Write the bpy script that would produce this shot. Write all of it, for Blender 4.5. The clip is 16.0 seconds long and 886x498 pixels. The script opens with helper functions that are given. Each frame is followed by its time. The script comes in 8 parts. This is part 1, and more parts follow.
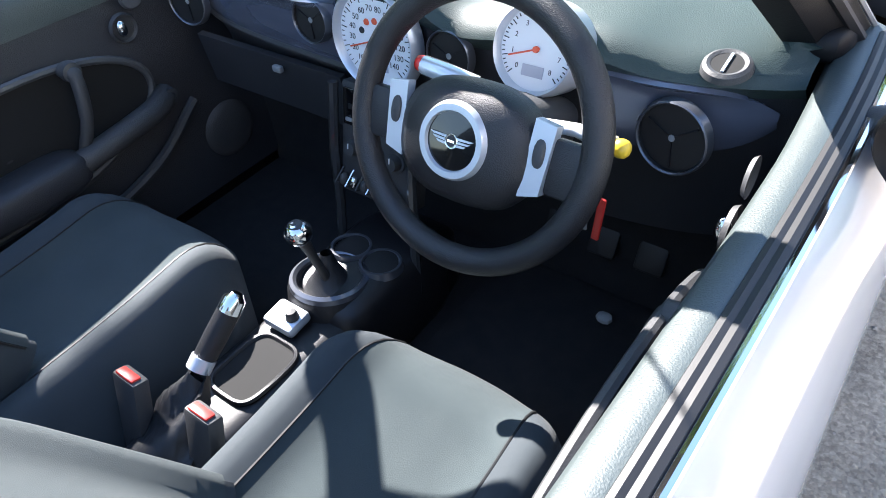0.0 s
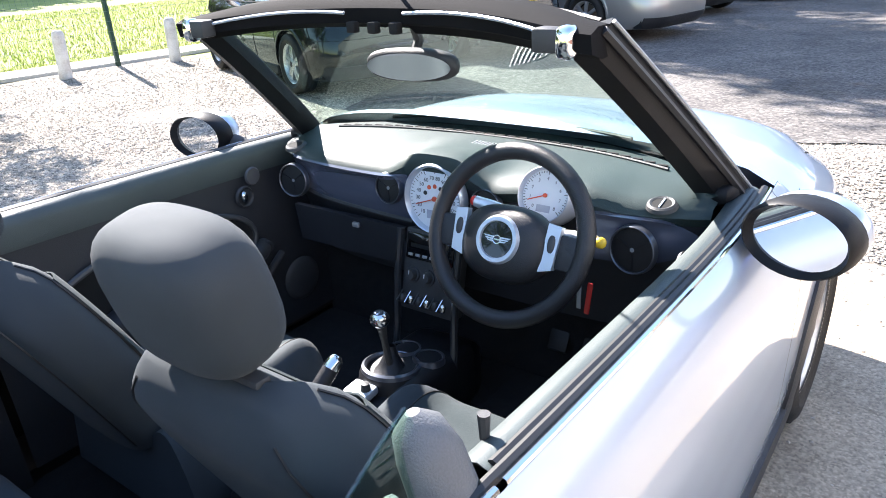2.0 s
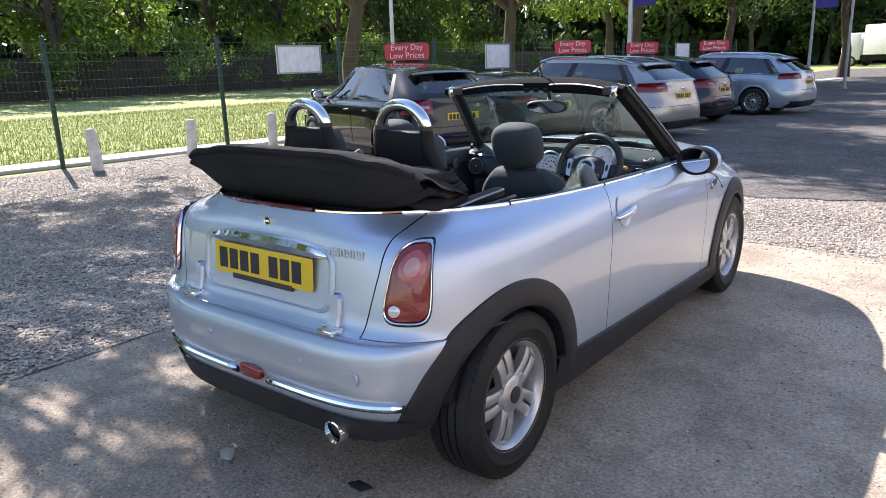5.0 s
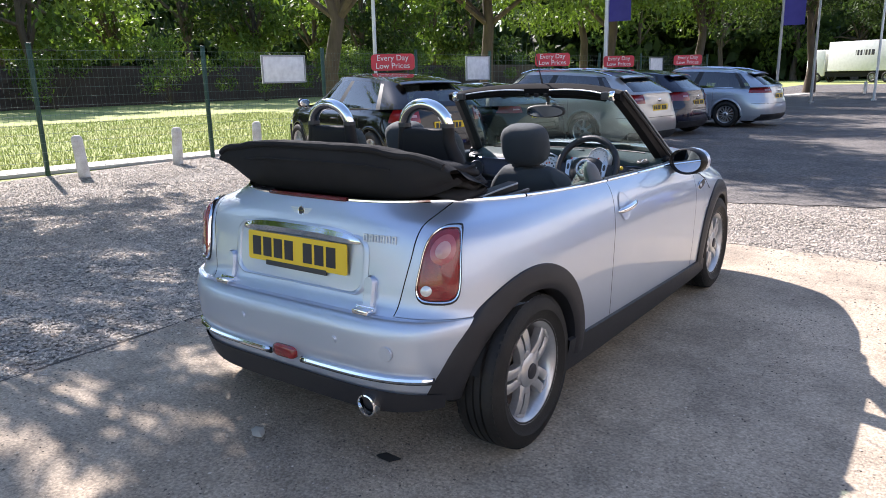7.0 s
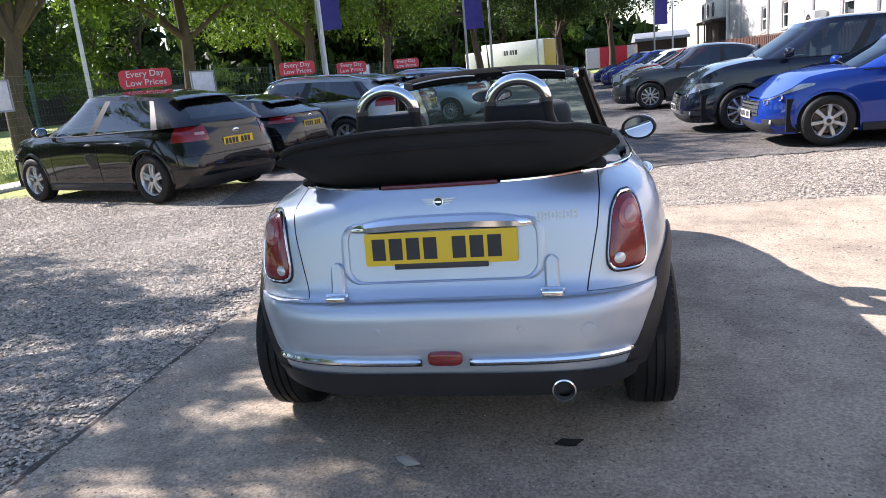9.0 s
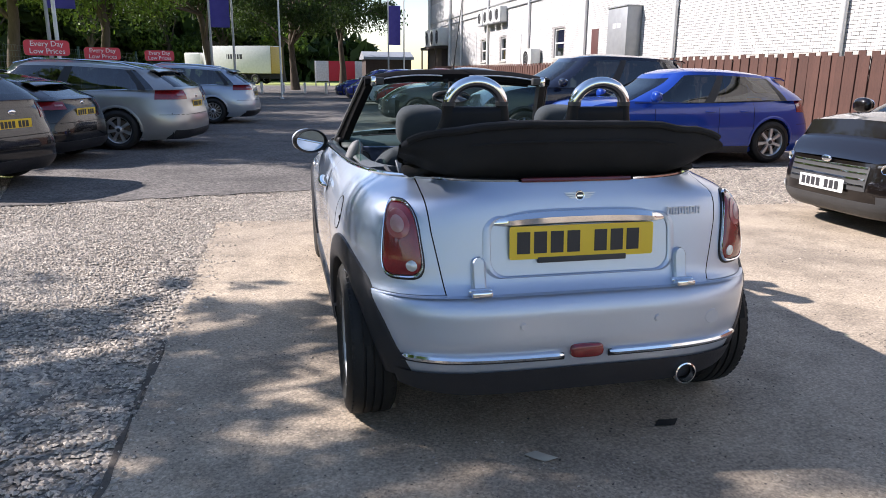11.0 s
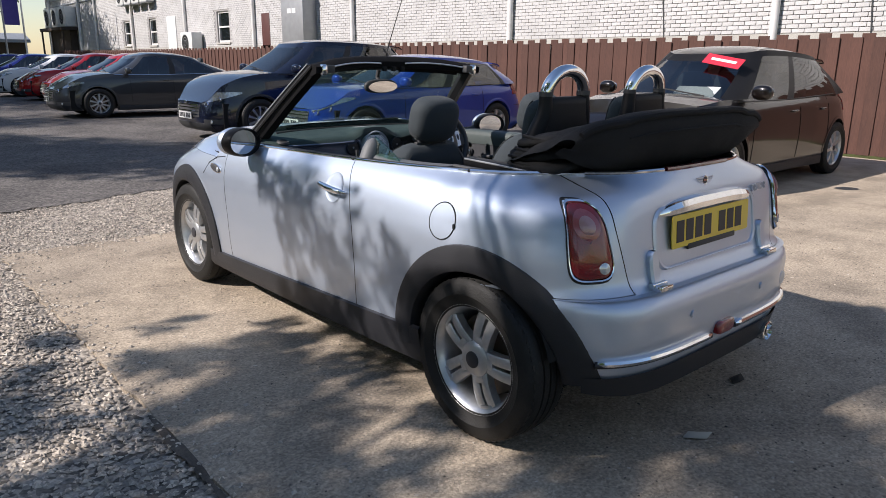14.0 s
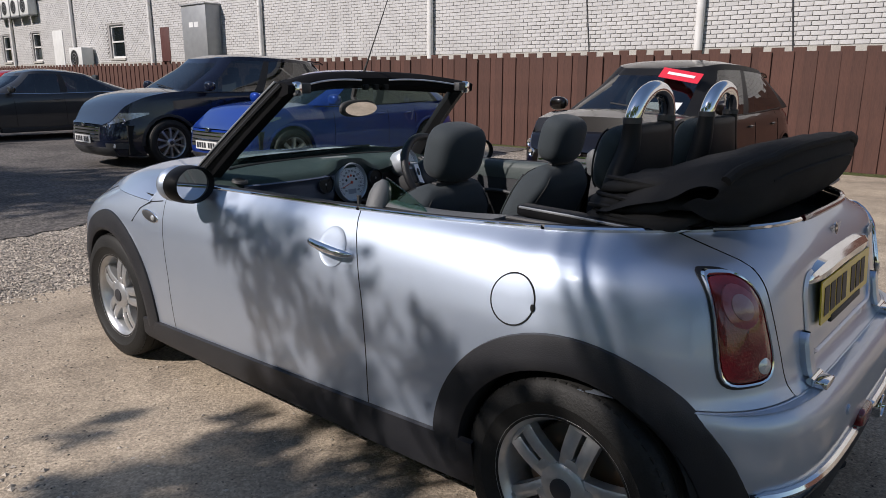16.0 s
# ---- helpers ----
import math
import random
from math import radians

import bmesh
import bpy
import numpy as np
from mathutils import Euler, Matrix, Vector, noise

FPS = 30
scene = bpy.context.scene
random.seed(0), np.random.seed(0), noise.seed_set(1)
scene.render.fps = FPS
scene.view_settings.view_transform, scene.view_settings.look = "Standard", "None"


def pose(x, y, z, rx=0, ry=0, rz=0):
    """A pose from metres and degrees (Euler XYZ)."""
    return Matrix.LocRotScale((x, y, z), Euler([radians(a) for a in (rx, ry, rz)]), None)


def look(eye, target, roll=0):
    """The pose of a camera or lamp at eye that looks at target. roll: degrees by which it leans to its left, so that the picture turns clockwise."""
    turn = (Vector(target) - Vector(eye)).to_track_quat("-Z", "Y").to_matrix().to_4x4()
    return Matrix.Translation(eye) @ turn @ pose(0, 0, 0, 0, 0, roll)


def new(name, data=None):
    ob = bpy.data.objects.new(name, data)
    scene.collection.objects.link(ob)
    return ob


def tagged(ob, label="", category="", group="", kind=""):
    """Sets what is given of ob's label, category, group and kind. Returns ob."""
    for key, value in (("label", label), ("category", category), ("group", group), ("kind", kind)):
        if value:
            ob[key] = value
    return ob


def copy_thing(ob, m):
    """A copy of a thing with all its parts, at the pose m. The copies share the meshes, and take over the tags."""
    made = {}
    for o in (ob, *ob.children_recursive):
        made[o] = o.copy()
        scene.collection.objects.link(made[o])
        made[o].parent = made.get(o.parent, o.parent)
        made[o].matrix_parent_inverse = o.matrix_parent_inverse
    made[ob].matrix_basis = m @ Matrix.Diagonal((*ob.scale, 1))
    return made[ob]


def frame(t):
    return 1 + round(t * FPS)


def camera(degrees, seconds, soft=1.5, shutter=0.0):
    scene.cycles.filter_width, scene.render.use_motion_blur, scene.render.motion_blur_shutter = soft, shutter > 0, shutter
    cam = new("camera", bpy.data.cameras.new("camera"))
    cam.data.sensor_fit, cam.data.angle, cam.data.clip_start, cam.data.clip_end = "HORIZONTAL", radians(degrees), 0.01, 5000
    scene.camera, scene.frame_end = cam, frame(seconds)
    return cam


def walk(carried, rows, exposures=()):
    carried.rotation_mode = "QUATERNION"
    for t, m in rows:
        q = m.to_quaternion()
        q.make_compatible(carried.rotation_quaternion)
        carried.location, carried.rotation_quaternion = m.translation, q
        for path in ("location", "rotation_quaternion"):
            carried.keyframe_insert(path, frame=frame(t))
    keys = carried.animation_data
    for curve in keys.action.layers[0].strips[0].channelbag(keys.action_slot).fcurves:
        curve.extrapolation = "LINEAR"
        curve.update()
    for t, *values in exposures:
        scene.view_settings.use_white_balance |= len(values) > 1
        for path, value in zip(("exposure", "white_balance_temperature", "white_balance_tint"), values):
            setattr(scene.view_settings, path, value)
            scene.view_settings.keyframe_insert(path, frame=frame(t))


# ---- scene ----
cam = camera(64.3, 16.0, soft=0.9)
PATH = [
    (0, (0.795, 0.862, 1.359), (-0.184, 1.989, 0.027), -6.7),
    (0.5, (0.798, 0.871, 1.364), (-0.207, 2.053, 0.103), -5.2),
    (1, (0.806, 0.891, 1.37), (-0.218, 2.068, 0.12), -6.3),
    (1.5, (0.905, 0.672, 1.387), (-0.177, 1.999, 0.352), -4.8),
    (2, (1.04, 0.333, 1.429), (-0.077, 1.79, 0.636), -3.4),
    (2.5, (1.268, -0.019, 1.441), (0.102, 1.459, 0.765), -3.2),
    (3, (1.398, -0.478, 1.411), (0.212, 1.026, 0.835), -2.1),
    (3.5, (1.577, -0.892, 1.413), (0.371, 0.615, 0.889), -1.9),
    (4, (1.754, -1.274, 1.422), (0.546, 0.244, 0.937), -1.8),
    (4.5, (1.881, -1.669, 1.401), (0.688, -0.138, 0.92), -1.6),
    (4.7, (1.964, -1.805, 1.425), (0.77, -0.283, 0.919), -1.8),
    (6.8, (2.063, -2.149, 1.4), (0.91, -0.586, 0.922), -1.7),
    (7, (1.986, -2.206, 1.39), (0.847, -0.631, 0.916), -1.3),
    (7.5, (1.676, -2.441, 1.379), (0.671, -0.781, 0.89), 0.1),
    (8, (1.286, -2.533, 1.342), (0.46, -0.788, 0.821), 0.8),
    (8.5, (0.887, -2.661, 1.33), (0.259, -0.833, 0.815), 1.1),
    (8.7, (0.715, -2.729, 1.337), (0.192, -0.865, 0.836), -1.8),
    (10.8, (-0.868, -2.686, 1.327), (-0.524, -0.776, 0.843), -0.2),
    (11, (-1.002, -2.652, 1.321), (-0.576, -0.759, 0.836), 0.5),
    (11.5, (-1.404, -2.558, 1.334), (-0.74, -0.735, 0.85), 0.9),
    (12, (-1.677, -2.35, 1.322), (-0.836, -0.6, 0.845), 0.9),
    (12.5, (-1.959, -2.163, 1.313), (-0.955, -0.499, 0.841), 0.8),
    (13, (-2.234, -2.007, 1.323), (-1.084, -0.44, 0.851), 0.6),
    (13.5, (-2.313, -1.818, 1.306), (-1.075, -0.322, 0.829), 0.7),
    (14, (-2.392, -1.668, 1.318), (-1.121, -0.212, 0.803), 0.5),
    (14.5, (-2.585, -1.527, 1.325), (-1.205, -0.152, 0.872), 0.6),
    (15, (-2.627, -1.378, 1.316), (-1.197, -0.058, 0.854), 0.4),
    (15.5, (-2.413, -1.111, 1.316), (-0.974, 0.205, 0.869), -0.1),
    (16, (-2.19, -0.828, 1.317), (-0.731, 0.455, 0.844), 0.2),
]
walk(cam, [(t, look(eye, target, roll)) for t, eye, target, roll in PATH],
     exposures=((0.0, 2.65, 6200, 14), (1.2, 2.78, 6200, 14), (2.0, 2.42, 6350, 15), (2.6, 1.88, 6650, 18), (3.1, 1.64, 6700, 18), (3.7, 1.46, 6450, 19), (7.0, 1.47, 6350, 19),
                (8.7, 1.38, 6300, 19), (11.0, 1.02, 6350, 18), (13.5, 0.54, 6450, 17), (14.5, 0.35, 6450, 16), (16.0, -0.02, 6450, 16)))

# ---------------------------------------------------------------- light
SUN_TO = Vector((-0.733, 0.285, 0.618))
world = bpy.data.worlds.new("sky")
scene.world = world
world.use_nodes = True
wn = world.node_tree.nodes
sky = wn.new("ShaderNodeTexSky")
sky.sky_type = "NISHITA"
sky.sun_disc = False
sky.sun_elevation = math.asin(SUN_TO.z)
sky.sun_rotation = math.atan2(SUN_TO.x, SUN_TO.y)
sky.air_density, sky.dust_density, sky.ozone_density = 1.2, 0.3, 2.0
world.node_tree.links.new(sky.outputs[0], wn["Background"].inputs[0])
wn["Background"].inputs[1].default_value = 0.10
sun = new("sun", bpy.data.lights.new("sun", "SUN"))
sun.data.energy, sun.data.angle, sun.data.color = 5.0, radians(0.5), (1.0, 0.95, 0.87)
sun.matrix_world = look((0, 0, 30), Vector((0, 0, 30)) - SUN_TO)


# ---------------------------------------------------------------- materials
def mat(name, col, rough=0.6, metal=0.0, col2=None, scale=8.0, mix=0.5, bump=0.0, bscale=60.0, coat=0.0, spec=0.5, fine=0.0, rnd=0.0, trans=0.0, sheen=0.0, coord="Object", stretch=None):
    """A procedural surface: two tones mixed by coarse and fine noise, with relief."""
    m = bpy.data.materials.new(name)
    m.use_nodes = True
    nt = m.node_tree
    b = nt.nodes["Principled BSDF"]
    b.inputs["Roughness"].default_value = rough
    b.inputs["Metallic"].default_value = metal
    b.inputs["Coat Weight"].default_value = coat
    b.inputs["Coat Roughness"].default_value = 0.04
    b.inputs["Specular IOR Level"].default_value = spec
    b.inputs["Transmission Weight"].default_value = trans
    b.inputs["Sheen Weight"].default_value = sheen
    col2 = col2 or tuple(c * 0.75 for c in col)
    tc = nt.nodes.new("ShaderNodeTexCoord")
    vec = tc.outputs[coord]
    if stretch:
        mp = nt.nodes.new("ShaderNodeMapping")
        mp.inputs["Scale"].default_value = stretch
        nt.links.new(vec, mp.inputs[0])
        vec = mp.outputs[0]
    n1 = nt.nodes.new("ShaderNodeTexNoise")
    n1.inputs["Scale"].default_value, n1.inputs["Detail"].default_value = scale, 6
    n2 = nt.nodes.new("ShaderNodeTexNoise")
    n2.inputs["Scale"].default_value, n2.inputs["Detail"].default_value = bscale, 4
    nt.links.new(vec, n1.inputs["Vector"])
    nt.links.new(vec, n2.inputs["Vector"])
    ramp = nt.nodes.new("ShaderNodeMapRange")
    ramp.inputs[1].default_value, ramp.inputs[2].default_value = 0.5 - 0.28 * mix / 0.5 * 0.6, 0.5 + 0.28
    nt.links.new(n1.outputs[0], ramp.inputs[0])
    mx = nt.nodes.new("ShaderNodeMix")
    mx.data_type = "RGBA"
    mx.inputs[6].default_value, mx.inputs[7].default_value = (*col, 1), (*col2, 1)
    nt.links.new(ramp.outputs[0], mx.inputs[0])
    out = mx.outputs[2]
    if fine:
        m2 = nt.nodes.new("ShaderNodeMix")
        m2.data_type, m2.blend_type = "RGBA", "OVERLAY"
        m2.inputs[0].default_value = fine
        nt.links.new(out, m2.inputs[6])
        nt.links.new(n2.outputs[0], m2.inputs[7])
        out = m2.outputs[2]
    if rnd:
        oi = nt.nodes.new("ShaderNodeObjectInfo")
        hs = nt.nodes.new("ShaderNodeHueSaturation")
        mr = nt.nodes.new("ShaderNodeMapRange")
        mr.inputs[3].default_value, mr.inputs[4].default_value = 1 - rnd, 1 + rnd
        nt.links.new(oi.outputs["Random"], mr.inputs[0])
        nt.links.new(mr.outputs[0], hs.inputs["Value"])
        nt.links.new(out, hs.inputs["Color"])
        out = hs.outputs[0]
    nt.links.new(out, b.inputs["Base Color"])
    if bump:
        bp = nt.nodes.new("ShaderNodeBump")
        bp.inputs["Strength"].default_value, bp.inputs["Distance"].default_value = bump, 0.004
        nt.links.new(n2.outputs[0], bp.inputs["Height"])
        nt.links.new(bp.outputs[0], b.inputs["Normal"])
    return m


def glass_mat(name, tint, rough=0.0, ior=1.45, alpha=0.0):
    """Thin pane: clear with a tint, and a mirror-like sheen by its angle."""
    m = bpy.data.materials.new(name)
    m.use_nodes = True
    nt = m.node_tree
    nt.nodes.remove(nt.nodes["Principled BSDF"])
    tr = nt.nodes.new("ShaderNodeBsdfTransparent")
    tr.inputs[0].default_value = (*tint, 1)
    gl = nt.nodes.new("ShaderNodeBsdfGlossy")
    gl.inputs["Roughness"].default_value = rough
    lw = nt.nodes.new("ShaderNodeLayerWeight")
    pw = nt.nodes.new("ShaderNodeMath")
    pw.operation, pw.inputs[1].default_value = "POWER", 4.0
    nt.links.new(lw.outputs["Facing"], pw.inputs[0])
    fr = nt.nodes.new("ShaderNodeMapRange")
    fr.inputs[3].default_value, fr.inputs[4].default_value = ((ior - 1) / (ior + 1)) ** 2 * 1.6 + alpha, 0.85
    nt.links.new(pw.outputs[0], fr.inputs[0])
    mx = nt.nodes.new("ShaderNodeMixShader")
    nt.links.new(fr.outputs[0], mx.inputs[0])
    nt.links.new(tr.outputs[0], mx.inputs[1])
    nt.links.new(gl.outputs[0], mx.inputs[2])
    nt.links.new(mx.outputs[0], nt.nodes["Material Output"].inputs[0])
    return m


SILVER = mat("silver_paint", (0.53, 0.60, 0.71), 0.47, 0.85, (0.505, 0.575, 0.685), 3.0, bump=0.03, bscale=1400, coat=1.0, fine=0.10)
BLACKPL = mat("black_plastic", (0.035, 0.036, 0.038), 0.55, 0, (0.05, 0.05, 0.052), 6.0, bump=0.25, bscale=420, fine=0.2)
CLAD = mat("arch_cladding", (0.017, 0.0175, 0.021), 0.5, 0, (0.028, 0.028, 0.030), 5.0, bump=0.2, bscale=300, fine=0.25, spec=0.35)
# near-black, so that shade in gaps, bores and hollows is put into the colour
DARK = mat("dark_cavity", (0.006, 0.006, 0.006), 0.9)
CHROME = mat("chrome", (0.86, 0.87, 0.88), 0.07, 1.0, (0.78, 0.79, 0.8), 5.0)
RUBBER = mat("tyre_rubber", (0.010, 0.010, 0.010), 0.62, 0, (0.022, 0.021, 0.019), 9.0, bump=0.4, bscale=160, fine=0.3, spec=0.3)
ALLOY = mat("alloy_silver", (0.56, 0.57, 0.58), 0.33, 0.75, (0.46, 0.46, 0.46), 14.0, fine=0.15, coat=0.3)
BRAKE = mat("brake_iron", (0.13, 0.12, 0.11), 0.55, 0.6, (0.2, 0.12, 0.07), 12)
SEAL = mat("rubber_seal", (0.012, 0.012, 0.013), 0.5)
CANVAS = mat("roof_canvas", (0.020, 0.020, 0.021), 0.85, 0, (0.031, 0.031, 0.032), 4.0, bump=0.35, bscale=700, fine=0.2, spec=0.12)
CLOTH = mat("seat_cloth", (0.033, 0.041, 0.047), 0.8, 0, (0.042, 0.051, 0.057), 7.0, bump=0.25, bscale=1500, fine=0.3, sheen=0.06, spec=0.25)
CLOTH2 = mat("seat_centre_cloth", (0.036, 0.048, 0.051), 0.85, 0, (0.048, 0.060, 0.062), 9.0, bump=0.4, bscale=1100, fine=0.5, sheen=0.08, spec=0.2)
DASH = mat("dash_vinyl", (0.026, 0.043, 0.041), 0.5, 0, (0.035, 0.054, 0.051), 6.0, bump=0.28, bscale=520, fine=0.2, spec=0.35)
PADTOP = mat("door_top_vinyl", (0.050, 0.064, 0.063), 0.5, 0, (0.064, 0.078, 0.076), 6.0, bump=0.25, bscale=520, fine=0.2)
TRIMSIL = mat("dash_trim_metal", (0.19, 0.215, 0.30), 0.24, 0.6, (0.24, 0.265, 0.35), 3.0, coat=0.5, stretch=(1, 1, 12))
DOORTRIM = mat("door_trim_vinyl", (0.019, 0.020, 0.024), 0.55, 0, (0.026, 0.027, 0.031), 8.0, bump=0.3, bscale=480)
CARPET = mat("carpet", (0.012, 0.012, 0.014), 0.97, 0, (0.022, 0.021, 0.022), 30.0, bump=0.9, bscale=900, fine=0.4)
CONSOLE = mat("console_plastic", (0.010, 0.010, 0.012), 0.42, 0, (0.014, 0.014, 0.016), 8.0, bump=0.15, bscale=420, spec=0.4)
LEATHER = mat("wheel_leather", (0.013, 0.0135, 0.016), 0.38, 0, (0.019, 0.0195, 0.022), 12.0, bump=0.35, bscale=620)
SATIN = mat("satin_silver", (0.62, 0.66, 0.72), 0.36, 0.55, (0.56, 0.6, 0.66), 6)
GAUGE = mat("gauge_face", (0.82, 0.84, 0.86), 0.5, 0, (0.76, 0.78, 0.8), 4)
INK = mat("printed_ink", (0.03, 0.03, 0.035), 0.5)
REDP = mat("red_plastic", (0.62, 0.03, 0.02), 0.4, 0, (0.5, 0.025, 0.02), 5)
YELP = mat("yellow_plastic", (0.75, 0.5, 0.03), 0.4)
ORANGE = mat("gauge_needle_red", (0.8, 0.12, 0.05), 0.5)
REDLENS = mat("red_lens", (0.23, 0.011, 0.014), 0.12, 0, (0.15, 0.008, 0.010), 25.0, bump=0.25, bscale=170, coat=1.0, fine=0.25)
PINKLENS = mat("pale_lens", (0.48, 0.27, 0.27), 0.14, 0, (0.38, 0.2, 0.2), 25.0, bump=0.2, bscale=170, coat=1.0)
CLEARLENS = mat("clear_lens", (0.68, 0.70, 0.70), 0.12, 0.4, (0.55, 0.57, 0.58), 20.0, bump=0.2, bscale=150, coat=1.0)
PLATEY = mat("plate_yellow", (0.80, 0.56, 0.03), 0.35, 0, (0.76, 0.52, 0.03), 6, bump=0.0, coat=0.4)
PLATEW = mat("plate_white", (0.78, 0.78, 0.76), 0.35, 0, (0.7, 0.7, 0.68), 6, coat=0.4)
MIRROR = mat("mirror_glass", (0.9, 0.91, 0.92), 0.015, 1.0, (0.88, 0.89, 0.9), 2)
PANE = glass_mat("windscreen_glass", (0.80, 0.90, 0.86))
SIDEGL = glass_mat("side_glass", (0.72, 0.86, 0.80), 0.0, 1.5)
DGLASS = mat("car_window_glass", (0.012, 0.016, 0.018), 0.03, 0.0, (0.018, 0.022, 0.024), 2.0, spec=0.8, coat=1.0)

COVER = mat("side_cover_vinyl", (0.13, 0.135, 0.14), 0.5, 0, (0.10, 0.105, 0.11), 6.0, bump=0.4, bscale=420, fine=0.2)
HEADER = mat("header_trim_black", (0.007, 0.007, 0.008), 0.85, 0, (0.011, 0.011, 0.012), 6.0, bump=0.15, bscale=400, spec=0.08)
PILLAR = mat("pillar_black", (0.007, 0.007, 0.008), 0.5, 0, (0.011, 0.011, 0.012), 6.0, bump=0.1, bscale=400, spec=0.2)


def aggregate(m, scale, amount, relief, dist=0.006):
    """Adds single stones of varied tone and height to a ground surface."""
    nt = m.node_tree
    b = nt.nodes["Principled BSDF"]
    src = b.inputs["Base Color"].links[0].from_socket
    tc = nt.nodes.new("ShaderNodeTexCoord")
    vo = nt.nodes.new("ShaderNodeTexVoronoi")
    vo.inputs["Scale"].default_value, vo.inputs["Randomness"].default_value = scale, 1.0
    nt.links.new(tc.outputs["Object"], vo.inputs["Vector"])
    sep = nt.nodes.new("ShaderNodeSeparateColor")
    nt.links.new(vo.outputs["Color"], sep.inputs[0])
    mr = nt.nodes.new("ShaderNodeMapRange")
    mr.inputs[3].default_value, mr.inputs[4].default_value = 1 - amount, 1 + amount * 0.8
    nt.links.new(sep.outputs[0], mr.inputs[0])
    hs = nt.nodes.new("ShaderNodeHueSaturation")
    nt.links.new(mr.outputs[0], hs.inputs["Value"])
    nt.links.new(src, hs.inputs["Color"])
    nt.links.new(hs.outputs[0], b.inputs["Base Color"])
    inv = nt.nodes.new("ShaderNodeMath")
    inv.operation = "MULTIPLY"
    nt.links.new(vo.outputs["Distance"], inv.inputs[0])
    nt.links.new(sep.outputs[1], inv.inputs[1])
    bp = nt.nodes.new("ShaderNodeBump")
    bp.invert = True
    bp.inputs["Strength"].default_value, bp.inputs["Distance"].default_value = relief, dist
    nt.links.new(inv.outputs[0], bp.inputs["Height"])
    old = b.inputs["Normal"].links[0].from_socket if b.inputs["Normal"].links else None
    if old:
        nt.links.new(old, bp.inputs["Normal"])
    nt.links.new(bp.outputs[0], b.inputs["Normal"])


ASPH = mat("worn_tarmac", (0.098, 0.088, 0.081), 0.92, 0, (0.155, 0.140, 0.126), 0.7, bump=1.0, bscale=45, fine=0.6)
CONC = mat("dusty_concrete", (0.44, 0.360, 0.268), 0.93, 0, (0.275, 0.228, 0.176), 0.8, bump=0.6, bscale=70, fine=0.6)
GRAVBED = mat("gravel_bed", (0.33, 0.290, 0.243), 0.95, 0, (0.22, 0.192, 0.16), 1.1, bump=1.0, bscale=75, fine=0.75)
STONE = mat("gravel_stone", (0.52, 0.455, 0.375), 0.9, 0, (0.28, 0.24, 0.20), 9.0, bump=0.4, bscale=90, fine=0.4)


def by_island(m, low, high):
    """Varies the tone from one loose piece of a mesh to the next."""
    nt = m.node_tree
    b = nt.nodes["Principled BSDF"]
    src = b.inputs["Base Color"].links[0].from_socket
    ge = nt.nodes.new("ShaderNodeNewGeometry")
    mr = nt.nodes.new("ShaderNodeMapRange")
    mr.inputs[3].default_value, mr.inputs[4].default_value = low, high
    nt.links.new(ge.outputs["Random Per Island"], mr.inputs[0])
    hs = nt.nodes.new("ShaderNodeHueSaturation")
    nt.links.new(mr.outputs[0], hs.inputs["Value"])
    nt.links.new(src, hs.inputs["Color"])
    nt.links.new(hs.outputs[0], b.inputs["Base Color"])


def translucent(m, share_of):
    """Lets part of the light through a thin leaf."""
    nt = m.node_tree
    b = nt.nodes["Principled BSDF"]
    src = b.inputs["Base Color"].links[0].from_socket
    hs = nt.nodes.new("ShaderNodeHueSaturation")
    hs.inputs["Saturation"].default_value, hs.inputs["Value"].default_value = 1.1, 1.5
    nt.links.new(src, hs.inputs["Color"])
    tr = nt.nodes.new("ShaderNodeBsdfTranslucent")
    nt.links.new(hs.outputs[0], tr.inputs[0])
    mx = nt.nodes.new("ShaderNodeMixShader")
    mx.inputs[0].default_value = share_of
    nt.links.new(b.outputs[0], mx.inputs[1])
    nt.links.new(tr.outputs[0], mx.inputs[2])
    nt.links.new(mx.outputs[0], nt.nodes["Material Output"].inputs[0])


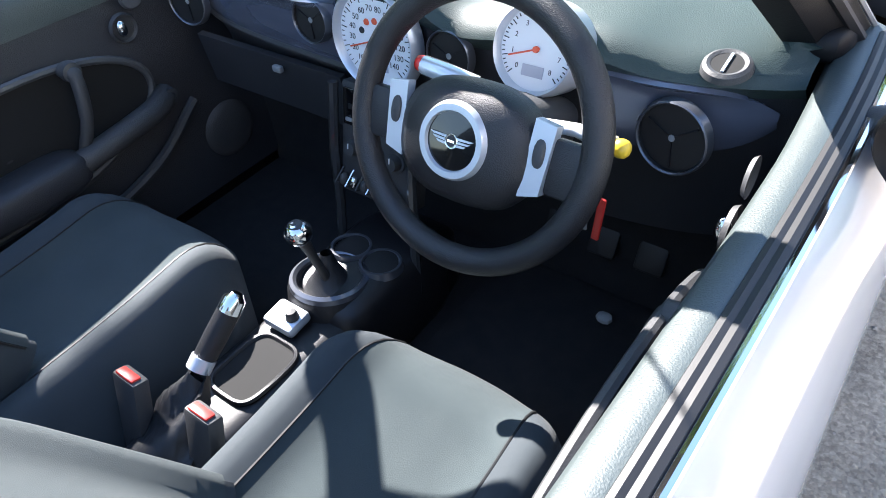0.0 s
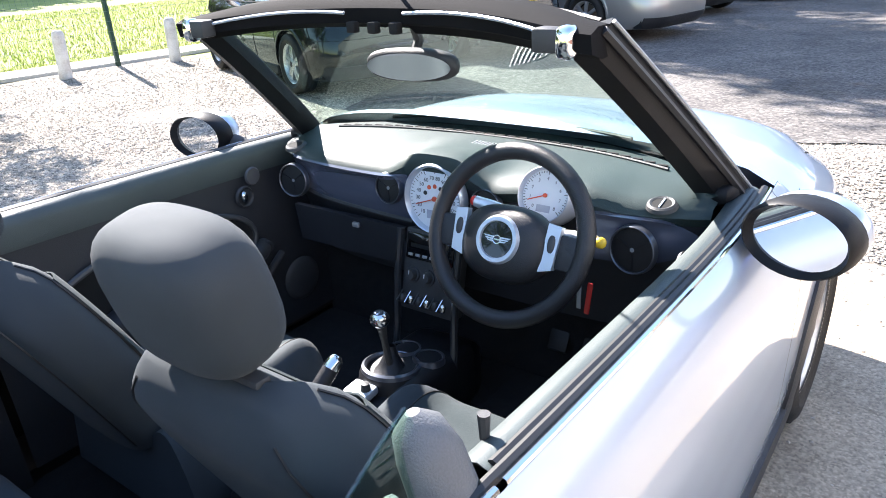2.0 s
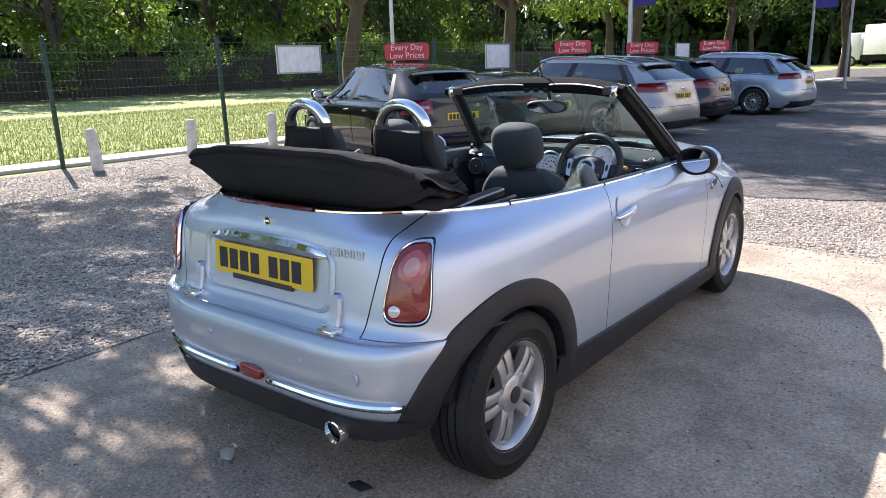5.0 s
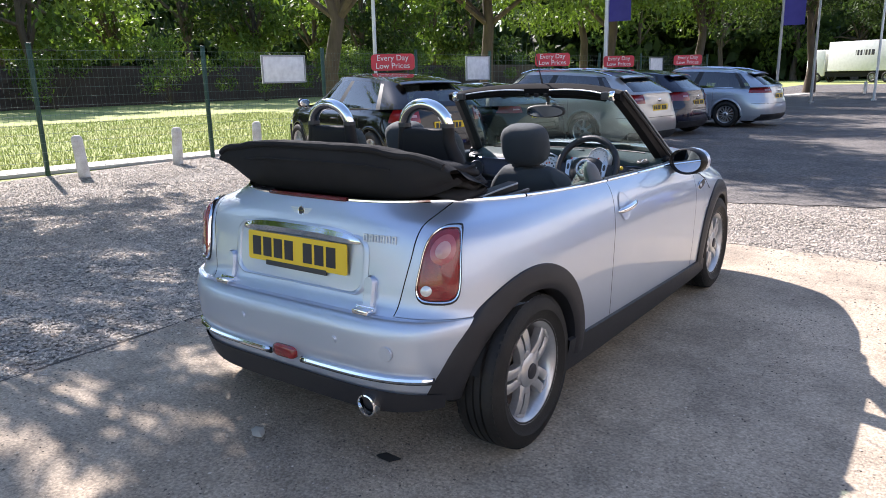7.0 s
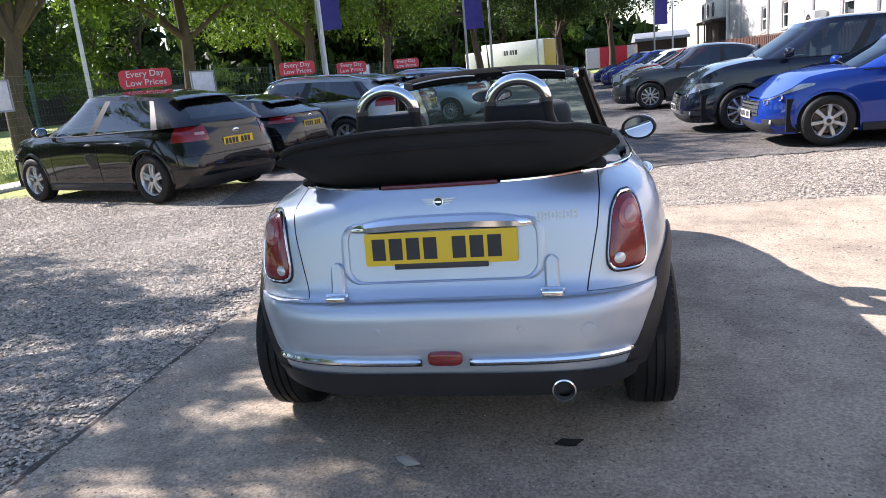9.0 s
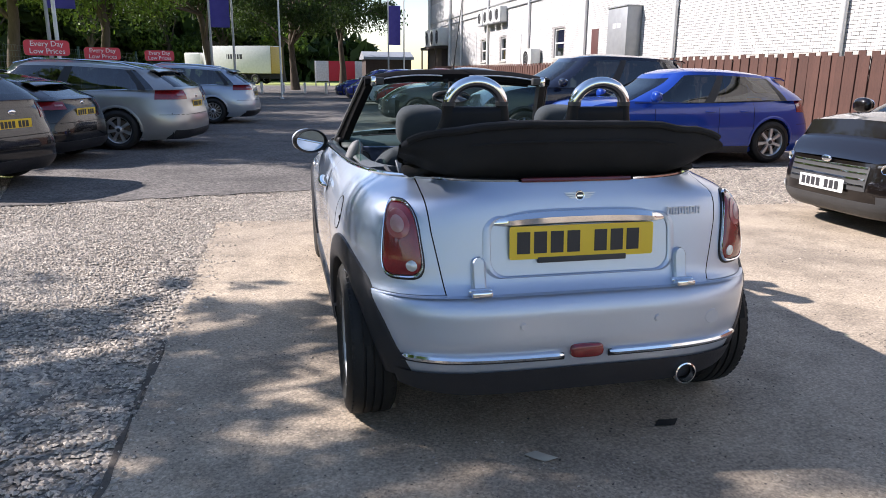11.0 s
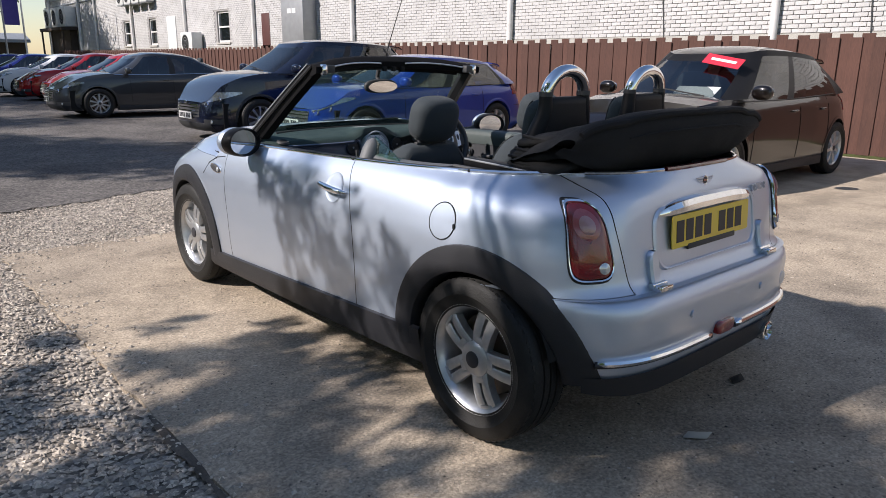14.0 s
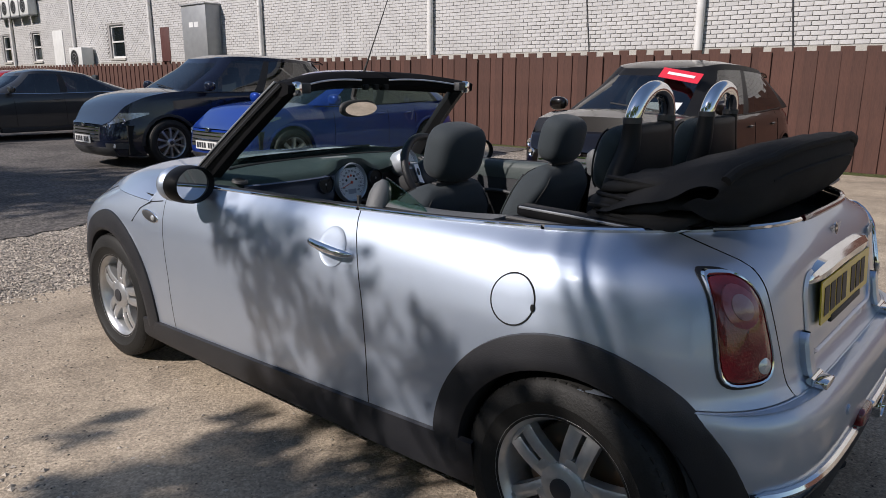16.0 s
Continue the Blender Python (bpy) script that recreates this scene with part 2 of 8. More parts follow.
def stained(m, scale, low, lines=0.0):
    """Broad stains with soft shapes, and faint drag lines in the relief."""
    nt = m.node_tree
    b = nt.nodes["Principled BSDF"]
    src = b.inputs["Base Color"].links[0].from_socket
    tc = nt.nodes.new("ShaderNodeTexCoord")
    n = nt.nodes.new("ShaderNodeTexNoise")
    n.inputs["Scale"].default_value, n.inputs["Detail"].default_value, n.inputs["Roughness"].default_value = scale, 9, 0.68
    nt.links.new(tc.outputs["Object"], n.inputs["Vector"])
    mr = nt.nodes.new("ShaderNodeMapRange")
    mr.inputs[1].default_value, mr.inputs[2].default_value = 0.38, 0.56
    mr.inputs[3].default_value, mr.inputs[4].default_value = low, 1.06
    nt.links.new(n.outputs[0], mr.inputs[0])
    hs = nt.nodes.new("ShaderNodeHueSaturation")
    nt.links.new(mr.outputs[0], hs.inputs["Value"])
    nt.links.new(src, hs.inputs["Color"])
    nt.links.new(hs.outputs[0], b.inputs["Base Color"])
    if lines:
        mp = nt.nodes.new("ShaderNodeMapping")
        mp.inputs["Scale"].default_value = (2.0, 45.0, 1.0)
        mp.inputs["Rotation"].default_value = (0, 0, 0.2)
        nt.links.new(tc.outputs["Object"], mp.inputs[0])
        n2 = nt.nodes.new("ShaderNodeTexNoise")
        n2.inputs["Scale"].default_value, n2.inputs["Detail"].default_value = 1.0, 3
        nt.links.new(mp.outputs[0], n2.inputs["Vector"])
        bp = nt.nodes.new("ShaderNodeBump")
        bp.inputs["Strength"].default_value, bp.inputs["Distance"].default_value = lines, 0.006
        nt.links.new(n2.outputs[0], bp.inputs["Height"])
        nt.links.new(b.inputs["Normal"].links[0].from_socket, bp.inputs["Normal"])
        nt.links.new(bp.outputs[0], b.inputs["Normal"])


by_island(STONE, 0.55, 1.35)
stained(CONC, 2.2, 0.72, 0.5)
stained(GRAVBED, 1.6, 0.8)
aggregate(CONC, 120, 0.27, 0.7, 0.004)
aggregate(GRAVBED, 42, 0.75, 1.0, 0.018)
aggregate(ASPH, 40, 0.55, 0.9, 0.01)
stained(ASPH, 1.1, 0.7)
GRASS = mat("grass_ground", (0.25, 0.30, 0.065), 0.95, 0, (0.33, 0.33, 0.12), 0.5, bump=1.0, bscale=30, fine=0.6)
BLADE = mat("grass_blade", (0.25, 0.33, 0.06), 0.8, 0, (0.36, 0.37, 0.11), 0.4)
KERB = mat("kerb_concrete", (0.46, 0.44, 0.40), 0.9, 0, (0.36, 0.34, 0.31), 2.0, bump=0.5, bscale=60, fine=0.4)
FENCEG = mat("green_fence_steel", (0.012, 0.05, 0.038), 0.45, 0.2, (0.018, 0.06, 0.045), 6)
# paler than the posts: the sunlit shine of the wires is put into the colour
WIRE = mat("sunlit_green_wire", (0.085, 0.125, 0.105), 0.35, 0.3, (0.12, 0.16, 0.14), 4)
WHITEPOST = mat("chipped_white_paint", (0.66, 0.64, 0.60), 0.75, 0, (0.36, 0.31, 0.25), 5.0, mix=0.25, bump=0.4, bscale=50, fine=0.3)
WOODF = mat("stained_fence_board", (0.092, 0.040, 0.028), 0.8, 0, (0.064, 0.028, 0.020), 3.0, bump=0.5, bscale=22, fine=0.4, rnd=0.16, stretch=(6, 6, 0.7))
BRICK = mat("white_painted_brick", (0.57, 0.56, 0.55), 0.8, 0, (0.46, 0.45, 0.44), 2.2, bump=0.5, bscale=55, fine=0.25, rnd=0.06)
MORTAR = mat("grey_mortar", (0.36, 0.345, 0.335), 0.95, 0, (0.29, 0.28, 0.27), 2.0, bump=0.6, bscale=90, fine=0.3)
WPIPE = mat("white_downpipe", (0.75, 0.74, 0.72), 0.5, 0, (0.6, 0.58, 0.55), 3)
GREYMET = mat("grey_metal", (0.36, 0.37, 0.38), 0.5, 0.4, (0.30, 0.31, 0.32), 4)
WHITEMET = mat("white_metal", (0.7, 0.7, 0.68), 0.5, 0, (0.6, 0.6, 0.58), 4)
BARK = mat("bark", (0.10, 0.075, 0.052), 0.95, 0, (0.05, 0.038, 0.028), 5.0, bump=1.0, bscale=20, fine=0.5, stretch=(1, 1, 0.25))
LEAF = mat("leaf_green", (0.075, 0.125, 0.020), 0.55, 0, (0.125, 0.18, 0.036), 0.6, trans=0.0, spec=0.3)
# darker leaves; the far avenue crowns' shaded undersides are put into this tone
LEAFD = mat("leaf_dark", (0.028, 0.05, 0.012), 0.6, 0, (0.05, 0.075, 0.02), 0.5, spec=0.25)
for m_ in (LEAF, LEAFD):
    by_island(m_, 0.6, 1.4)
    translucent(m_, 0.35)
by_island(BLADE, 0.65, 1.35)
SIGNRED = mat("sign_red", (0.66, 0.03, 0.055), 0.4, 0, (0.6, 0.03, 0.05), 3)
SIGNWHITE = mat("sign_white", (0.82, 0.82, 0.82), 0.4)
WALLDARK = mat("dark_boundary_wall", (0.045, 0.032, 0.026), 0.9, 0, (0.07, 0.05, 0.04), 0.8, bump=0.5, bscale=8, fine=0.3)
BANNER = mat("blue_banner", (0.045, 0.035, 0.22), 0.7, 0, (0.06, 0.05, 0.26), 4)


# ---------------------------------------------------------------- mesh helpers
def smooth_mesh(me, angle=38):
    me.shade_smooth()
    me.set_sharp_from_angle(angle=radians(angle))


def mk(name, vf, material, parent=None, label="", angle=38, category="", kind="", group=""):
    """Link one mesh object from vertices and faces."""
    v, f = vf
    me = bpy.data.meshes.new(name)
    me.from_pydata([tuple(p) for p in v], [], [tuple(q) for q in f])
    me.validate(clean_customdata=False)
    bmt = bmesh.new()
    bmt.from_mesh(me)
    bmesh.ops.recalc_face_normals(bmt, faces=bmt.faces)
    bmt.to_mesh(me)
    bmt.free()
    smooth_mesh(me, angle)
    me.materials.append(material)
    ob = new(name, me)
    if parent is not None:
        ob.parent = parent
    return tagged(ob, label, category, group, kind)


def share(name, me, m, parent=None, label="", mtl=None):
    ob = new(name, me)
    ob.matrix_basis = m
    if parent is not None:
        ob.parent = parent
    return tagged(ob, label)


def join(*vfs):
    V, F = [], []
    for v, f in vfs:
        k = len(V)
        V += [tuple(p) for p in v]
        F += [tuple(i + k for i in q) for q in f]
    return V, F


def xf(vf, m):
    return [tuple(m @ Vector(p)) for p in vf[0]], vf[1]


def mirror(vf):
    return [(-p[0], p[1], p[2]) for p in vf[0]], [tuple(reversed(q)) for q in vf[1]]


def from_bm(bm):
    bm.verts.index_update()
    r = [tuple(v.co) for v in bm.verts], [tuple(v.index for v in f.verts) for f in bm.faces]
    bm.free()
    return r


def box(x0, x1, y0, y1, z0, z1, bev=0.0, seg=2):
    bm = bmesh.new()
    bmesh.ops.create_cube(bm, size=1)
    for v in bm.verts:
        v.co = Vector(((x0 + x1) / 2 + v.co.x * (x1 - x0), (y0 + y1) / 2 + v.co.y * (y1 - y0), (z0 + z1) / 2 + v.co.z * (z1 - z0)))
    if bev:
        bmesh.ops.bevel(bm, geom=bm.edges[:], offset=bev, segments=seg, profile=0.5, affect="EDGES")
    return from_bm(bm)


def grid(rows, closed_u=False, closed_v=False, skip=None):
    """Rows of points to a quad sheet."""
    n, m = len(rows), len(rows[0])
    V = [tuple(p) for r in rows for p in r]
    F = []
    for i in range(n if closed_u else n - 1):
        for j in range(m if closed_v else m - 1):
            q = (i * m + j, i * m + (j + 1) % m, ((i + 1) % n) * m + (j + 1) % m, ((i + 1) % n) * m + j)
            if skip and skip([V[k] for k in q]):
                continue
            F.append(q)
    return V, F


def capped(vf, n_last, m):
    """Close a tube of n_last rings of m points at both ends."""
    V, F = vf
    return V, F + [tuple(range(m)), tuple(range((n_last - 1) * m, n_last * m))]


def tube(path, r, n=10, closed=False, cap=True):
    """A round bar along a path; r is one radius or one per point."""
    P = [Vector(p) for p in path]
    k = len(P)
    R = r if isinstance(r, (list, tuple)) else [r] * k
    rows, up = [], None
    for i, p in enumerate(P):
        a = P[(i - 1) % k] if (closed or i) else P[0]
        b = P[(i + 1) % k] if (closed or i < k - 1) else P[-1]
        d = (b - a).normalized()
        if up is None:
            up = d.orthogonal().normalized()
        up = (up - d * up.dot(d)).normalized()
        s = d.cross(up)
        rows.append([p + (up * math.cos(t) + s * math.sin(t)) * R[i] for t in [2 * math.pi * j / n for j in range(n)]])
    vf = grid(rows, closed_u=closed, closed_v=True)
    return vf if closed or not cap else capped(vf, k, n)


def lathe(prof, n=32, m=Matrix()):
    """Turn (radius, height) round the z axis, then place by m."""
    rows = [[(r * math.cos(2 * math.pi * j / n), r * math.sin(2 * math.pi * j / n), z) for j in range(n)] for r, z in prof]
    return xf(grid(rows, closed_v=True), m)


def superell(cx, cy, cz, rx, ry, rz, e1=0.6, e2=0.6, n=18, m=28):
    """A cushion-like rounded block."""
    def c(t, e):
        return math.copysign(abs(math.cos(t)) ** e, math.cos(t))

    def s(t, e):
        return math.copysign(abs(math.sin(t)) ** e, math.sin(t))
    rows = []
    for i in range(n + 1):
        a = -math.pi / 2 + math.pi * i / n
        rows.append([(cx + rx * c(a, e1) * c(b, e2), cy + ry * c(a, e1) * s(b, e2), cz + rz * s(a, e1)) for b in [2 * math.pi * j / m for j in range(m)]])
    return grid(rows, closed_v=True)


def prism(poly, t, m=Matrix()):
    """A flat plate: polygon in xy, from z=0 to z=t, placed by m."""
    n = len(poly)
    V = [(x, y, 0) for x, y in poly] + [(x, y, t) for x, y in poly]
    F = [tuple(range(n))[::-1], tuple(range(n, 2 * n))] + [(i, (i + 1) % n, n + (i + 1) % n, n + i) for i in range(n)]
    return xf((V, F), m)


def rrect(w, h, r, k=5):
    """Rounded rectangle centred on the origin."""
    out = []
    for cx, cy, a0 in ((w / 2 - r, h / 2 - r, 0), (-w / 2 + r, h / 2 - r, 90), (-w / 2 + r, -h / 2 + r, 180), (w / 2 - r, -h / 2 + r, 270)):
        out += [(cx + r * math.cos(radians(a0 + 90 * i / k)), cy + r * math.sin(radians(a0 + 90 * i / k))) for i in range(k + 1)]
    return out


def text_mesh(name, body, size, m, material, parent, thick=0.0008, squeeze=1.0, label=""):
    """Lettering with the built-in font, turned into a mesh."""
    cu = bpy.data.curves.new(name, "FONT")
    cu.body, cu.size, cu.extrude, cu.align_x, cu.align_y = body, size, thick, "CENTER", "CENTER"
    cu.resolution_u = 3
    tmp = bpy.data.objects.new(name, cu)
    scene.collection.objects.link(tmp)
    dg = bpy.context.evaluated_depsgraph_get()
    me = bpy.data.meshes.new_from_object(tmp.evaluated_get(dg))
    bpy.data.objects.remove(tmp)
    me.transform(Matrix.Diagonal((squeeze, 1, 1, 1)))
    me.materials.clear()
    me.materials.append(material)
    ob = new(name, me)
    ob.matrix_basis = m
    ob.parent = parent
    return tagged(ob, label)


def thing(name, label, category, m=Matrix(), kind="", group=""):
    ob = new(name)
    ob.empty_display_size = 0.1
    ob.matrix_basis = m
    return tagged(ob, label, category, group, kind)


# ---------------------------------------------------------------- ground
def sheet(name, poly, z, material, label, category, kind="structure"):
    V = [(x, y, z) for x, y in poly]
    return mk(name, (V, [tuple(range(len(poly)))]), material, None, label, category=category, kind=kind)


def fine_sheet(name, x0, x1, y0, y1, z, step, amp, material, label, category, edge=None):
    nx, ny = int((x1 - x0) / step) + 1, int((y1 - y0) / step) + 1
    rows = []
    for j in range(ny + 1):
        y = y0 + (y1 - y0) * j / ny
        row = []
        for i in range(nx + 1):
            x = x0 + (x1 - x0) * i / nx
            h = amp * (noise.noise((x * 1.3, y * 1.3, 0.3)) + 0.5 * noise.noise((x * 4, y * 4, 2.1)))
            row.append((x, y, z + h))
        rows.append(row)
    return mk(name, grid(rows), material, None, label, category=category, kind="structure")


sheet("ground", [(-600, -600), (600, -600), (600, 600), (-600, 600)], -0.03, GRASS, "rough mown grass reaching to the trees", "grass")
# near edge follows the tree shade line too; tarmac colour holds some of that shade
ROAD_X, ROAD_Y = (-4.6, -3.8, 0.2, 2.7, 9.1), (8.0, 5.0, 5.75, 6.6, 6.9)
rng = random.Random(14)
verge = [(x, float(np.interp(x, ROAD_X, ROAD_Y)) + rng.uniform(-0.07, 0.07)) for x in np.linspace(-4.6, 9.1, 90)]
sheet("road", verge + [(9.1, 70), (-9.6, 70), (-9.6, 9.0)], -0.003, ASPH, "worn grey tarmac lane between rows of parked cars", "tarmac")
fine_sheet("gravel", -9.75, 9.1, -14.0, 7.2, -0.015, 0.25, 0.007, GRAVBED, "loose pale gravel strip round the slab", "gravel")
rng = random.Random(4)
outline = [(-1.64, -9.0), (-1.62, 3.86), (1.6, 3.72), (9.0, 3.9), (9.0, -9.0)]
pts = []
for a, b in zip(outline, outline[1:] + outline[:1]):
    k = max(2, int(math.dist(a, b) / 0.12))
    for i in range(k):
        t = i / k
        pts.append((a[0] + (b[0] - a[0]) * t + rng.uniform(-0.012, 0.012), a[1] + (b[1] - a[1]) * t + rng.uniform(-0.012, 0.012)))
mk("pavement", prism(pts, 0.05, pose(0, 0, -0.05)), CONC, None, "dusty worn concrete slab with stains and grit", category="concrete", kind="structure")


def scatter_stones(name, spots, material, label, category, rmin, rmax, seed):
    """Many small flattened stones, joined."""
    rg = random.Random(seed)
    V, F = [], []
    base = [(1, 0, 0), (0, 1, 0), (-1, 0, 0), (0, -1, 0), (0, 0, 0.8), (0, 0, -0.6)]
    faces = [(0, 1, 4), (1, 2, 4), (2, 3, 4), (3, 0, 4), (1, 0, 5), (2, 1, 5), (3, 2, 5), (0, 3, 5)]
    for x, y, z in spots:
        r, a = rg.uniform(rmin, rmax), rg.uniform(0, 6.28)
        sx, sy, sz = r * rg.uniform(0.7, 1.3), r * rg.uniform(0.6, 1.1), r * rg.uniform(0.4, 0.8)
        k = len(V)
        for p in base:
            q = (p[0] * sx * rg.uniform(0.8, 1.2), p[1] * sy * rg.uniform(0.8, 1.2))
            V.append((x + q[0] * math.cos(a) - q[1] * math.sin(a), y + q[0] * math.sin(a) + q[1] * math.cos(a), z + p[2] * sz))
        F += [tuple(i + k for i in q) for q in faces]
    return mk(name, (V, F), material, None, label, angle=20, category=category, kind="stuff")


spots = []
rng = random.Random(11)
while len(spots) < 120000:
    x, y = rng.uniform(-9.6, 6.5), rng.uniform(-2.8, 7.4)
    if x > -4.4 and y > np.interp(x, ROAD_X, ROAD_Y) + abs(rng.gauss(0, 0.2)) - 0.05:
        continue
    over = min(x + 1.66, 3.82 - y)
    if over > 0 and rng.random() > 0.5 * math.exp(-over / 0.09):
        continue
    if rng.random() > 1.0 / (1 + 0.12 * max(0, math.hypot(x + 1.5, y - 1.5) - 2.5) ** 2):
        continue
    spots.append((x, y, -0.011 if over < 0 else 0.002))
scatter_stones("gravel_stones", spots, STONE, "loose pale gravel stones", "gravel", 0.006, 0.017, 5)
GRIT = mat("dark_grit", (0.10, 0.085, 0.07), 0.95, 0, (0.06, 0.05, 0.042), 9.0, bump=0.4, bscale=90)
by_island(GRIT, 0.5, 2.2)
spots = []
while len(spots) < 5200:
    x, y = rng.uniform(-1.6, 4.0), rng.uniform(-3.0, 3.8)
    if noise.noise((x * 1.7, y * 1.7, 5.0)) + 0.35 > rng.random() * 0.9:
        spots.append((x, y, 0.001))
scatter_stones("dark_grit", spots, GRIT, "dark crumbs of soil strewn over the concrete", "grit", 0.002, 0.007, 16)
spots = [(rng.uniform(-1.6, 3.5), rng.uniform(-2.5, 3.8), 0.002) for _ in range(2600)]
scatter_stones("grit", spots, STONE, "scattered grit on the concrete slab", "grit", 0.003, 0.009, 6)


# soil and broken edge along the slab
rows = []
for y in np.linspace(-4.0, 0.9, 50):
    w0, w1 = rng.uniform(-0.004, 0.022), rng.uniform(-0.003, 0.018)
    rows.append([(-1.64 - w0, y, 0.002), (-1.635, y, 0.005), (-1.63 + w1, y, 0.002)])
mk("slab_edge", grid(rows), mat("dark_soil", (0.06, 0.05, 0.04), 0.95, 0, (0.12, 0.10, 0.08), 6.0, bump=0.8, bscale=90, fine=0.5), None, "dark soil packed along the slab edge", category="soil", kind="structure")


def dead_leaf(x, y, s, rz, material, label):
    V = [(-s, 0, 0.002), (-s * 0.4, s * 0.45, 0.008), (s * 0.3, s * 0.4, 0.003), (s, 0.05 * s, 0.01), (s * 0.35, -s * 0.45, 0.004), (-s * 0.45, -s * 0.4, 0.009), (0, 0, 0.014)]
    F = [(0, 6, 1), (1, 6, 2), (2, 6, 3), (3, 6, 4), (4, 6, 5), (5, 6, 0)]
    V2 = [(a, b, c - 0.002) for a, b, c in V]
    vf = join((V, F), (V2, [tuple(reversed(f)) for f in F]))
    o = mk("fallen_leaf", vf, material, None, label, category="leaf")
    o.matrix_basis = pose(x, y, 0.002, 0, 0, rz)


PALELEAF = mat("dry_leaf", (0.5, 0.46, 0.38), 0.8)
DARKLEAF = mat("rotten_leaf", (0.02, 0.018, 0.016), 0.8)
dead_leaf(-0.165, -0.54, 0.06, -30, PALELEAF, "pale dry fallen leaf on the concrete")
dead_leaf(0.405, -0.40, 0.055, 10, DARKLEAF, "dark wet fallen leaf on the concrete")
dead_leaf(-0.62, -0.05, 0.022, 50, PALELEAF, "pale dry scrap of leaf beside the tyre")

# path edging along the green fence
FD = Vector((0.13, 1.0, 0)).normalized()


def along(y, off=0.0):
    """A point on the green fence line, moved sideways by off metres."""
    return Vector((-9.93 + 0.13 * (y - 3.3) + off, y, 0))


rows = [[along(y, o) + Vector((0, 0, z)) for o, z in ((-0.95, -0.02), (-0.95, 0.03), (-0.12, 0.03), (-0.10, -0.02))] for y in (-14, 0, 10, 24, 44)]
mk("pavement_strip", grid(rows), KERB, None, "pale concrete path edging along the green fence", category="path", kind="structure")


# ---------------------------------------------------------------- green mesh fence
def mesh_fence():
    f = thing("mesh_fence", "green welded wire mesh fence on steel posts", "fence")
    post = box(-0.03, 0.03, -0.03, 0.03, -0.05, 2.02, 0.004)
    cap = box(-0.034, 0.034, -0.034, 0.034, 2.02, 2.05, 0.006)
    pm = mk("post", join(post, cap), FENCEG, f, "dark green square steel post")
    ys = [-2.1, 0.6, 3.34, 6.26, 9.0, 11.8, 14.6, 17.4, 20.2, 23.0, 25.8, 28.6]
    pm.matrix_basis = Matrix.Translation(along(ys[0]))
    for y in ys[1:]:
        share("post", pm.data, Matrix.Translation(along(y)), f)
    for a, b in zip(ys, ys[1:]):
        pa, pb = along(a, 0.035), along(b, 0.035)
        vfs = []
        zz = [0.06 + 0.145 * i for i in range(14)]
        for z in zz:
            vfs.append(tube([pa + Vector((0, 0, z)), pb + Vector((0, 0, z))], 0.0034, 4, cap=False))
        near = a < 12
        n = int((pb - pa).length / (0.075 if near else 0.15))
        for i in range(n + 1):
            p = pa + (pb - pa) * (i / n)
            vfs.append(tube([p + Vector((0.004, 0, 0.05)), p + Vector((0.004, 0, 1.95))], 0.0016 if near else 0.003, 3, cap=False))
        mk("mesh_panel", join(*vfs), WIRE, f, "welded green wire panel")
    return f


mesh_fence()


def bollard():
    b = lathe([(0.0, 0.66), (0.05, 0.655), (0.075, 0.63), (0.085, 0.59), (0.088, 0.1), (0.092, -0.05)], 14)
    ob = mk("bollard", b, WHITEPOST, None, "chipped white painted concrete bollard in gravel", category="bollard", group="bollards along the fence")
    return ob


b0 = bollard()
b0.matrix_basis = pose(-9.05, 3.48, -0.02, 3, -2, 0)
for i, (x, y, rx, ry, s) in enumerate(((-9.22, 5.27, -2, 3, 1.0), (-9.0, 6.9, 2, 2, 1.0), (-8.7, 8.5, 1, -2, 0.98), (-9.5, 1.5, 3, 1, 1), (-8.0, 14.2, 1, 1, 1))):
    copy_thing(b0, pose(x, y, -0.02, rx, ry, 40 * i))


# lattice backs of notice boards on the fence, and sign boards
def board(p, w, h, z, yaw, label):
    s = thing("notice_board", label, "sign", Matrix.Translation(p) @ pose(0, 0, z, 0, 0, yaw), group="white boards on the fence")
    mk("panel", box(-w / 2, w / 2, -0.012, 0.012, -h / 2, h / 2, 0.004), SIGNWHITE, s, "plain white panel")
    mk("frame", join(box(-w / 2, w / 2, -0.03, -0.012, h / 2 - 0.03, h / 2), box(-w / 2, w / 2, -0.03, -0.012, -h / 2, -h / 2 + 0.03), box(-w / 2, -w / 2 + 0.03, -0.03, -0.012, -h / 2 + 0.03, h / 2 - 0.03), box(w / 2 - 0.03, w / 2, -0.03, -0.012, -h / 2 + 0.03, h / 2 - 0.03)), GREYMET, s)
    return s


board(along(7.95, 0.07), 1.05, 0.55, 1.62, 82.6, "white notice board fixed on the mesh fence")
board(along(14.0, 0.07), 0.95, 0.62, 1.60, 82.6, "white notice board fixed on the mesh fence")
board(along(24.0, 0.07), 1.0, 0.62, 1.60, 82.6, "white notice board fixed on the mesh fence")


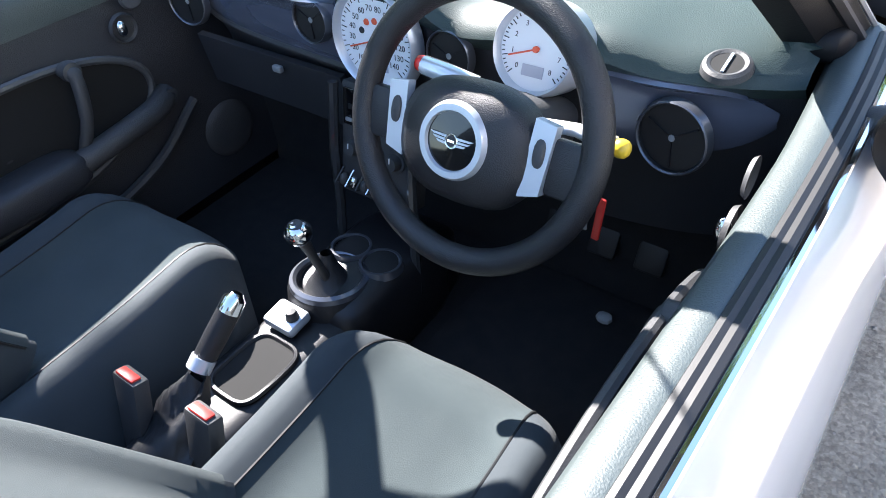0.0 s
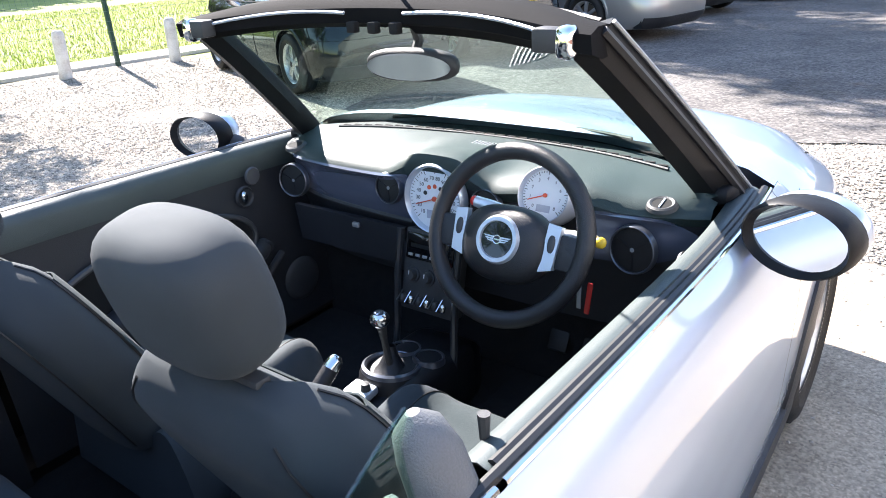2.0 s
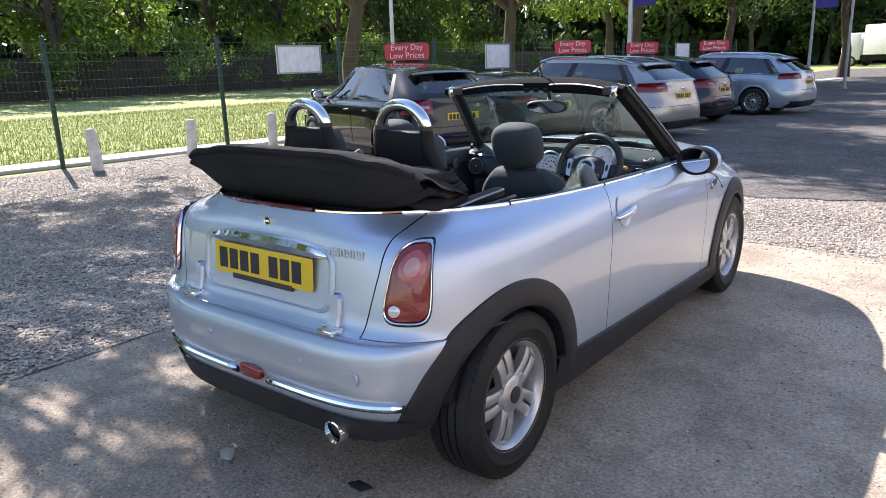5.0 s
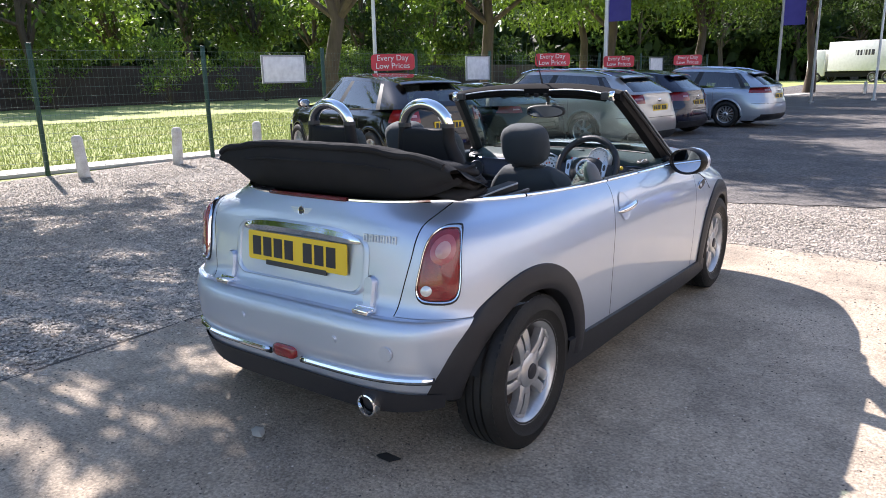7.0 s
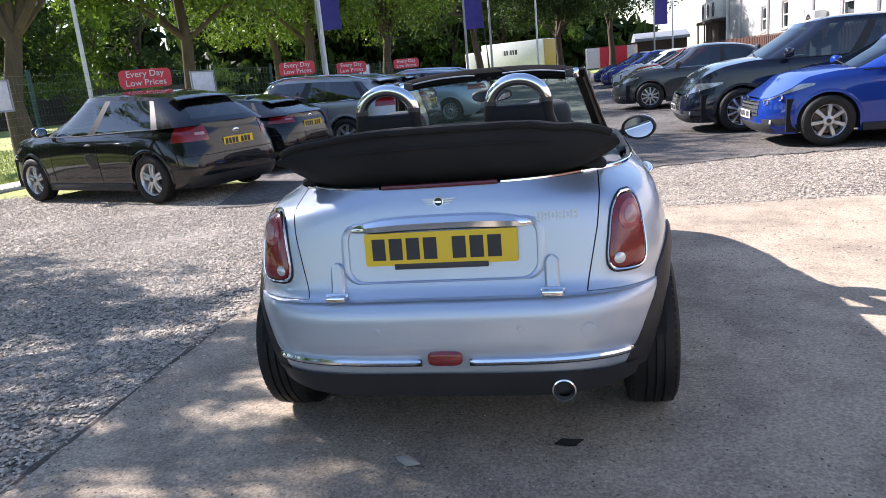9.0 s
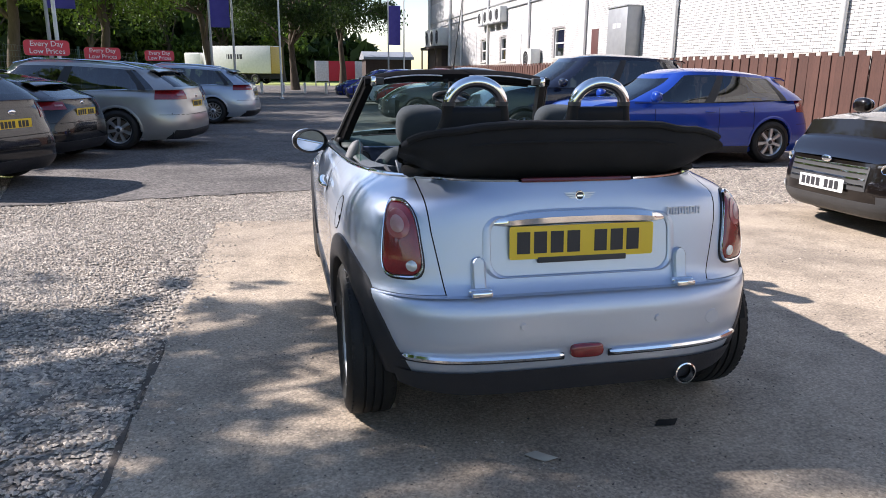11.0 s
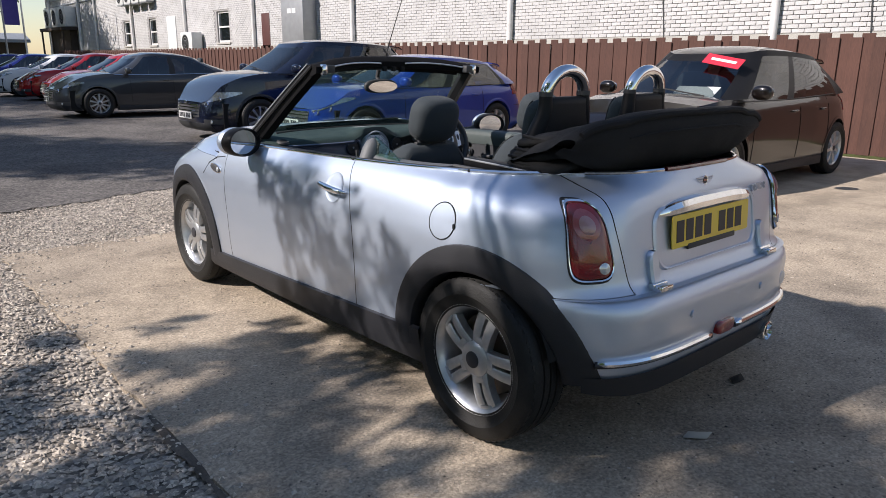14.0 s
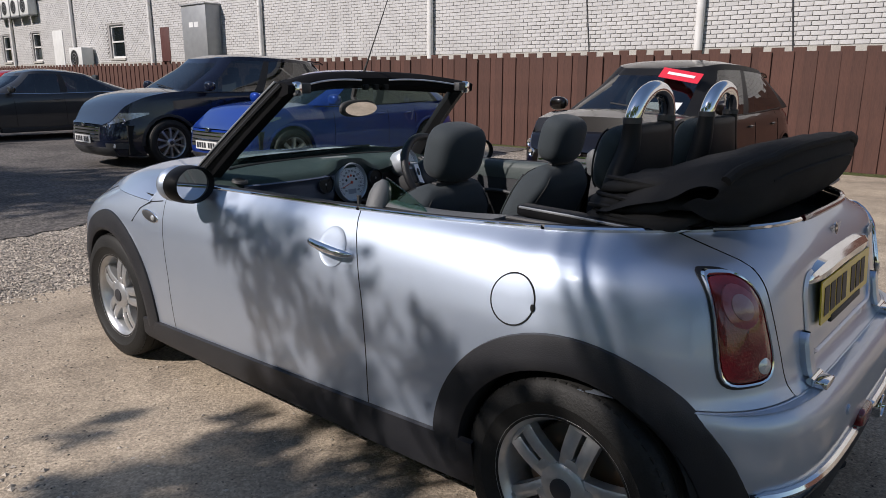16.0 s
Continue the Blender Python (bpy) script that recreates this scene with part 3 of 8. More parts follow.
# ---------------------------------------------------------------- brown board fence and white brick building
def board_fence():
    f = thing("wooden_fence", "reddish brown stained timber board fence", "fence", kind="structure")
    rails = join(*[box(9.13, 9.18, -14, 48, z, z + 0.09) for z in (0.35, 1.35)])
    mk("rail", rails, WOODF, f)
    me = {}
    rg = random.Random(3)
    y, i = -13.9, 0
    far = []
    while y < 47:
        w = 0.15
        h = 1.66 + rg.uniform(-0.015, 0.015) + (0.07 if i % 2 == 1 else 0.0)
        xo = 9.105 if i % 2 else 9.082
        if -3.5 < y < 21:
            key = (round(h, 2), i % 2)
            if key not in me:
                o = mk("fence_board", box(-0.011, 0.011, -0.089, 0.089, 0, h, 0.003, 1), WOODF, f)
                me[key] = o.data
                o.matrix_basis = pose(xo, y, 0.03, 0, rg.uniform(-0.4, 0.4), 0)
            else:
                share("fence_board", me[key], pose(xo, y, 0.03, rg.uniform(-0.3, 0.3), rg.uniform(-0.4, 0.4), 0), f)
        else:
            far.append(box(xo - 0.011, xo + 0.011, y - 0.089, y + 0.089, 0.03, h))
        y += w + 0.004
        i += 1
    tagged(mk("far_boards", join(*far), WOODF, f), kind="stuff")


board_fence()
WX = 11.2


def building():
    b = thing("brick_building", "white painted brick building with downpipes and small windows", "building", kind="structure")
    holes = [(27.7, 28.9, 2.02, 3.3), (36.2, 37.2, 2.0, 3.3), (40.2, 41.2, 2.0, 3.3)]
    ys = [-16, 27.7, 28.9, 36.2, 37.2, 40.2, 41.2, 58]
    vfs = []
    for a, c in zip(ys, ys[1:]):
        hole = [h for h in holes if abs(h[0] - a) < 0.01]
        if hole:
            vfs += [box(WX, WX + 0.3, a, c, -0.1, hole[0][2]), box(WX, WX + 0.3, a, c, hole[0][3], 7.2)]
        else:
            vfs.append(box(WX, WX + 0.3, a, c, -0.1, 7.2))
    mk("wall_core", join(*vfs), MORTAR, b, "mortar bed between painted bricks")
    mk("end_wall", box(WX + 0.3, WX + 14, 57.7, 58, -0.1, 7.2), MORTAR, b)
    mk("roof", box(WX - 0.12, WX + 14, -16.2, 58.2, 7.2, 7.42, 0.02), GREYMET, b)
    # plinth: a slim grey band low on the wall
    mk("plinth_band", box(WX - 0.03, WX - 0.004, -16, 58, -0.1, 1.86), KERB, b, "grey rendered plinth band")
    rg = random.Random(8)
    bl, bh, g = 0.215, 0.068, 0.011
    base = mk("brick", box(-0.012, 0.012, -bl / 2, bl / 2, -bh / 2, bh / 2, 0.004, 1), BRICK, b)
    base.matrix_basis = pose(WX - 0.008, 6.0, 3.0 + bh / 2)
    count = 0
    z, row = 1.87, 0
    fac = [(0, 1, 2, 3), (0, 4, 5, 1), (1, 5, 6, 2), (2, 6, 7, 3), (3, 7, 4, 0)]
    V, F = [], []
    while z < 6.6:
        y = -14.0 + (row % 2) * (bl + g) / 2
        while y < 57.5:
            c, zc = y + bl / 2, z + bh / 2
            if not any(h[0] - 0.2 < c < h[1] + 0.2 and h[2] - 0.1 < zc < h[3] + 0.1 for h in holes):
                near = 1.5 < c < 8.5 and 1.9 < zc < 2.7
                if near and count < 280:
                    share("brick", base.data, pose(WX - 0.008 + rg.uniform(-0.003, 0.003), c, zc), b)
                    count += 1
                else:
                    xo = WX - 0.02 + rg.uniform(-0.003, 0.003)
                    k = len(V)
                    for dx, q in ((0.0, 0.0), (0.02, 0.0)):
                        V += [(xo + dx, c - bl / 2, zc - bh / 2), (xo + dx, c + bl / 2, zc - bh / 2), (xo + dx, c + bl / 2, zc + bh / 2), (xo + dx, c - bl / 2, zc + bh / 2)]
                    F += [tuple(i + k for i in q) for q in fac]
            y += bl + g
        z += bh + g
        row += 1
    tagged(mk("brickwork", (V, F), BRICK, b, "courses of white painted bricks"), kind="stuff")
    for y in (-2.3, 4.6, 11.3, 18.35, 25.3, 32.2, 39.5, 46):
        p = mk("downpipe", join(tube([(WX - 0.1, y, 0), (WX - 0.1, y, 7.1)], 0.075, 12), *[tube([(WX - 0.1, y, zz), (WX - 0.1, y, zz + 0.05)], 0.088, 12) for zz in (1.2, 3.4, 5.6)]), WPIPE, b, "white painted round downpipe")
    for y in (2.95, 6.9):
        mk("cable", tube([(WX - 0.03, y, 1.7), (WX - 0.035, y + 0.25, 4.0), (WX - 0.03, y + 0.3, 7.1)], 0.014, 6), BLACKPL, b, "thin dark cable clipped to the wall")
    for h in holes:
        w = mk("window", box(WX + 0.10, WX + 0.12, h[0], h[1], h[2], h[3]), DGLASS, b, "small dark sash window")
        yy = (h[0] + h[1]) / 2
        mk("window_frame", join(box(WX + 0.06, WX + 0.13, h[0], h[0] + 0.07, h[2], h[3]), box(WX + 0.06, WX + 0.13, h[1] - 0.07, h[1], h[2], h[3]), box(WX + 0.06, WX + 0.13, h[0] + 0.07, h[1] - 0.07, h[3] - 0.08, h[3]), box(WX + 0.06, WX + 0.13, h[0] + 0.07, h[1] - 0.07, h[2], h[2] + 0.08), box(WX + 0.05, WX + 0.12, h[0] + 0.07, h[1] - 0.07, (h[2] + h[3]) / 2 - 0.03, (h[2] + h[3]) / 2 + 0.03)), WPIPE, w, "white painted frame")
        mk("window_sill", box(WX - 0.06, WX + 0.06, h[0] - 0.08, h[1] + 0.08, h[2] - 0.08, h[2] - 0.005), KERB, w)
    mk("door", box(WX - 0.03, WX - 0.005, 24.1, 24.75, 1.2, 3.05, 0.004), mat("dark_red_door", (0.09, 0.03, 0.025), 0.6), b, "narrow dark red door")
    mk("white_door", box(WX - 0.05, WX - 0.005, 33.5, 34.6, 0.6, 3.3, 0.004), WHITEMET, b, "plain white door")
    pw = mk("pipe_run", join(tube([(WX - 0.06, 30, 4.75), (WX - 0.06, 58, 4.75)], 0.04, 8), tube([(WX - 0.06, 29, 5.1), (WX - 0.06, 57, 5.15)], 0.03, 8), tube([(WX - 0.06, 32.2, 5.3), (WX - 0.06, 43, 6.1)], 0.035, 8)), GREYMET, b, "grey pipes and cable trunking along the wall")
    mk("end_platform", join(box(10.1, WX - 0.03, 50, 55.6, 3.05, 3.25, 0.02), *[box(10.15, 10.25, y, y + 0.1, 0, 3.05) for y in (50.1, 52.8, 55.4)], box(10.7, WX - 0.04, 50.4, 55.2, 0, 3.05)), WALLDARK, b, "dark steel platform at the far end of the wall")
    mk("end_pipe", join(*[tube([(WX - 0.12, y, 0), (WX - 0.12, y, 7.1)], 0.11, 10) for y in (49.4, 56.6)]), WPIPE, b, "thick white downpipe")
    return b


building()


def wall_box(p, w, h, d, label, name, category, material):
    t = thing(name, label, category, Matrix.Translation(p))
    mk("casing", box(-d, 0, -w / 2, w / 2, -h / 2, h / 2, 0.015), material, t)
    mk("hood", box(-d - 0.04, 0, -w / 2 - 0.03, w / 2 + 0.03, h / 2, h / 2 + 0.04, 0.008), material, t)
    mk("notice", box(-d - 0.006, -d - 0.001, -0.28, -0.02, 0.18, 0.34), SIGNWHITE, t, "small pale stickers")
    mk("notice", box(-d - 0.006, -d - 0.001, 0.05, 0.3, 0.18, 0.34), SIGNWHITE, t)
    return t


wall_box((WX - 0.03, 21.4, 2.72), 1.5, 1.75, 0.55, "large grey steel duct cabinet on the brick wall", "wall_cabinet", "cabinet", GREYMET)


def ac_unit(p, s, label):
    t = thing("air_conditioner", label, "air conditioner", Matrix.Translation(p), group="air conditioning units on the wall")
    mk("casing", box(-0.32 * s, 0, -0.42 * s, 0.42 * s, 0, 0.62 * s, 0.02), WHITEMET, t)
    mk("fan_grille", join(*[tube([(-0.325 * s, 0.08 * s + r * math.cos(a), 0.31 * s + r * math.sin(a)) for a in [k * math.pi / 12 for k in range(24)]], 0.008, 4, closed=True) for r in (0.08 * s, 0.16 * s, 0.25 * s)]), GREYMET, t, "dark round fan grille")
    mk("fan", lathe([(0.0, 0.0), (0.24 * s, 0.0)], 20, pose(-0.322 * s, 0.08 * s, 0.31 * s, 0, -90, 0)), DARK, t)
    mk("bracket", box(-0.32 * s, 0.02, -0.38 * s, 0.38 * s, -0.05, 0, 0.004), GREYMET, t)
    return t


for y, z in ((36.5, 4.1), (37.7, 4.1), (38.9, 4.1), (40.1, 4.1)):
    ac_unit((WX - 0.05, y, z), 1.25, "white air conditioning unit high on the wall")
ac_unit((WX - 0.1, 31.0, 1.55), 1.5, "large white air conditioning unit behind the fence")
for y in (50.9, 52.8, 54.7):
    ac_unit((WX - 0.1, y, 3.3), 2.0, "large white air conditioning unit on a dark platform")


def shed(x, y):
    t = thing("shed", "low dark timber shed beyond the end of the lane", "shed", pose(x, y, 0))
    mk("wall", box(-2.0, 2.0, -1.5, 1.5, -0.05, 2.5, 0.02), WALLDARK, t)
    mk("roof", prism([(-1.8, 2.4), (1.8, 2.4), (1.7, 2.62), (0.0, 3.1), (-1.7, 2.62)], 4.4, Matrix.Translation((-2.2, 0, 0)) @ Matrix(((0, 0, 1, 0), (1, 0, 0, 0), (0, 1, 0, 0), (0, 0, 0, 1)))), GREYMET, t, "dark low pitched roof")
    return t


shed(8.2, 62.0)


def hoarding(x, y, w, h, yaw):
    t = thing("hoarding", "faded red and white hoarding at the far side of the road", "sign", pose(x, y, 0, 0, 0, yaw))
    for k in range(4):
        mk("panel", box(-w / 2 + k * w / 4, -w / 2 + (k + 1) * w / 4 - 0.04, -0.03, 0.03, 0.5, h, 0.01), SIGNRED if k % 3 else SIGNWHITE, t, "red panel" if k % 3 else "white panel")
    mk("post", join(*[box(-w / 2 + k * w / 4 - 0.05, -w / 2 + k * w / 4 + 0.05, 0.04, 0.12, -0.05, h) for k in range(5)]), GREYMET, t)
    return t


hoarding(4.6, 66.0, 5.0, 2.3, 8)


# ---------------------------------------------------------------- trees and far surroundings
def leaf_cloud(centres, n, size, rg):
    """Small leaf cards strewn through clumps."""
    V, F = [], []
    per = max(1, n // len(centres))
    for c, r in centres:
        for _ in range(per):
            d = Vector((rg.gauss(0, 1), rg.gauss(0, 1), rg.gauss(0, 1))).normalized() * (rg.random() ** 0.45)
            p = Vector(c) + Vector((d.x * r, d.y * r, d.z * r * 0.75))
            a = Vector((rg.gauss(0, 1), rg.gauss(0, 1), rg.gauss(0, 0.6))).normalized()
            b = a.orthogonal().normalized()
            b = (b * math.cos(rg.random() * 6.28) + a.cross(b) * math.sin(rg.random() * 6.28)).normalized()
            s = size * rg.uniform(0.6, 1.4)
            k = len(V)
            V += [p - b * s, p + a * s * 0.45, p + b * s, p - a * s * 0.45]
            F.append((k, k + 1, k + 2, k + 3))
    return V, F


def tree(x, y, h, spread, seed, clumps=26, leaves=7000, size=0.13, low=0.32, material=None, label="broad leafy tree with a full green crown", trunk_r=0.28, lean=(0.0, 0.0), tuft=1.0, sprays=()):
    rg = random.Random(seed)
    t = thing("tree", label, "tree", pose(x, y, -0.05), group="trees round the lot")
    top = h * 0.62
    path = [(rg.uniform(-0.12, 0.12) * i + lean[0] * (i / 5) ** 1.3, rg.uniform(-0.12, 0.12) * i + lean[1] * (i / 5) ** 1.3, top * i / 5) for i in range(6)]
    vfs = [tube(path, [trunk_r * (1.35 if i == 0 else 1 - 0.13 * i) for i in range(6)], 10)]
    cs = []
    for i in range(clumps):
        a, rr, zz = rg.uniform(0, 6.28), rg.random() ** 0.6, rg.uniform(low, 0.97)
        wide = spread * math.sin(math.pi * min(0.97, max(0.12, (zz - low + 0.18) / (1.2 - low)))) ** 0.7
        cs.append(((lean[0] + math.cos(a) * rr * wide, lean[1] + math.sin(a) * rr * wide, h * zz), spread * rg.uniform(0.24, 0.4) * tuft))
    cs += [((p[0] - x, p[1] - y, p[2] + 0.05), r) for p, r in sprays]
    for c, r in cs[: 12]:
        s = Vector(path[rg.choice((2, 3, 4))])
        e = Vector(c)
        mid = (s + e) / 2 + Vector((0, 0, 0.3))
        vfs.append(tube([s, mid, e], [trunk_r * 0.42, trunk_r * 0.25, 0.03], 6))
    mk("trunk", join(*vfs), BARK, t, "rough brown bark trunk and limbs")
    mk("crown", leaf_cloud(cs, leaves, size, rg), material or LEAF, t, "dense mass of small green leaves", angle=5)
    return t


def bush(x, y, r, h, seed, n=2500, material=None):
    rg = random.Random(seed)
    t = thing("bush", "leafy green bush at the edge of the grass", "bush", pose(x, y, -0.05), group="bushes behind the fence")
    cs = [((rg.uniform(-r, r), rg.uniform(-r, r), rg.uniform(0.25, 0.9) * h), r * rg.uniform(0.35, 0.55)) for _ in range(12)]
    mk("stem", join(*[tube([(0, 0, 0), (c[0][0] * 0.6, c[0][1] * 0.6, c[0][2] * 0.7)], [0.04, 0.015], 5) for c in cs[:6]]), BARK, t)
    mk("foliage", leaf_cloud(cs, n, 0.11, rg), material or LEAF, t, angle=5)


# the tall tree by the fence, with low boughs reaching over the gravel
shade = tree(-12.6, -1.2, 12.2, 1.9, 21, 80, 4200, 0.068, 0.42, label="tall leafy tree leaning over the mesh fence", lean=(0.7, 5.15), tuft=0.5)


def boughs(parent, groups, seed):
    """Sprays of small leaves on low boughs, set back along the sun's rays so their shade falls on chosen stretches;
    each group gives a count, a stretch, a reach, spray sizes and leaves a spray.
    """
    rg = random.Random(seed)
    off = Vector((12.6, 1.2, 0.05))
    root = Vector((0.35, 2.4, 4.0))
    vfs, wood = [], []
    for n, (x0, x1), (s0, s1), (d0, d1), (r0, r1), per in groups:
        cs = []
        for i in range(n):
            gx, gs = rg.uniform(x0, x1), rg.uniform(s0, s1)
            cs.append((tuple(Vector((gx, gs - 0.389 * gx, 0)) + SUN_TO * rg.uniform(d0, d1) + off), rg.uniform(r0, r1)))
        vfs.append(leaf_cloud(cs, n * per, 0.048, rg))
        for c, r in cs[::6]:
            e = Vector(c)
            wood.append(tube([root, root.lerp(e, 0.5) + Vector((0, 0, 0.35)), root.lerp(e, 0.85) + Vector((0, 0, 0.1)), e], [0.06, 0.035, 0.014, 0.006], 6))
        for c, r in cs:
            for _ in range(3):
                d = Vector((rg.gauss(0, 1), rg.gauss(0, 1), rg.gauss(0, 0.6))).normalized() * r * 1.1
                wood.append(tube([Vector(c) - d * 0.5, Vector(c) + d], [0.006, 0.003], 4))
    low = [((rg.uniform(-8.9, -7.7) + off.x, rg.uniform(1.7, 4.2) + off.y, rg.uniform(2.45, 3.3) + off.z), rg.uniform(0.16, 0.34)) for _ in range(16)]
    vfs.append(leaf_cloud(low, 16 * 60, 0.055, rg))
    for c, r in low[::2]:
        wood.append(tube([root, root.lerp(Vector(c), 0.6) + Vector((0, 0, 0.5)), Vector(c)], [0.05, 0.02, 0.005], 6))
    mk("bough", join(*wood), BARK, parent, "slender low boughs and twigs")
    mk("bough_leaves", join(*vfs), LEAF, parent, "hanging sprays of small leaves, most set to cast shade", angle=5)


boughs(shade, (
    (135, (-6.8, -1.6), (-2.6, 0.30), (6.6, 8.8), (0.16, 0.36), 100),
    (8, (-0.62, -0.24), (-0.62, 0.02), (6.0, 7.0), (0.10, 0.18), 60),
    (22, (-1.7, -0.5), (-1.05, 0.30), (6.4, 8.2), (0.12, 0.26), 80),
    (11, (-0.45, 0.3), (-1.25, -0.75), (6.4, 7.6), (0.10, 0.18), 60),
    (4, (-0.02, 0.16), (0.98, 1.24), (5.6, 6.4), (0.06, 0.13), 14),
    (10, (-0.30, 0.04), (0.55, 1.00), (5.6, 6.4), (0.08, 0.17), 17),
    (10, (-0.40, -0.02), (0.05, 0.62), (5.6, 6.4), (0.08, 0.18), 18),
    # added sprays, out of view, that keep sun off the right rear shoulder
    (7, (1.58, 1.95), (0.22, 0.46), (6.0, 6.8), (0.07, 0.12), 45),
    (3, (0.20, 0.40), (-0.75, -0.45), (6.0, 6.8), (0.05, 0.09), 20),
    (16, (-1.9, 0.6), (-2.3, -1.1), (6.4, 8.2), (0.10, 0.22), 55),
    (26, (-7.5, -2.4), (0.20, 0.75), (6.4, 8.2), (0.10, 0.24), 60),
    (24, (-2.2, -0.3), (0.25, 0.85), (6.0, 7.2), (0.08, 0.20), 50),
    (13, (-1.9, -0.1), (0.85, 1.40), (6.0, 7.2), (0.06, 0.14), 34),
), 31)
tree(-13.4, 0.6, 15.0, 2.9, 22, 60, 15000, 0.12, 0.40, tuft=0.75)
tree(-11.2, -4.2, 11.5, 4.5, 24, 28, 8000, 0.16, 0.42)
tree(-10.5, -9.5, 11.5, 4.6, 23, 28, 7000, 0.17, 0.40)
# avenue along the lane beyond the fence: shades the tarmac
for i, (x, y, h, s) in enumerate(((-14.2, 14.5, 13, 4.2), (-13.2, 22.0, 13.5, 4.6), (-11.5, 30.0, 13, 4.8), (-10.0, 39.0, 13.5, 5.2), (-5.5, 46.5, 13, 5.0), (0.0, 52, 13, 5.0), (4.0, 58, 14, 4.6), (-15.5, 36.0, 13, 5))):
    # beyond y 44 the shade under the crowns is put into the leaf colour
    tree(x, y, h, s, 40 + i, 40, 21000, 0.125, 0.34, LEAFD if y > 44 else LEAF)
# woods behind the grass
rng = random.Random(77)
k = 0
for row, (dx, hh) in enumerate(((-50, 15), (-57, 18))):
    for i in range(10):
        y = -14 + i * 9.0 + rng.uniform(-2, 2)
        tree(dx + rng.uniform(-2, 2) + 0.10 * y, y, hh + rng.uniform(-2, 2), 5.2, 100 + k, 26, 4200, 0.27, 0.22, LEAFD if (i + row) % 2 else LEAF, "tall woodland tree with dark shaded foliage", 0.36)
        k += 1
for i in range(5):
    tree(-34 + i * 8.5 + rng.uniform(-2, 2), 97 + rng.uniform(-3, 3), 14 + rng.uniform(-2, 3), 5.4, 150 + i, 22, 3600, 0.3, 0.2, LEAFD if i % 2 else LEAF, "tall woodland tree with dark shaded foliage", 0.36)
for i in range(12):
    y = -6 + i * 6.5
    bush(-43.5 + 0.1 * y + rng.uniform(-2, 2), y, 2.2, 4.2, 200 + i, 2200)
mk("boundary_wall", join(box(-47.4, -47.0, -50, 70, -0.1, 2.6)), WALLDARK, None, "dark brown boundary wall behind the grass", category="wall", kind="structure").matrix_basis = pose(0, 0, 0, 0, 0, -6)
# a dark curtain of woodland far behind
rng = random.Random(9)
cs = []
for i in range(300):
    a = radians(85 + 140 * i / 300)
    R = rng.uniform(102, 118)
    cs.append(((R * math.cos(a), R * math.sin(a), 12 * rng.random() ** 1.3), rng.uniform(4.0, 6.5)))
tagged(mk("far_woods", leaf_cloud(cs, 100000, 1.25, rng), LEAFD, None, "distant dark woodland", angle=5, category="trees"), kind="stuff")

# short grass blades near the fence
rng = random.Random(12)
V, F = [], []
for _ in range(70000):
    y = rng.uniform(-1, 20)
    p = along(y, -1.05 - 16 * rng.random() ** 1.3)
    h, a = rng.uniform(0.02, 0.07), rng.uniform(0, 6.28)
    dx, dy = math.cos(a) * 0.007, math.sin(a) * 0.007
    lx, ly = rng.uniform(-0.04, 0.04), rng.uniform(-0.04, 0.04)
    k = len(V)
    V += [(p.x - dx, p.y - dy, -0.03), (p.x + dx, p.y + dy, -0.03), (p.x + lx, p.y + ly, h)]
    F.append((k, k + 1, k + 2))
tagged(mk("grass_blades", (V, F), BLADE, None, "short sunlit grass blades behind the fence", angle=5, category="grass"), kind="stuff")


# ---------------------------------------------------------------- body surfaces of cars
def curve(xs, ys):
    """Smooth interpolation through a few knots."""
    xs, ys = np.array(xs, float), np.array(ys, float)
    d = np.diff(ys) / np.diff(xs)
    m = np.concatenate([[d[0]], np.where(d[:-1] * d[1:] > 0, 2 * d[:-1] * d[1:] / (d[:-1] + d[1:] + 1e-12), 0), [d[-1]]])

    def f(x):
        x = min(max(x, xs[0]), xs[-1])
        i = min(int(np.searchsorted(xs, x, "right")) - 1, len(xs) - 2)
        h = xs[i + 1] - xs[i]
        t = (x - xs[i]) / h
        return float((2 * t**3 - 3 * t**2 + 1) * ys[i] + (t**3 - 2 * t**2 + t) * h * m[i] + (-2 * t**3 + 3 * t**2) * ys[i + 1] + (t**3 - t**2) * h * m[i + 1])
    return f


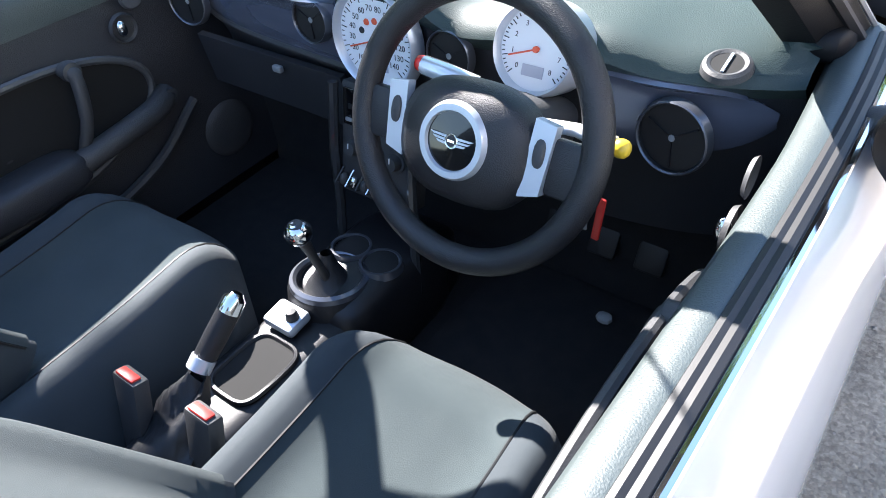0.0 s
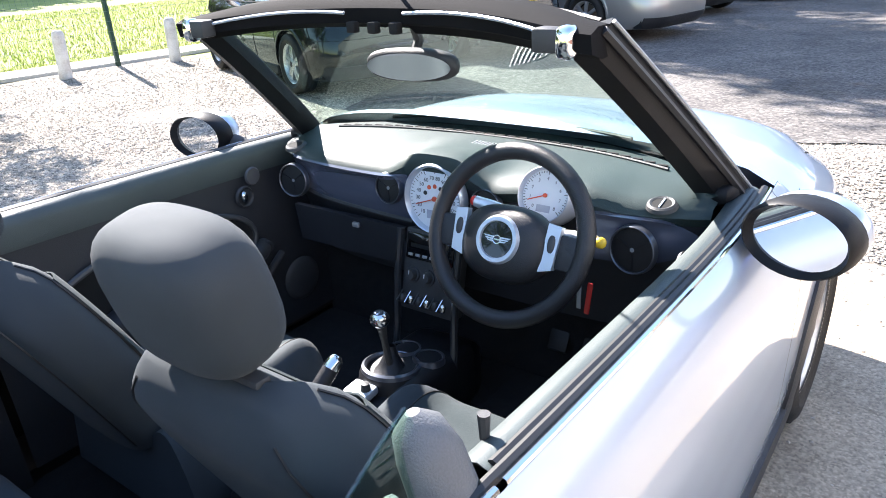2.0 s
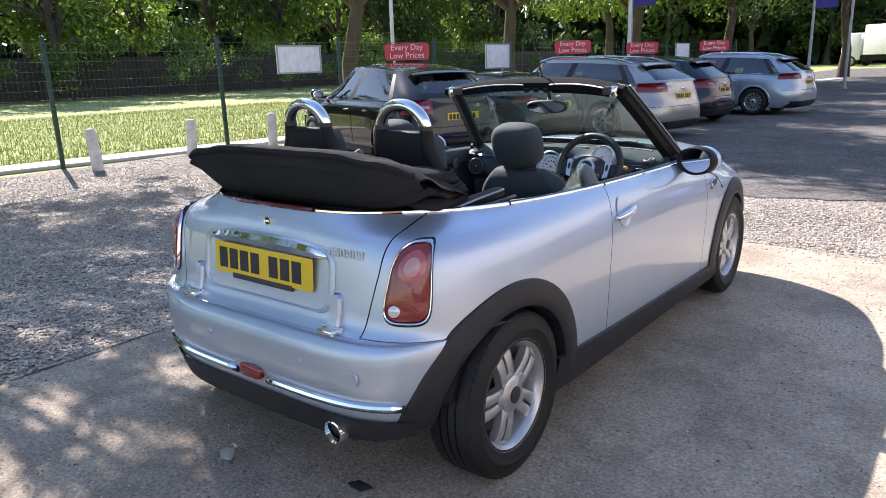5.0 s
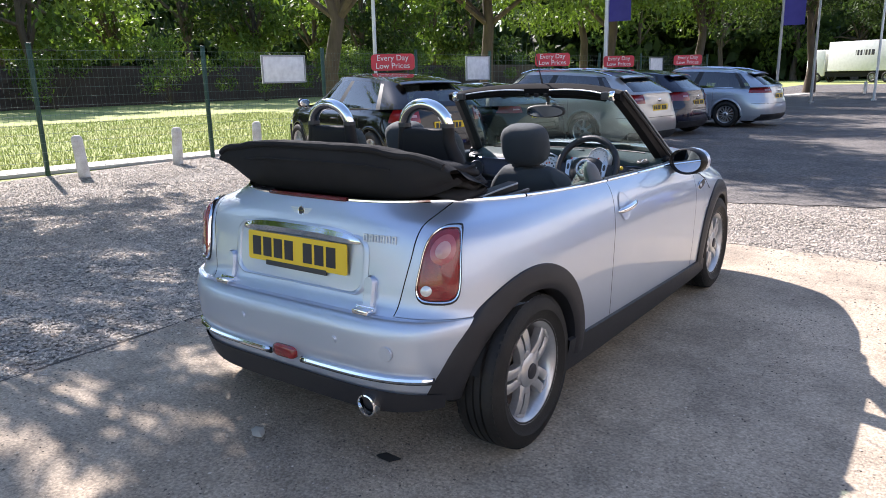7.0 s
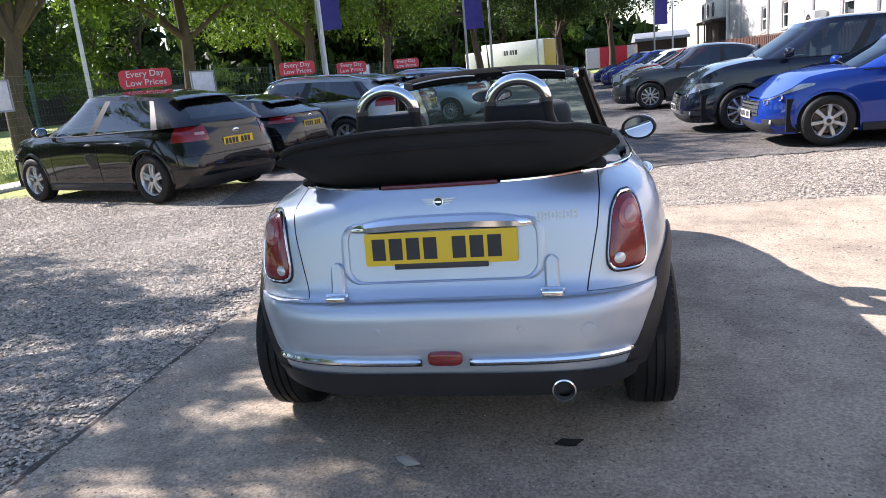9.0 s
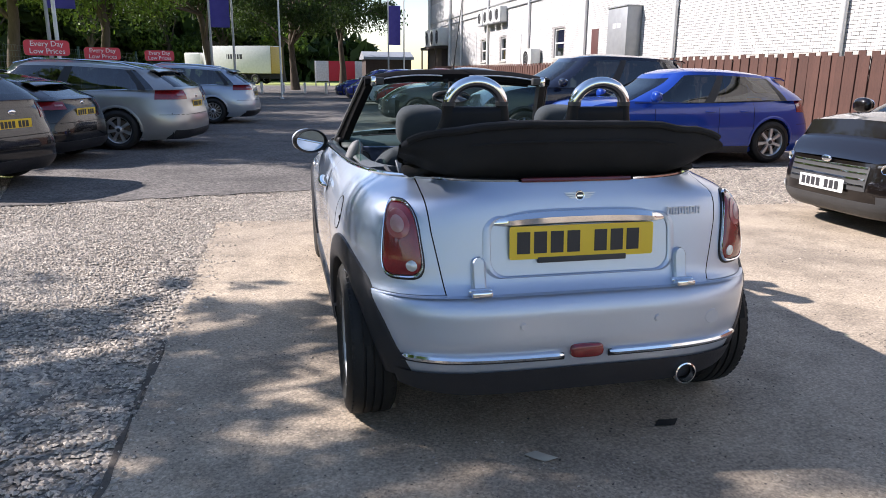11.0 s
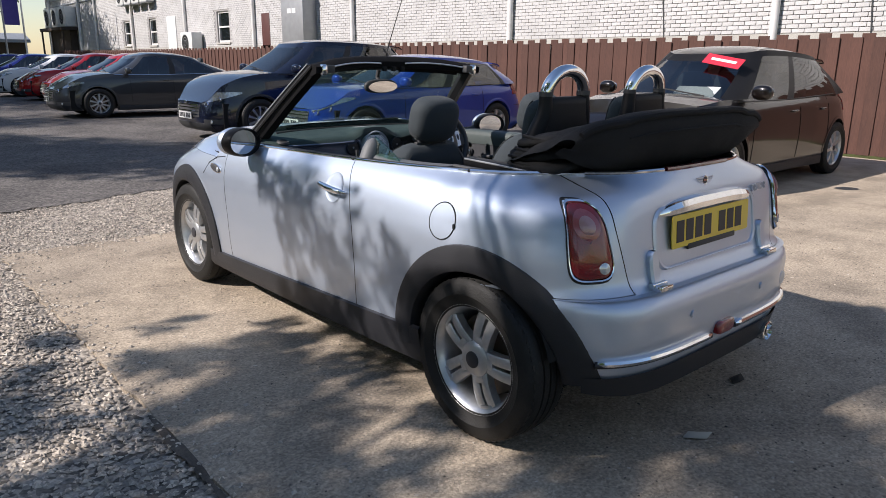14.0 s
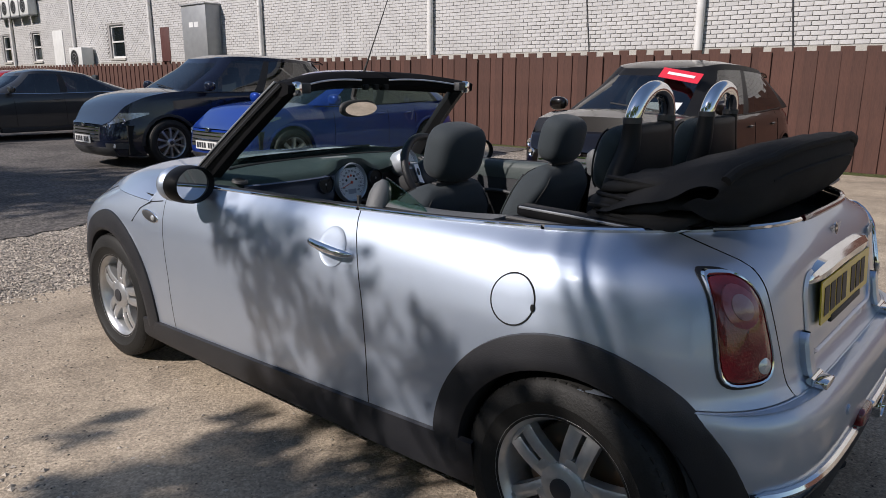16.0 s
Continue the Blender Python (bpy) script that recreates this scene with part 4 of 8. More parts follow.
class Surf:
    """Right flank of a car from the middle of its tail to the middle of its nose, as an outline at every height."""

    def __init__(self, zs, W, yr, yf, nr, nf, yc):
        self.W, self.yr, self.yf, self.nr, self.nf = curve(zs, W), curve(zs, yr), curve(zs, yf), curve(zs, nr), curve(zs, nf)
        self.yc = yc
        self.cache = {}

    def outline(self, z):
        key = round(z, 4)
        if key not in self.cache:
            th = np.linspace(0, math.pi / 2, 160)
            W, n = self.W(z), self.nr(z)
            xr, yr = W * np.sin(th) ** (2 / n), self.yc - (self.yc - self.yr(z)) * np.cos(th) ** (2 / n)
            n = self.nf(z)
            xf_, yf = W * np.cos(th) ** (2 / n), self.yc + (self.yf(z) - self.yc) * np.sin(th) ** (2 / n)
            x, y = np.concatenate([xr, xf_[1:]]), np.concatenate([yr, yf[1:]])
            s = np.concatenate([[0], np.cumsum(np.hypot(np.diff(x), np.diff(y)))])
            self.cache[key] = (x, y, s)
        return self.cache[key]

    def place(self, z, spec):
        x, y, s = self.outline(z)
        k, v = spec
        if k == "y":
            return float(np.interp(v, y, s))
        if k == "x":
            return float(np.interp(v, x[:160], s[:160]))
        return float(np.interp(-v, -x[159:], s[159:]))

    def side(self, y, z):
        x_, y_, s_ = self.outline(z)
        return float(np.interp(y, y_, x_))

    def tail(self, x, z):
        x_, y_, s_ = self.outline(z)
        return float(np.interp(abs(x), x_[:160], y_[:160]))

    def nose(self, x, z):
        x_, y_, s_ = self.outline(z)
        return float(np.interp(-abs(x), -x_[159:], y_[159:]))

    def patch(self, a, b, z0, z1, nu, nv, off=0.0, skip=None, raw=False):
        """A piece of the flank between two edges (fixed, or a function of the height) and two heights (fixed, or a function of y)."""
        fa = a if callable(a) else (lambda z: a)
        fb = b if callable(b) else (lambda z: b)
        lo = z0 if not callable(z0) else min(z0(y) for y in np.linspace(-0.6, 3.2, 24))
        hi = z1 if not callable(z1) else max(z1(y) for y in np.linspace(-0.6, 3.2, 24))
        lev = np.linspace(lo, hi, max(6, int((hi - lo) / 0.012)))
        T = []
        for z in lev:
            x, y, s = self.outline(z)
            q = np.linspace(self.place(z, fa(z)), self.place(z, fb(z)), nu)
            T.append((np.interp(q, s, x), np.interp(q, s, y)))
        TX, TY = np.array([t[0] for t in T]), np.array([t[1] for t in T])
        ends = []
        for i in range(nu):
            both_ends = []
            for fn in (z0, z1):
                zq = fn
                if callable(fn):
                    zq = 0.6
                    for _ in range(10):
                        zq = 0.5 * zq + 0.5 * fn(float(np.interp(zq, lev, TY[:, i])))
                both_ends.append(zq)
            ends.append(both_ends)
        Z = np.array([[e[0] + (e[1] - e[0]) * j / (nv - 1) for e in ends] for j in range(nv)])
        PX = np.array([np.interp(Z[:, i], lev, TX[:, i]) for i in range(nu)]).T
        PY = np.array([np.interp(Z[:, i], lev, TY[:, i]) for i in range(nu)]).T
        rows = [[Vector((PX[j, i], PY[j, i], Z[j, i])) for i in range(nu)] for j in range(nv)]
        if off:
            rows = push(rows, off)
        return rows if raw else grid(rows, skip=skip)


def push(rows, off):
    n, m = len(rows), len(rows[0])
    out = []
    for j in range(n):
        r = []
        for i in range(m):
            u = rows[j][min(i + 1, m - 1)] - rows[j][max(i - 1, 0)]
            v = rows[min(j + 1, n - 1)][i] - rows[max(j - 1, 0)][i]
            nn = u.cross(v)
            nn = nn.normalized() if nn.length > 1e-9 else Vector((1, 0, 0))
            r.append(rows[j][i] + nn * off)
        out.append(r)
    return out


def slab(rows, t):
    """A sheet with thickness t behind it and closed edges."""
    n, m = len(rows), len(rows[0])
    back = push(rows, -t)
    a, b = grid(rows), grid(back)
    k = n * m
    V = a[0] + b[0]
    F = a[1] + [tuple(i + k for i in reversed(q)) for q in b[1]]
    rim = [j for j in range(m)] + [i * m + m - 1 for i in range(1, n)] + [(n - 1) * m + j for j in range(m - 2, -1, -1)] + [i * m for i in range(n - 2, 0, -1)]
    for p, q in zip(rim, rim[1:] + rim[:1]):
        F.append((p, p + k, q + k, q))
    return V, F


WHEEL_ME = {}


def wheel(car, m, r, w, rim_r, style, label="alloy road wheel with black tyre"):
    """Wheel with tyre, rim and hub; built on the x axis, outside towards +x."""
    key = (round(r, 3), round(w, 3), style)
    turn = pose(0, 0, 0, 0, 90, 0)
    if key not in WHEEL_ME:
        h = w / 2
        prof = [(rim_r - 0.012, -h * 0.86), (rim_r + 0.02, -h * 0.95), (r * 0.80, -h * 1.06), (r * 0.92, -h * 1.0), (r * 0.975, -h * 0.86), (r * 0.995, -h * 0.7)]
        for k in range(4):
            c = -h * 0.7 + (k + 0.5) * h * 1.4 / 4
            g = h * 0.05
            if k:
                e = -h * 0.7 + k * h * 1.4 / 4
                prof += [(r, e - g), (r - 0.008, e - g * 0.6), (r - 0.008, e + g * 0.6), (r, e + g)]
        prof += [(r * 0.995, h * 0.7), (r * 0.975, h * 0.86), (r * 0.92, h * 1.0), (r * 0.80, h * 1.06), (rim_r + 0.02, h * 0.95), (rim_r - 0.012, h * 0.86)]
        ty = mk("tyre", lathe(prof, 56, turn), RUBBER)
        # tread blocks on the shoulders
        blocks = []
        for k in range(60):
            a = 2 * math.pi * k / 60
            for sgn in (-1, 1):
                q = box(sgn * h * 0.71 - h * 0.15, sgn * h * 0.71 + h * 0.15, -0.0095, 0.0095, r * 0.94, r * 0.986)
                blocks.append(xf(q, pose(0, 0, 0, math.degrees(a), 0, 0)))
        tr = mk("tread", join(*blocks), RUBBER)
        # barrel, lip and spokes
        o = h * 0.84
        barrel = lathe([(rim_r + 0.004, o), (rim_r - 0.004, o + 0.004), (rim_r - 0.016, o - 0.004), (rim_r - 0.03, o - 0.03), (rim_r - 0.045, -h * 0.7), (rim_r - 0.01, -h * 0.85)], 48, turn)
        R = rim_r - 0.012
        spokes = []
        if style == "five":
            for k in range(5):
                rot = pose(0, 0, 0, 72 * k, 0, 0)
                for s in (-1, 1):
                    rows = []
                    for t in np.linspace(0, 1, 7):
                        rad = 0.035 + (R - 0.035) * t
                        yy = s * (0.0205 + 0.007 * t)
                        hw = 0.0165 + 0.004 * t
                        x = o - 0.022 + 0.012 * math.sin(math.pi * t) - 0.004 * t
                        rows.append([(x - 0.035, yy - hw, rad), (x - 0.004, yy - hw, rad), (x, yy - hw * 0.6, rad), (x, yy + hw * 0.6, rad), (x - 0.004, yy + hw, rad), (x - 0.035, yy + hw, rad)])
                    spokes.append(xf(grid(rows, closed_v=True), rot))
                spokes.append(xf(box(o - 0.045, o - 0.013, -0.02, 0.02, 0.05, R * 0.46, 0.004), rot))
                spokes.append(xf(box(o - 0.045, o - 0.017, -0.03, 0.03, R * 0.88, R, 0.004), rot))
        else:
            nsp = {"ten": 10, "twin": 7, "multi": 14}[style]
            for k in range(nsp):
                rot = pose(0, 0, 0, 360 / nsp * k, 0, 0)
                hw = 0.55 / nsp * 0.28
                rows = []
                for t in np.linspace(0, 1, 4):
                    rad = 0.03 + (R - 0.03) * t
                    yy = 0.02 * t if style == "twin" else 0
                    x = o - 0.018 + 0.008 * math.sin(math.pi * t)
                    ww = hw * (1 + 0.5 * t)
                    rows.append([(x - 0.03, yy - ww, rad), (x, yy - ww * 0.7, rad), (x, yy + ww * 0.7, rad), (x - 0.03, yy + ww, rad)])
                spokes.append(xf(grid(rows, closed_v=True), rot))
        hub = lathe([(0.0, o - 0.002), (0.052, o - 0.004), (0.066, o - 0.014), (0.07, o - 0.05)], 28, turn)
        rim = mk("rim", join(barrel, hub, *spokes), ALLOY)
        cap = mk("centre_cap", lathe([(0.0, o + 0.003), (0.026, o + 0.003), (0.030, o + 0.001), (0.031, o - 0.004)], 24, turn), INK)
        disc = mk("brake_disc", lathe([(0.03, -0.01), (rim_r * 0.72, -0.01), (rim_r * 0.72, -0.03), (0.03, -0.03)], 32, turn), BRAKE)
        back = mk("wheel_back", lathe([(0.0, -h * 0.5), (rim_r - 0.05, -h * 0.5)], 24, turn), DARK)
        WHEEL_ME[key] = [x.data for x in (ty, tr, rim, cap, disc, back)]
        for x in (ty, tr, rim, cap, disc, back):
            bpy.data.objects.remove(x)
    ms = WHEEL_ME[key]
    t = share("wheel", ms[0], m, car, label)
    tagged(share("tread", ms[1], Matrix(), t), kind="stuff")
    share("rim", ms[2], Matrix(), t, "silver spoked alloy rim")
    share("centre_cap", ms[3], Matrix(), t)
    share("brake_disc", ms[4], Matrix(), t)
    share("wheel_back", ms[5], Matrix(), t)
    return t


def plate_bars(parent, m, w=0.52, h=0.111, material=None, seed=1):
    """A number plate whose writing is plain bars."""
    p = mk("number_plate", prism(rrect(w, h, 0.008, 2), 0.004), material, parent, "number plate with dark bars")
    p.matrix_basis = m
    x = -w * 0.45
    for k in range(7):
        bw = w * 0.088
        mk("plate_bar", box(x, x + bw, -h * 0.33, h * 0.33, 0.0042, 0.0055), INK, p)
        x += bw + w * 0.026 + (w * 0.075 if k == 3 else 0)
    return p


def parked_car(m, name, label, paint, L=4.3, W=1.8, H=1.48, wb=2.65, zb=0.93, kind="hatch", rims="ten", plate_front=True, plate_rear=True, group="cars parked in rows", fo=0.88, tyre=0.32, rails=False, cowl=0.30, sticker=False, trim=None):
    car = thing(name, label, "car", m, group=group)
    ym = L / 2
    yfw = ym - fo
    yrw = yfw - wb
    w = W / 2
    zs = [0.16, 0.28, 0.42, 0.58, 0.74, zb - 0.06, zb, zb + 0.06]
    S = Surf(zs, [w * 0.93, w * 0.975, w * 0.99, w, w * 0.995, w * 0.97, w * 0.925, w * 0.9],
             [-ym + 0.13, -ym + 0.02, -ym, -ym + 0.015, -ym + 0.05, -ym + 0.07, -ym + 0.09, -ym + 0.1],
             [ym - 0.12, ym - 0.02, ym, ym - 0.02, ym - 0.06, ym - 0.10, ym - 0.13, ym - 0.15], [6, 6, 6, 5.6, 5.0, 4.6, 4.4, 4.4], [4.8, 4.6, 4.4, 4.2, 4.0, 3.9, 3.8, 3.8], 0.0)
    ycowl = yfw - cowl
    boot = kind == "sedan"
    hood = curve([0, ycowl, ycowl + 0.5, ym - 0.35, ym - 0.06, ym + 1], [zb, zb + 0.02, zb - 0.035, zb - 0.17, 0.63, 0.58])

    def rise(y):
        return 0.055 * min(1.0, max(0.0, -y / ym)) if y < 0 else 0.0

    def top(y):
        return hood(y) + rise(y)
    ar = tyre + 0.05

    def hole(q):
        cy, cz = sum(p[1] for p in q) / 4, sum(p[2] for p in q) / 4
        return min(math.hypot(cy - yfw, cz - tyre), math.hypot(cy - yrw, cz - tyre)) < ar and abs(sum(p[0] for p in q)) / 4 > w * 0.6
    flank = S.patch(("x", 0.0), ("f", 0.0), 0.17, top, 150, 20, skip=hole)
    mk("body", join(flank, mirror(flank)), paint, car, "painted body")
    # bonnet
    rows = []
    for y in np.linspace(ycowl - 0.02, ym - 0.07, 18):
        z = top(y)
        xe = S.side(y, min(z, zb + 0.05))
        rows.append([(xe * k / 8, y, z + 0.045 * (1 - abs(k / 8) ** 2.2) * min(1, (ym - y) / 0.5)) for k in range(-8, 9)])
    mk("bonnet", grid(rows), paint, car)
    # dark tub behind arches and windows
    mk("underbody", join(box(-w * 0.86, w * 0.86, -ym + 0.25, ym - 0.3, 0.2, 0.62), box(-w * 0.8, w * 0.8, yrw - 0.3, ycowl, 0.6, zb - 0.12)), DARK, car)
    for y in (yfw, yrw):
        for s in (-1, 1):
            rows = []
            for k in range(25):
                a = math.pi * (k / 24 * 1.04 - 0.02)
                row = []
                for rr, d in ((ar - 0.012, -0.09), (ar - 0.01, 0.006), (ar + 0.012, 0.010), (ar + 0.03, 0.002)):
                    py, pz = y + rr * math.cos(a), tyre + rr * math.sin(a)
                    row.append((s * (S.side(py, max(0.17, pz)) + d), py, pz))
                rows.append(row)
            mk("arch_lip", grid(rows), paint if kind != "suv" else CLAD, car)
            wheel(car, pose(s * (w - 0.11), y, tyre, 0, 0, 0 if s > 0 else 180), tyre, 0.205, tyre * 0.70, rims)
    # glasshouse
    ysb = ycowl + 0.02
    yst = ysb - (0.72 if kind in ("sedan", "estate") else 0.84)
    yrb = {"hatch": -ym + 0.16, "estate": -ym + 0.14, "suv": -ym + 0.16, "sedan": -ym + 0.75}[kind]
    yrt = {"hatch": -ym + 0.60, "estate": -ym + 0.64, "suv": -ym + 0.5, "sedan": -ym + 1.55}[kind]
    wr = w * 0.68
    nq = 9
    ypk = yst - 0.32

    def arch(y):
        """How far the roof line falls away from its highest place."""
        a = (y - ypk) / (yst - ypk) if y > ypk else (ypk - y) / (ypk - yrt)
        return {"hatch": 0.10, "sedan": 0.10, "estate": 0.12, "suv": 0.07}[kind] * min(1.5, abs(a)) ** 2 * (0.45 if y > ypk else 1.0)
    rings = []
    for k in range(nq + 1):
        q = k / nq
        hw = w * 0.915 + (wr - w * 0.915) * (q ** 1.15)
        fy, ry = ysb + (yst - ysb) * (q ** 0.92), yrb + (yrt - yrb) * (q ** 1.1)
        zz = zb - 0.015 + (H - 0.055 - zb + 0.015) * q
        cy, hl = (fy + ry) / 2, (fy - ry) / 2
        ring = []
        for i in range(120):
            t = 2 * math.pi * i / 120
            n = 7 - 2.4 * q
            c, s_ = math.cos(t), math.sin(t)
            d = (abs(c) ** n + abs(s_) ** n) ** (-1 / n)
            py = cy + hl * s_ * d
            ring.append(Vector((hw * c * d * (1 - 0.09 * q * max(0.0, (cy - py) / hl) ** 2), py, zz + rise(py) * (1 - q) - q ** 1.5 * arch(py))))
        # bow the screens
        rings.append([Vector((p.x, p.y + 0.09 * (1 - (p.x / hw) ** 2) * (1 if p.y > cy else -0.5) * (1 if abs(p.y - cy) > hl * 0.97 else 0), p.z)) for p in ring])
    glass_f, body_f, rub_f = [], [], []
    Vv = [p for r in rings for p in r]
    bp = (ysb + yrb) / 2 + 0.08
    cp = bp - (bp - yrb) * 0.62
    for k in range(nq):
        for i in range(120):
            q = (k * 120 + i, k * 120 + (i + 1) % 120, (k + 1) * 120 + (i + 1) % 120, (k + 1) * 120 + i)
            c = (Vv[q[0]] + Vv[q[1]] + Vv[q[2]] + Vv[q[3]]) / 4
            t = (i + 0.5) / 120 * 360
            corner = min(abs(((t - a + 180) % 360) - 180) for a in (45, 135, 225, 315))
            side = abs(math.cos(radians(t))) > abs(math.sin(radians(t)))
            my = (rings[4][i].y + rings[4][(i + 1) % 120].y) / 2
            rear = c.y < 0 and not side
            if corner < (4.6 if c.y > 0 else (7.5 if kind == "estate" else 10)) or k == nq - 1:
                body_f.append(q)
            elif side and (abs(my - bp) < 0.06 or abs(my - cp) < 0.045):
                rub_f.append(q)
            elif side and my < yrb + (0.55 if kind in ("hatch", "sedan") else 0.34):
                body_f.append(q)
            elif rear and k < (1 if kind != "hatch" else 2):
                body_f.append(q)
            else:
                glass_f.append(q)
    mk("glasshouse", (Vv, glass_f), CARGLASS, car, "tinted car glass").visible_shadow = False
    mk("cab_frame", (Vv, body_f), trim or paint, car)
    mk("door_pillar", (Vv, rub_f), SEAL, car)
    top_ring = rings[-1]
    rows = []
    cxy = Vector((0, sum(p.y for p in top_ring) / 120, H))
    for f in (1.0, 0.97, 0.9, 0.75, 0.5, 0.25, 0.02):
        rows.append([Vector((cxy.x + (p.x - cxy.x) * f, cxy.y + (p.y - cxy.y) * f, H - 0.055 - arch(cxy.y + (p.y - cxy.y) * f) + 0.055 * (1 - f ** 3))) for p in top_ring])
    mk("roof", grid(rows, closed_v=True), paint, car)
    if kind != "sedan":
        zr = H - 0.055 - arch(yrt)
        rows = [[Vector((wr * 0.86 * u, yrt + dy - 0.05 * (1 - u * u) - 0.0, zr + dz + 0.022 * (1 - u * u))) for u in np.linspace(-1, 1, 11)] for dy, dz in ((-0.13, -0.028), (-0.06, 0.008), (0.06, 0.020))]
        mk("roof_spoiler", slab(rows, 0.018), paint, car)
    if rails:
        for s in (-1, 1):
            mk("roof_rail", tube([(s * wr * (0.95 if 0 < k < 6 else 0.93), y, H - arch(y) - (0.0 if 0 < k < 6 else 0.05)) for k, y in enumerate(np.linspace(yst - 0.1, yrt + 0.1, 7))], 0.014, 8), CHROME, car)
    if boot:
        rows = []
        for y in np.linspace(-ym + 0.10, yrb + 0.06, 8):
            xe = S.side(y, zb)
            rows.append([(xe * k / 6, y, zb - 0.004 + 0.05 * (1 - abs(k / 6) ** 2.4)) for k in range(-6, 7)])
        mk("boot_lid", grid(rows), paint, car)
    if sticker:
        def on_glass(x, q):
            hw = w * 0.915 + (wr - w * 0.915) * (q ** 1.15)
            return Vector((x, ysb + (yst - ysb) * (q ** 0.92) + 0.09 * (1 - (x / hw) ** 2) + 0.012, zb - 0.015 + (H - 0.04 - zb) * q))
        st_ = mk("windscreen_sticker", slab([[on_glass(x, q + 0.30 * (x + 0.58)) for x in np.linspace(-0.58, -0.14, 8)] for q in (0.80, 0.62)], 0.003), SIGNRED, car, "red slanted sale sticker")
        mk("sticker_bars", slab([[on_glass(x, q + 0.30 * (x + 0.58)) + Vector((0, 0.004, 0.004)) for x in np.linspace(-0.52, -0.22, 8)] for q in (0.735, 0.69)], 0.001), SIGNWHITE, st_)
        mk("price_card", slab([[on_glass(x, q) + Vector((0, -0.03, -0.01)) for x in np.linspace(-0.55, -0.1, 6)] for q in (0.30, 0.12)], 0.003), SIGNWHITE, car, "white price card behind the glass")
    # chrome side line, door seams, handles, mirrors
    for s in (-1, 1):
        pts = [(s * (S.side(y, zb - 0.005) + 0.003), y, zb - 0.004 + rise(y)) for y in np.linspace(yrb + 0.45, ysb - 0.1, 14)]
        mk("waist_trim", tube(pts, 0.008, 5), CHROME if kind in ("estate", "sedan") else SEAL, car)
        for y in (ysb - 0.42, bp, yrw + 0.34):
            pts = [(s * (S.side(y + 0.03 * (zz - 0.6), zz) + 0.0015), y + 0.03 * (zz - 0.6), zz) for zz in np.linspace(0.3, zb + rise(y) - 0.02, 8)]
            mk("door_seam", tube(pts, 0.0035, 4), DARK, car)
        for y in (bp + 0.16, yrw + 0.52):
            mk("door_handle", xf(superell(0, 0, 0, 0.018, 0.085, 0.014, 0.8, 0.8, 8, 12), pose(s * (S.side(y, 0.8) + 0.012), y, zb - 0.13)), paint, car)
        mr = mk("door_mirror", xf(superell(0, 0, 0, 0.105, 0.06, 0.075, 0.8, 0.8, 10, 16), pose(s * (w * 0.93 + 0.12), ysb - 0.36, zb + 0.09)), paint, car, "body-coloured mirror shell")
        mk("mirror_glass", xf(superell(0, 0, 0, 0.09, 0.006, 0.06, 0.8, 0.6, 8, 14), pose(s * (w * 0.93 + 0.12), ysb - 0.42, zb + 0.09)), MIRROR, mr)
        mk("sill", xf(box(-0.02, 0.02, yrw + ar + 0.02, yfw - ar - 0.02, 0.17, 0.27, 0.012), pose(s * (w * 0.965), 0, 0)), CLAD, car)
        # lamps
        hl = S.patch(("y", ym - 0.62), ("f", w * 0.56), lambda y: min(0.63 + 0.28 * max(0.0, ym - 0.10 - y), top(y) - 0.03), lambda y: min(0.80, top(y) - 0.012), 16, 6, 0.006, raw=True)
        high = kind in ("hatch", "estate")
        tl = S.patch(("x", w * 0.52), ("y", -ym + (0.52 if kind == "estate" else 0.40)), {"estate": 0.84, "hatch": 0.77}.get(kind, 0.74), zb + 0.02 if high else zb - 0.04, 12, 6, 0.008, raw=True)
        fl = S.patch(("f", w * 0.84), ("f", w * 0.60), 0.29, 0.37, 6, 4, 0.005, raw=True)
        for nm, rows, mt in (("headlamp", hl, LAMPBOX), ("tail_lamp", tl, REDLENS), ("fog_lamp", fl, BLACKPL)):
            vf = slab(rows, 0.02)
            lampo = mk(nm, vf if s > 0 else mirror(vf), mt, car)
            if nm == "headlamp":
                for fx in (0.63, 0.77):
                    yl = S.nose(w * fx, 0.66)
                    zl = min(0.685, top(yl) - 0.055)
                    mk("reflector", xf(lathe([(0.0, -0.012), (0.018, -0.006), (0.034, 0.006), (0.038, 0.010), (0.041, 0.004), (0.043, -0.01)], 18, pose(0, 0, 0, -90, 0, 0)), pose(s * w * fx, S.nose(w * fx, zl) + 0.002, zl, 0, 0, -s * (18 + 40 * (fx - 0.6)))), CHROME, lampo, "round chrome reflector")
            elif nm == "fog_lamp":
                mk("lens", xf(lathe([(0.0, 0.008), (0.024, 0.006), (0.030, 0.0)], 16, pose(0, 0, 0, -90, 0, 0)), pose(s * w * 0.72, S.nose(w * 0.72, 0.33) + 0.006, 0.33, 0, 0, -s * 15)), CLEARLENS, lampo)
            else:
                mid = [[rows[j][i] + Vector((0, -0.004, 0)) for i in range(1, 5)] for j in range(2, 4)]
                inner = slab(push(mid, 0.004), 0.004)
                mk("lens", inner if s > 0 else mirror(inner), PINKLENS, lampo)
    gr = S.patch(("f", w * 0.50), ("f", 0.0), 0.40, 0.60, 10, 6, 0.006, raw=True)
    vf = slab(gr, 0.02)
    g = mk("grille", join(vf, mirror(vf)), BLACKPL, car, "black slatted grille")
    slats = []
    for z in (0.44, 0.49, 0.54, 0.585):
        r = S.patch(("f", w * 0.48), ("f", 0.0), z, z + 0.012, 10, 2, 0.014, raw=True)
        vf = slab(r, 0.008)
        slats += [vf, mirror(vf)]
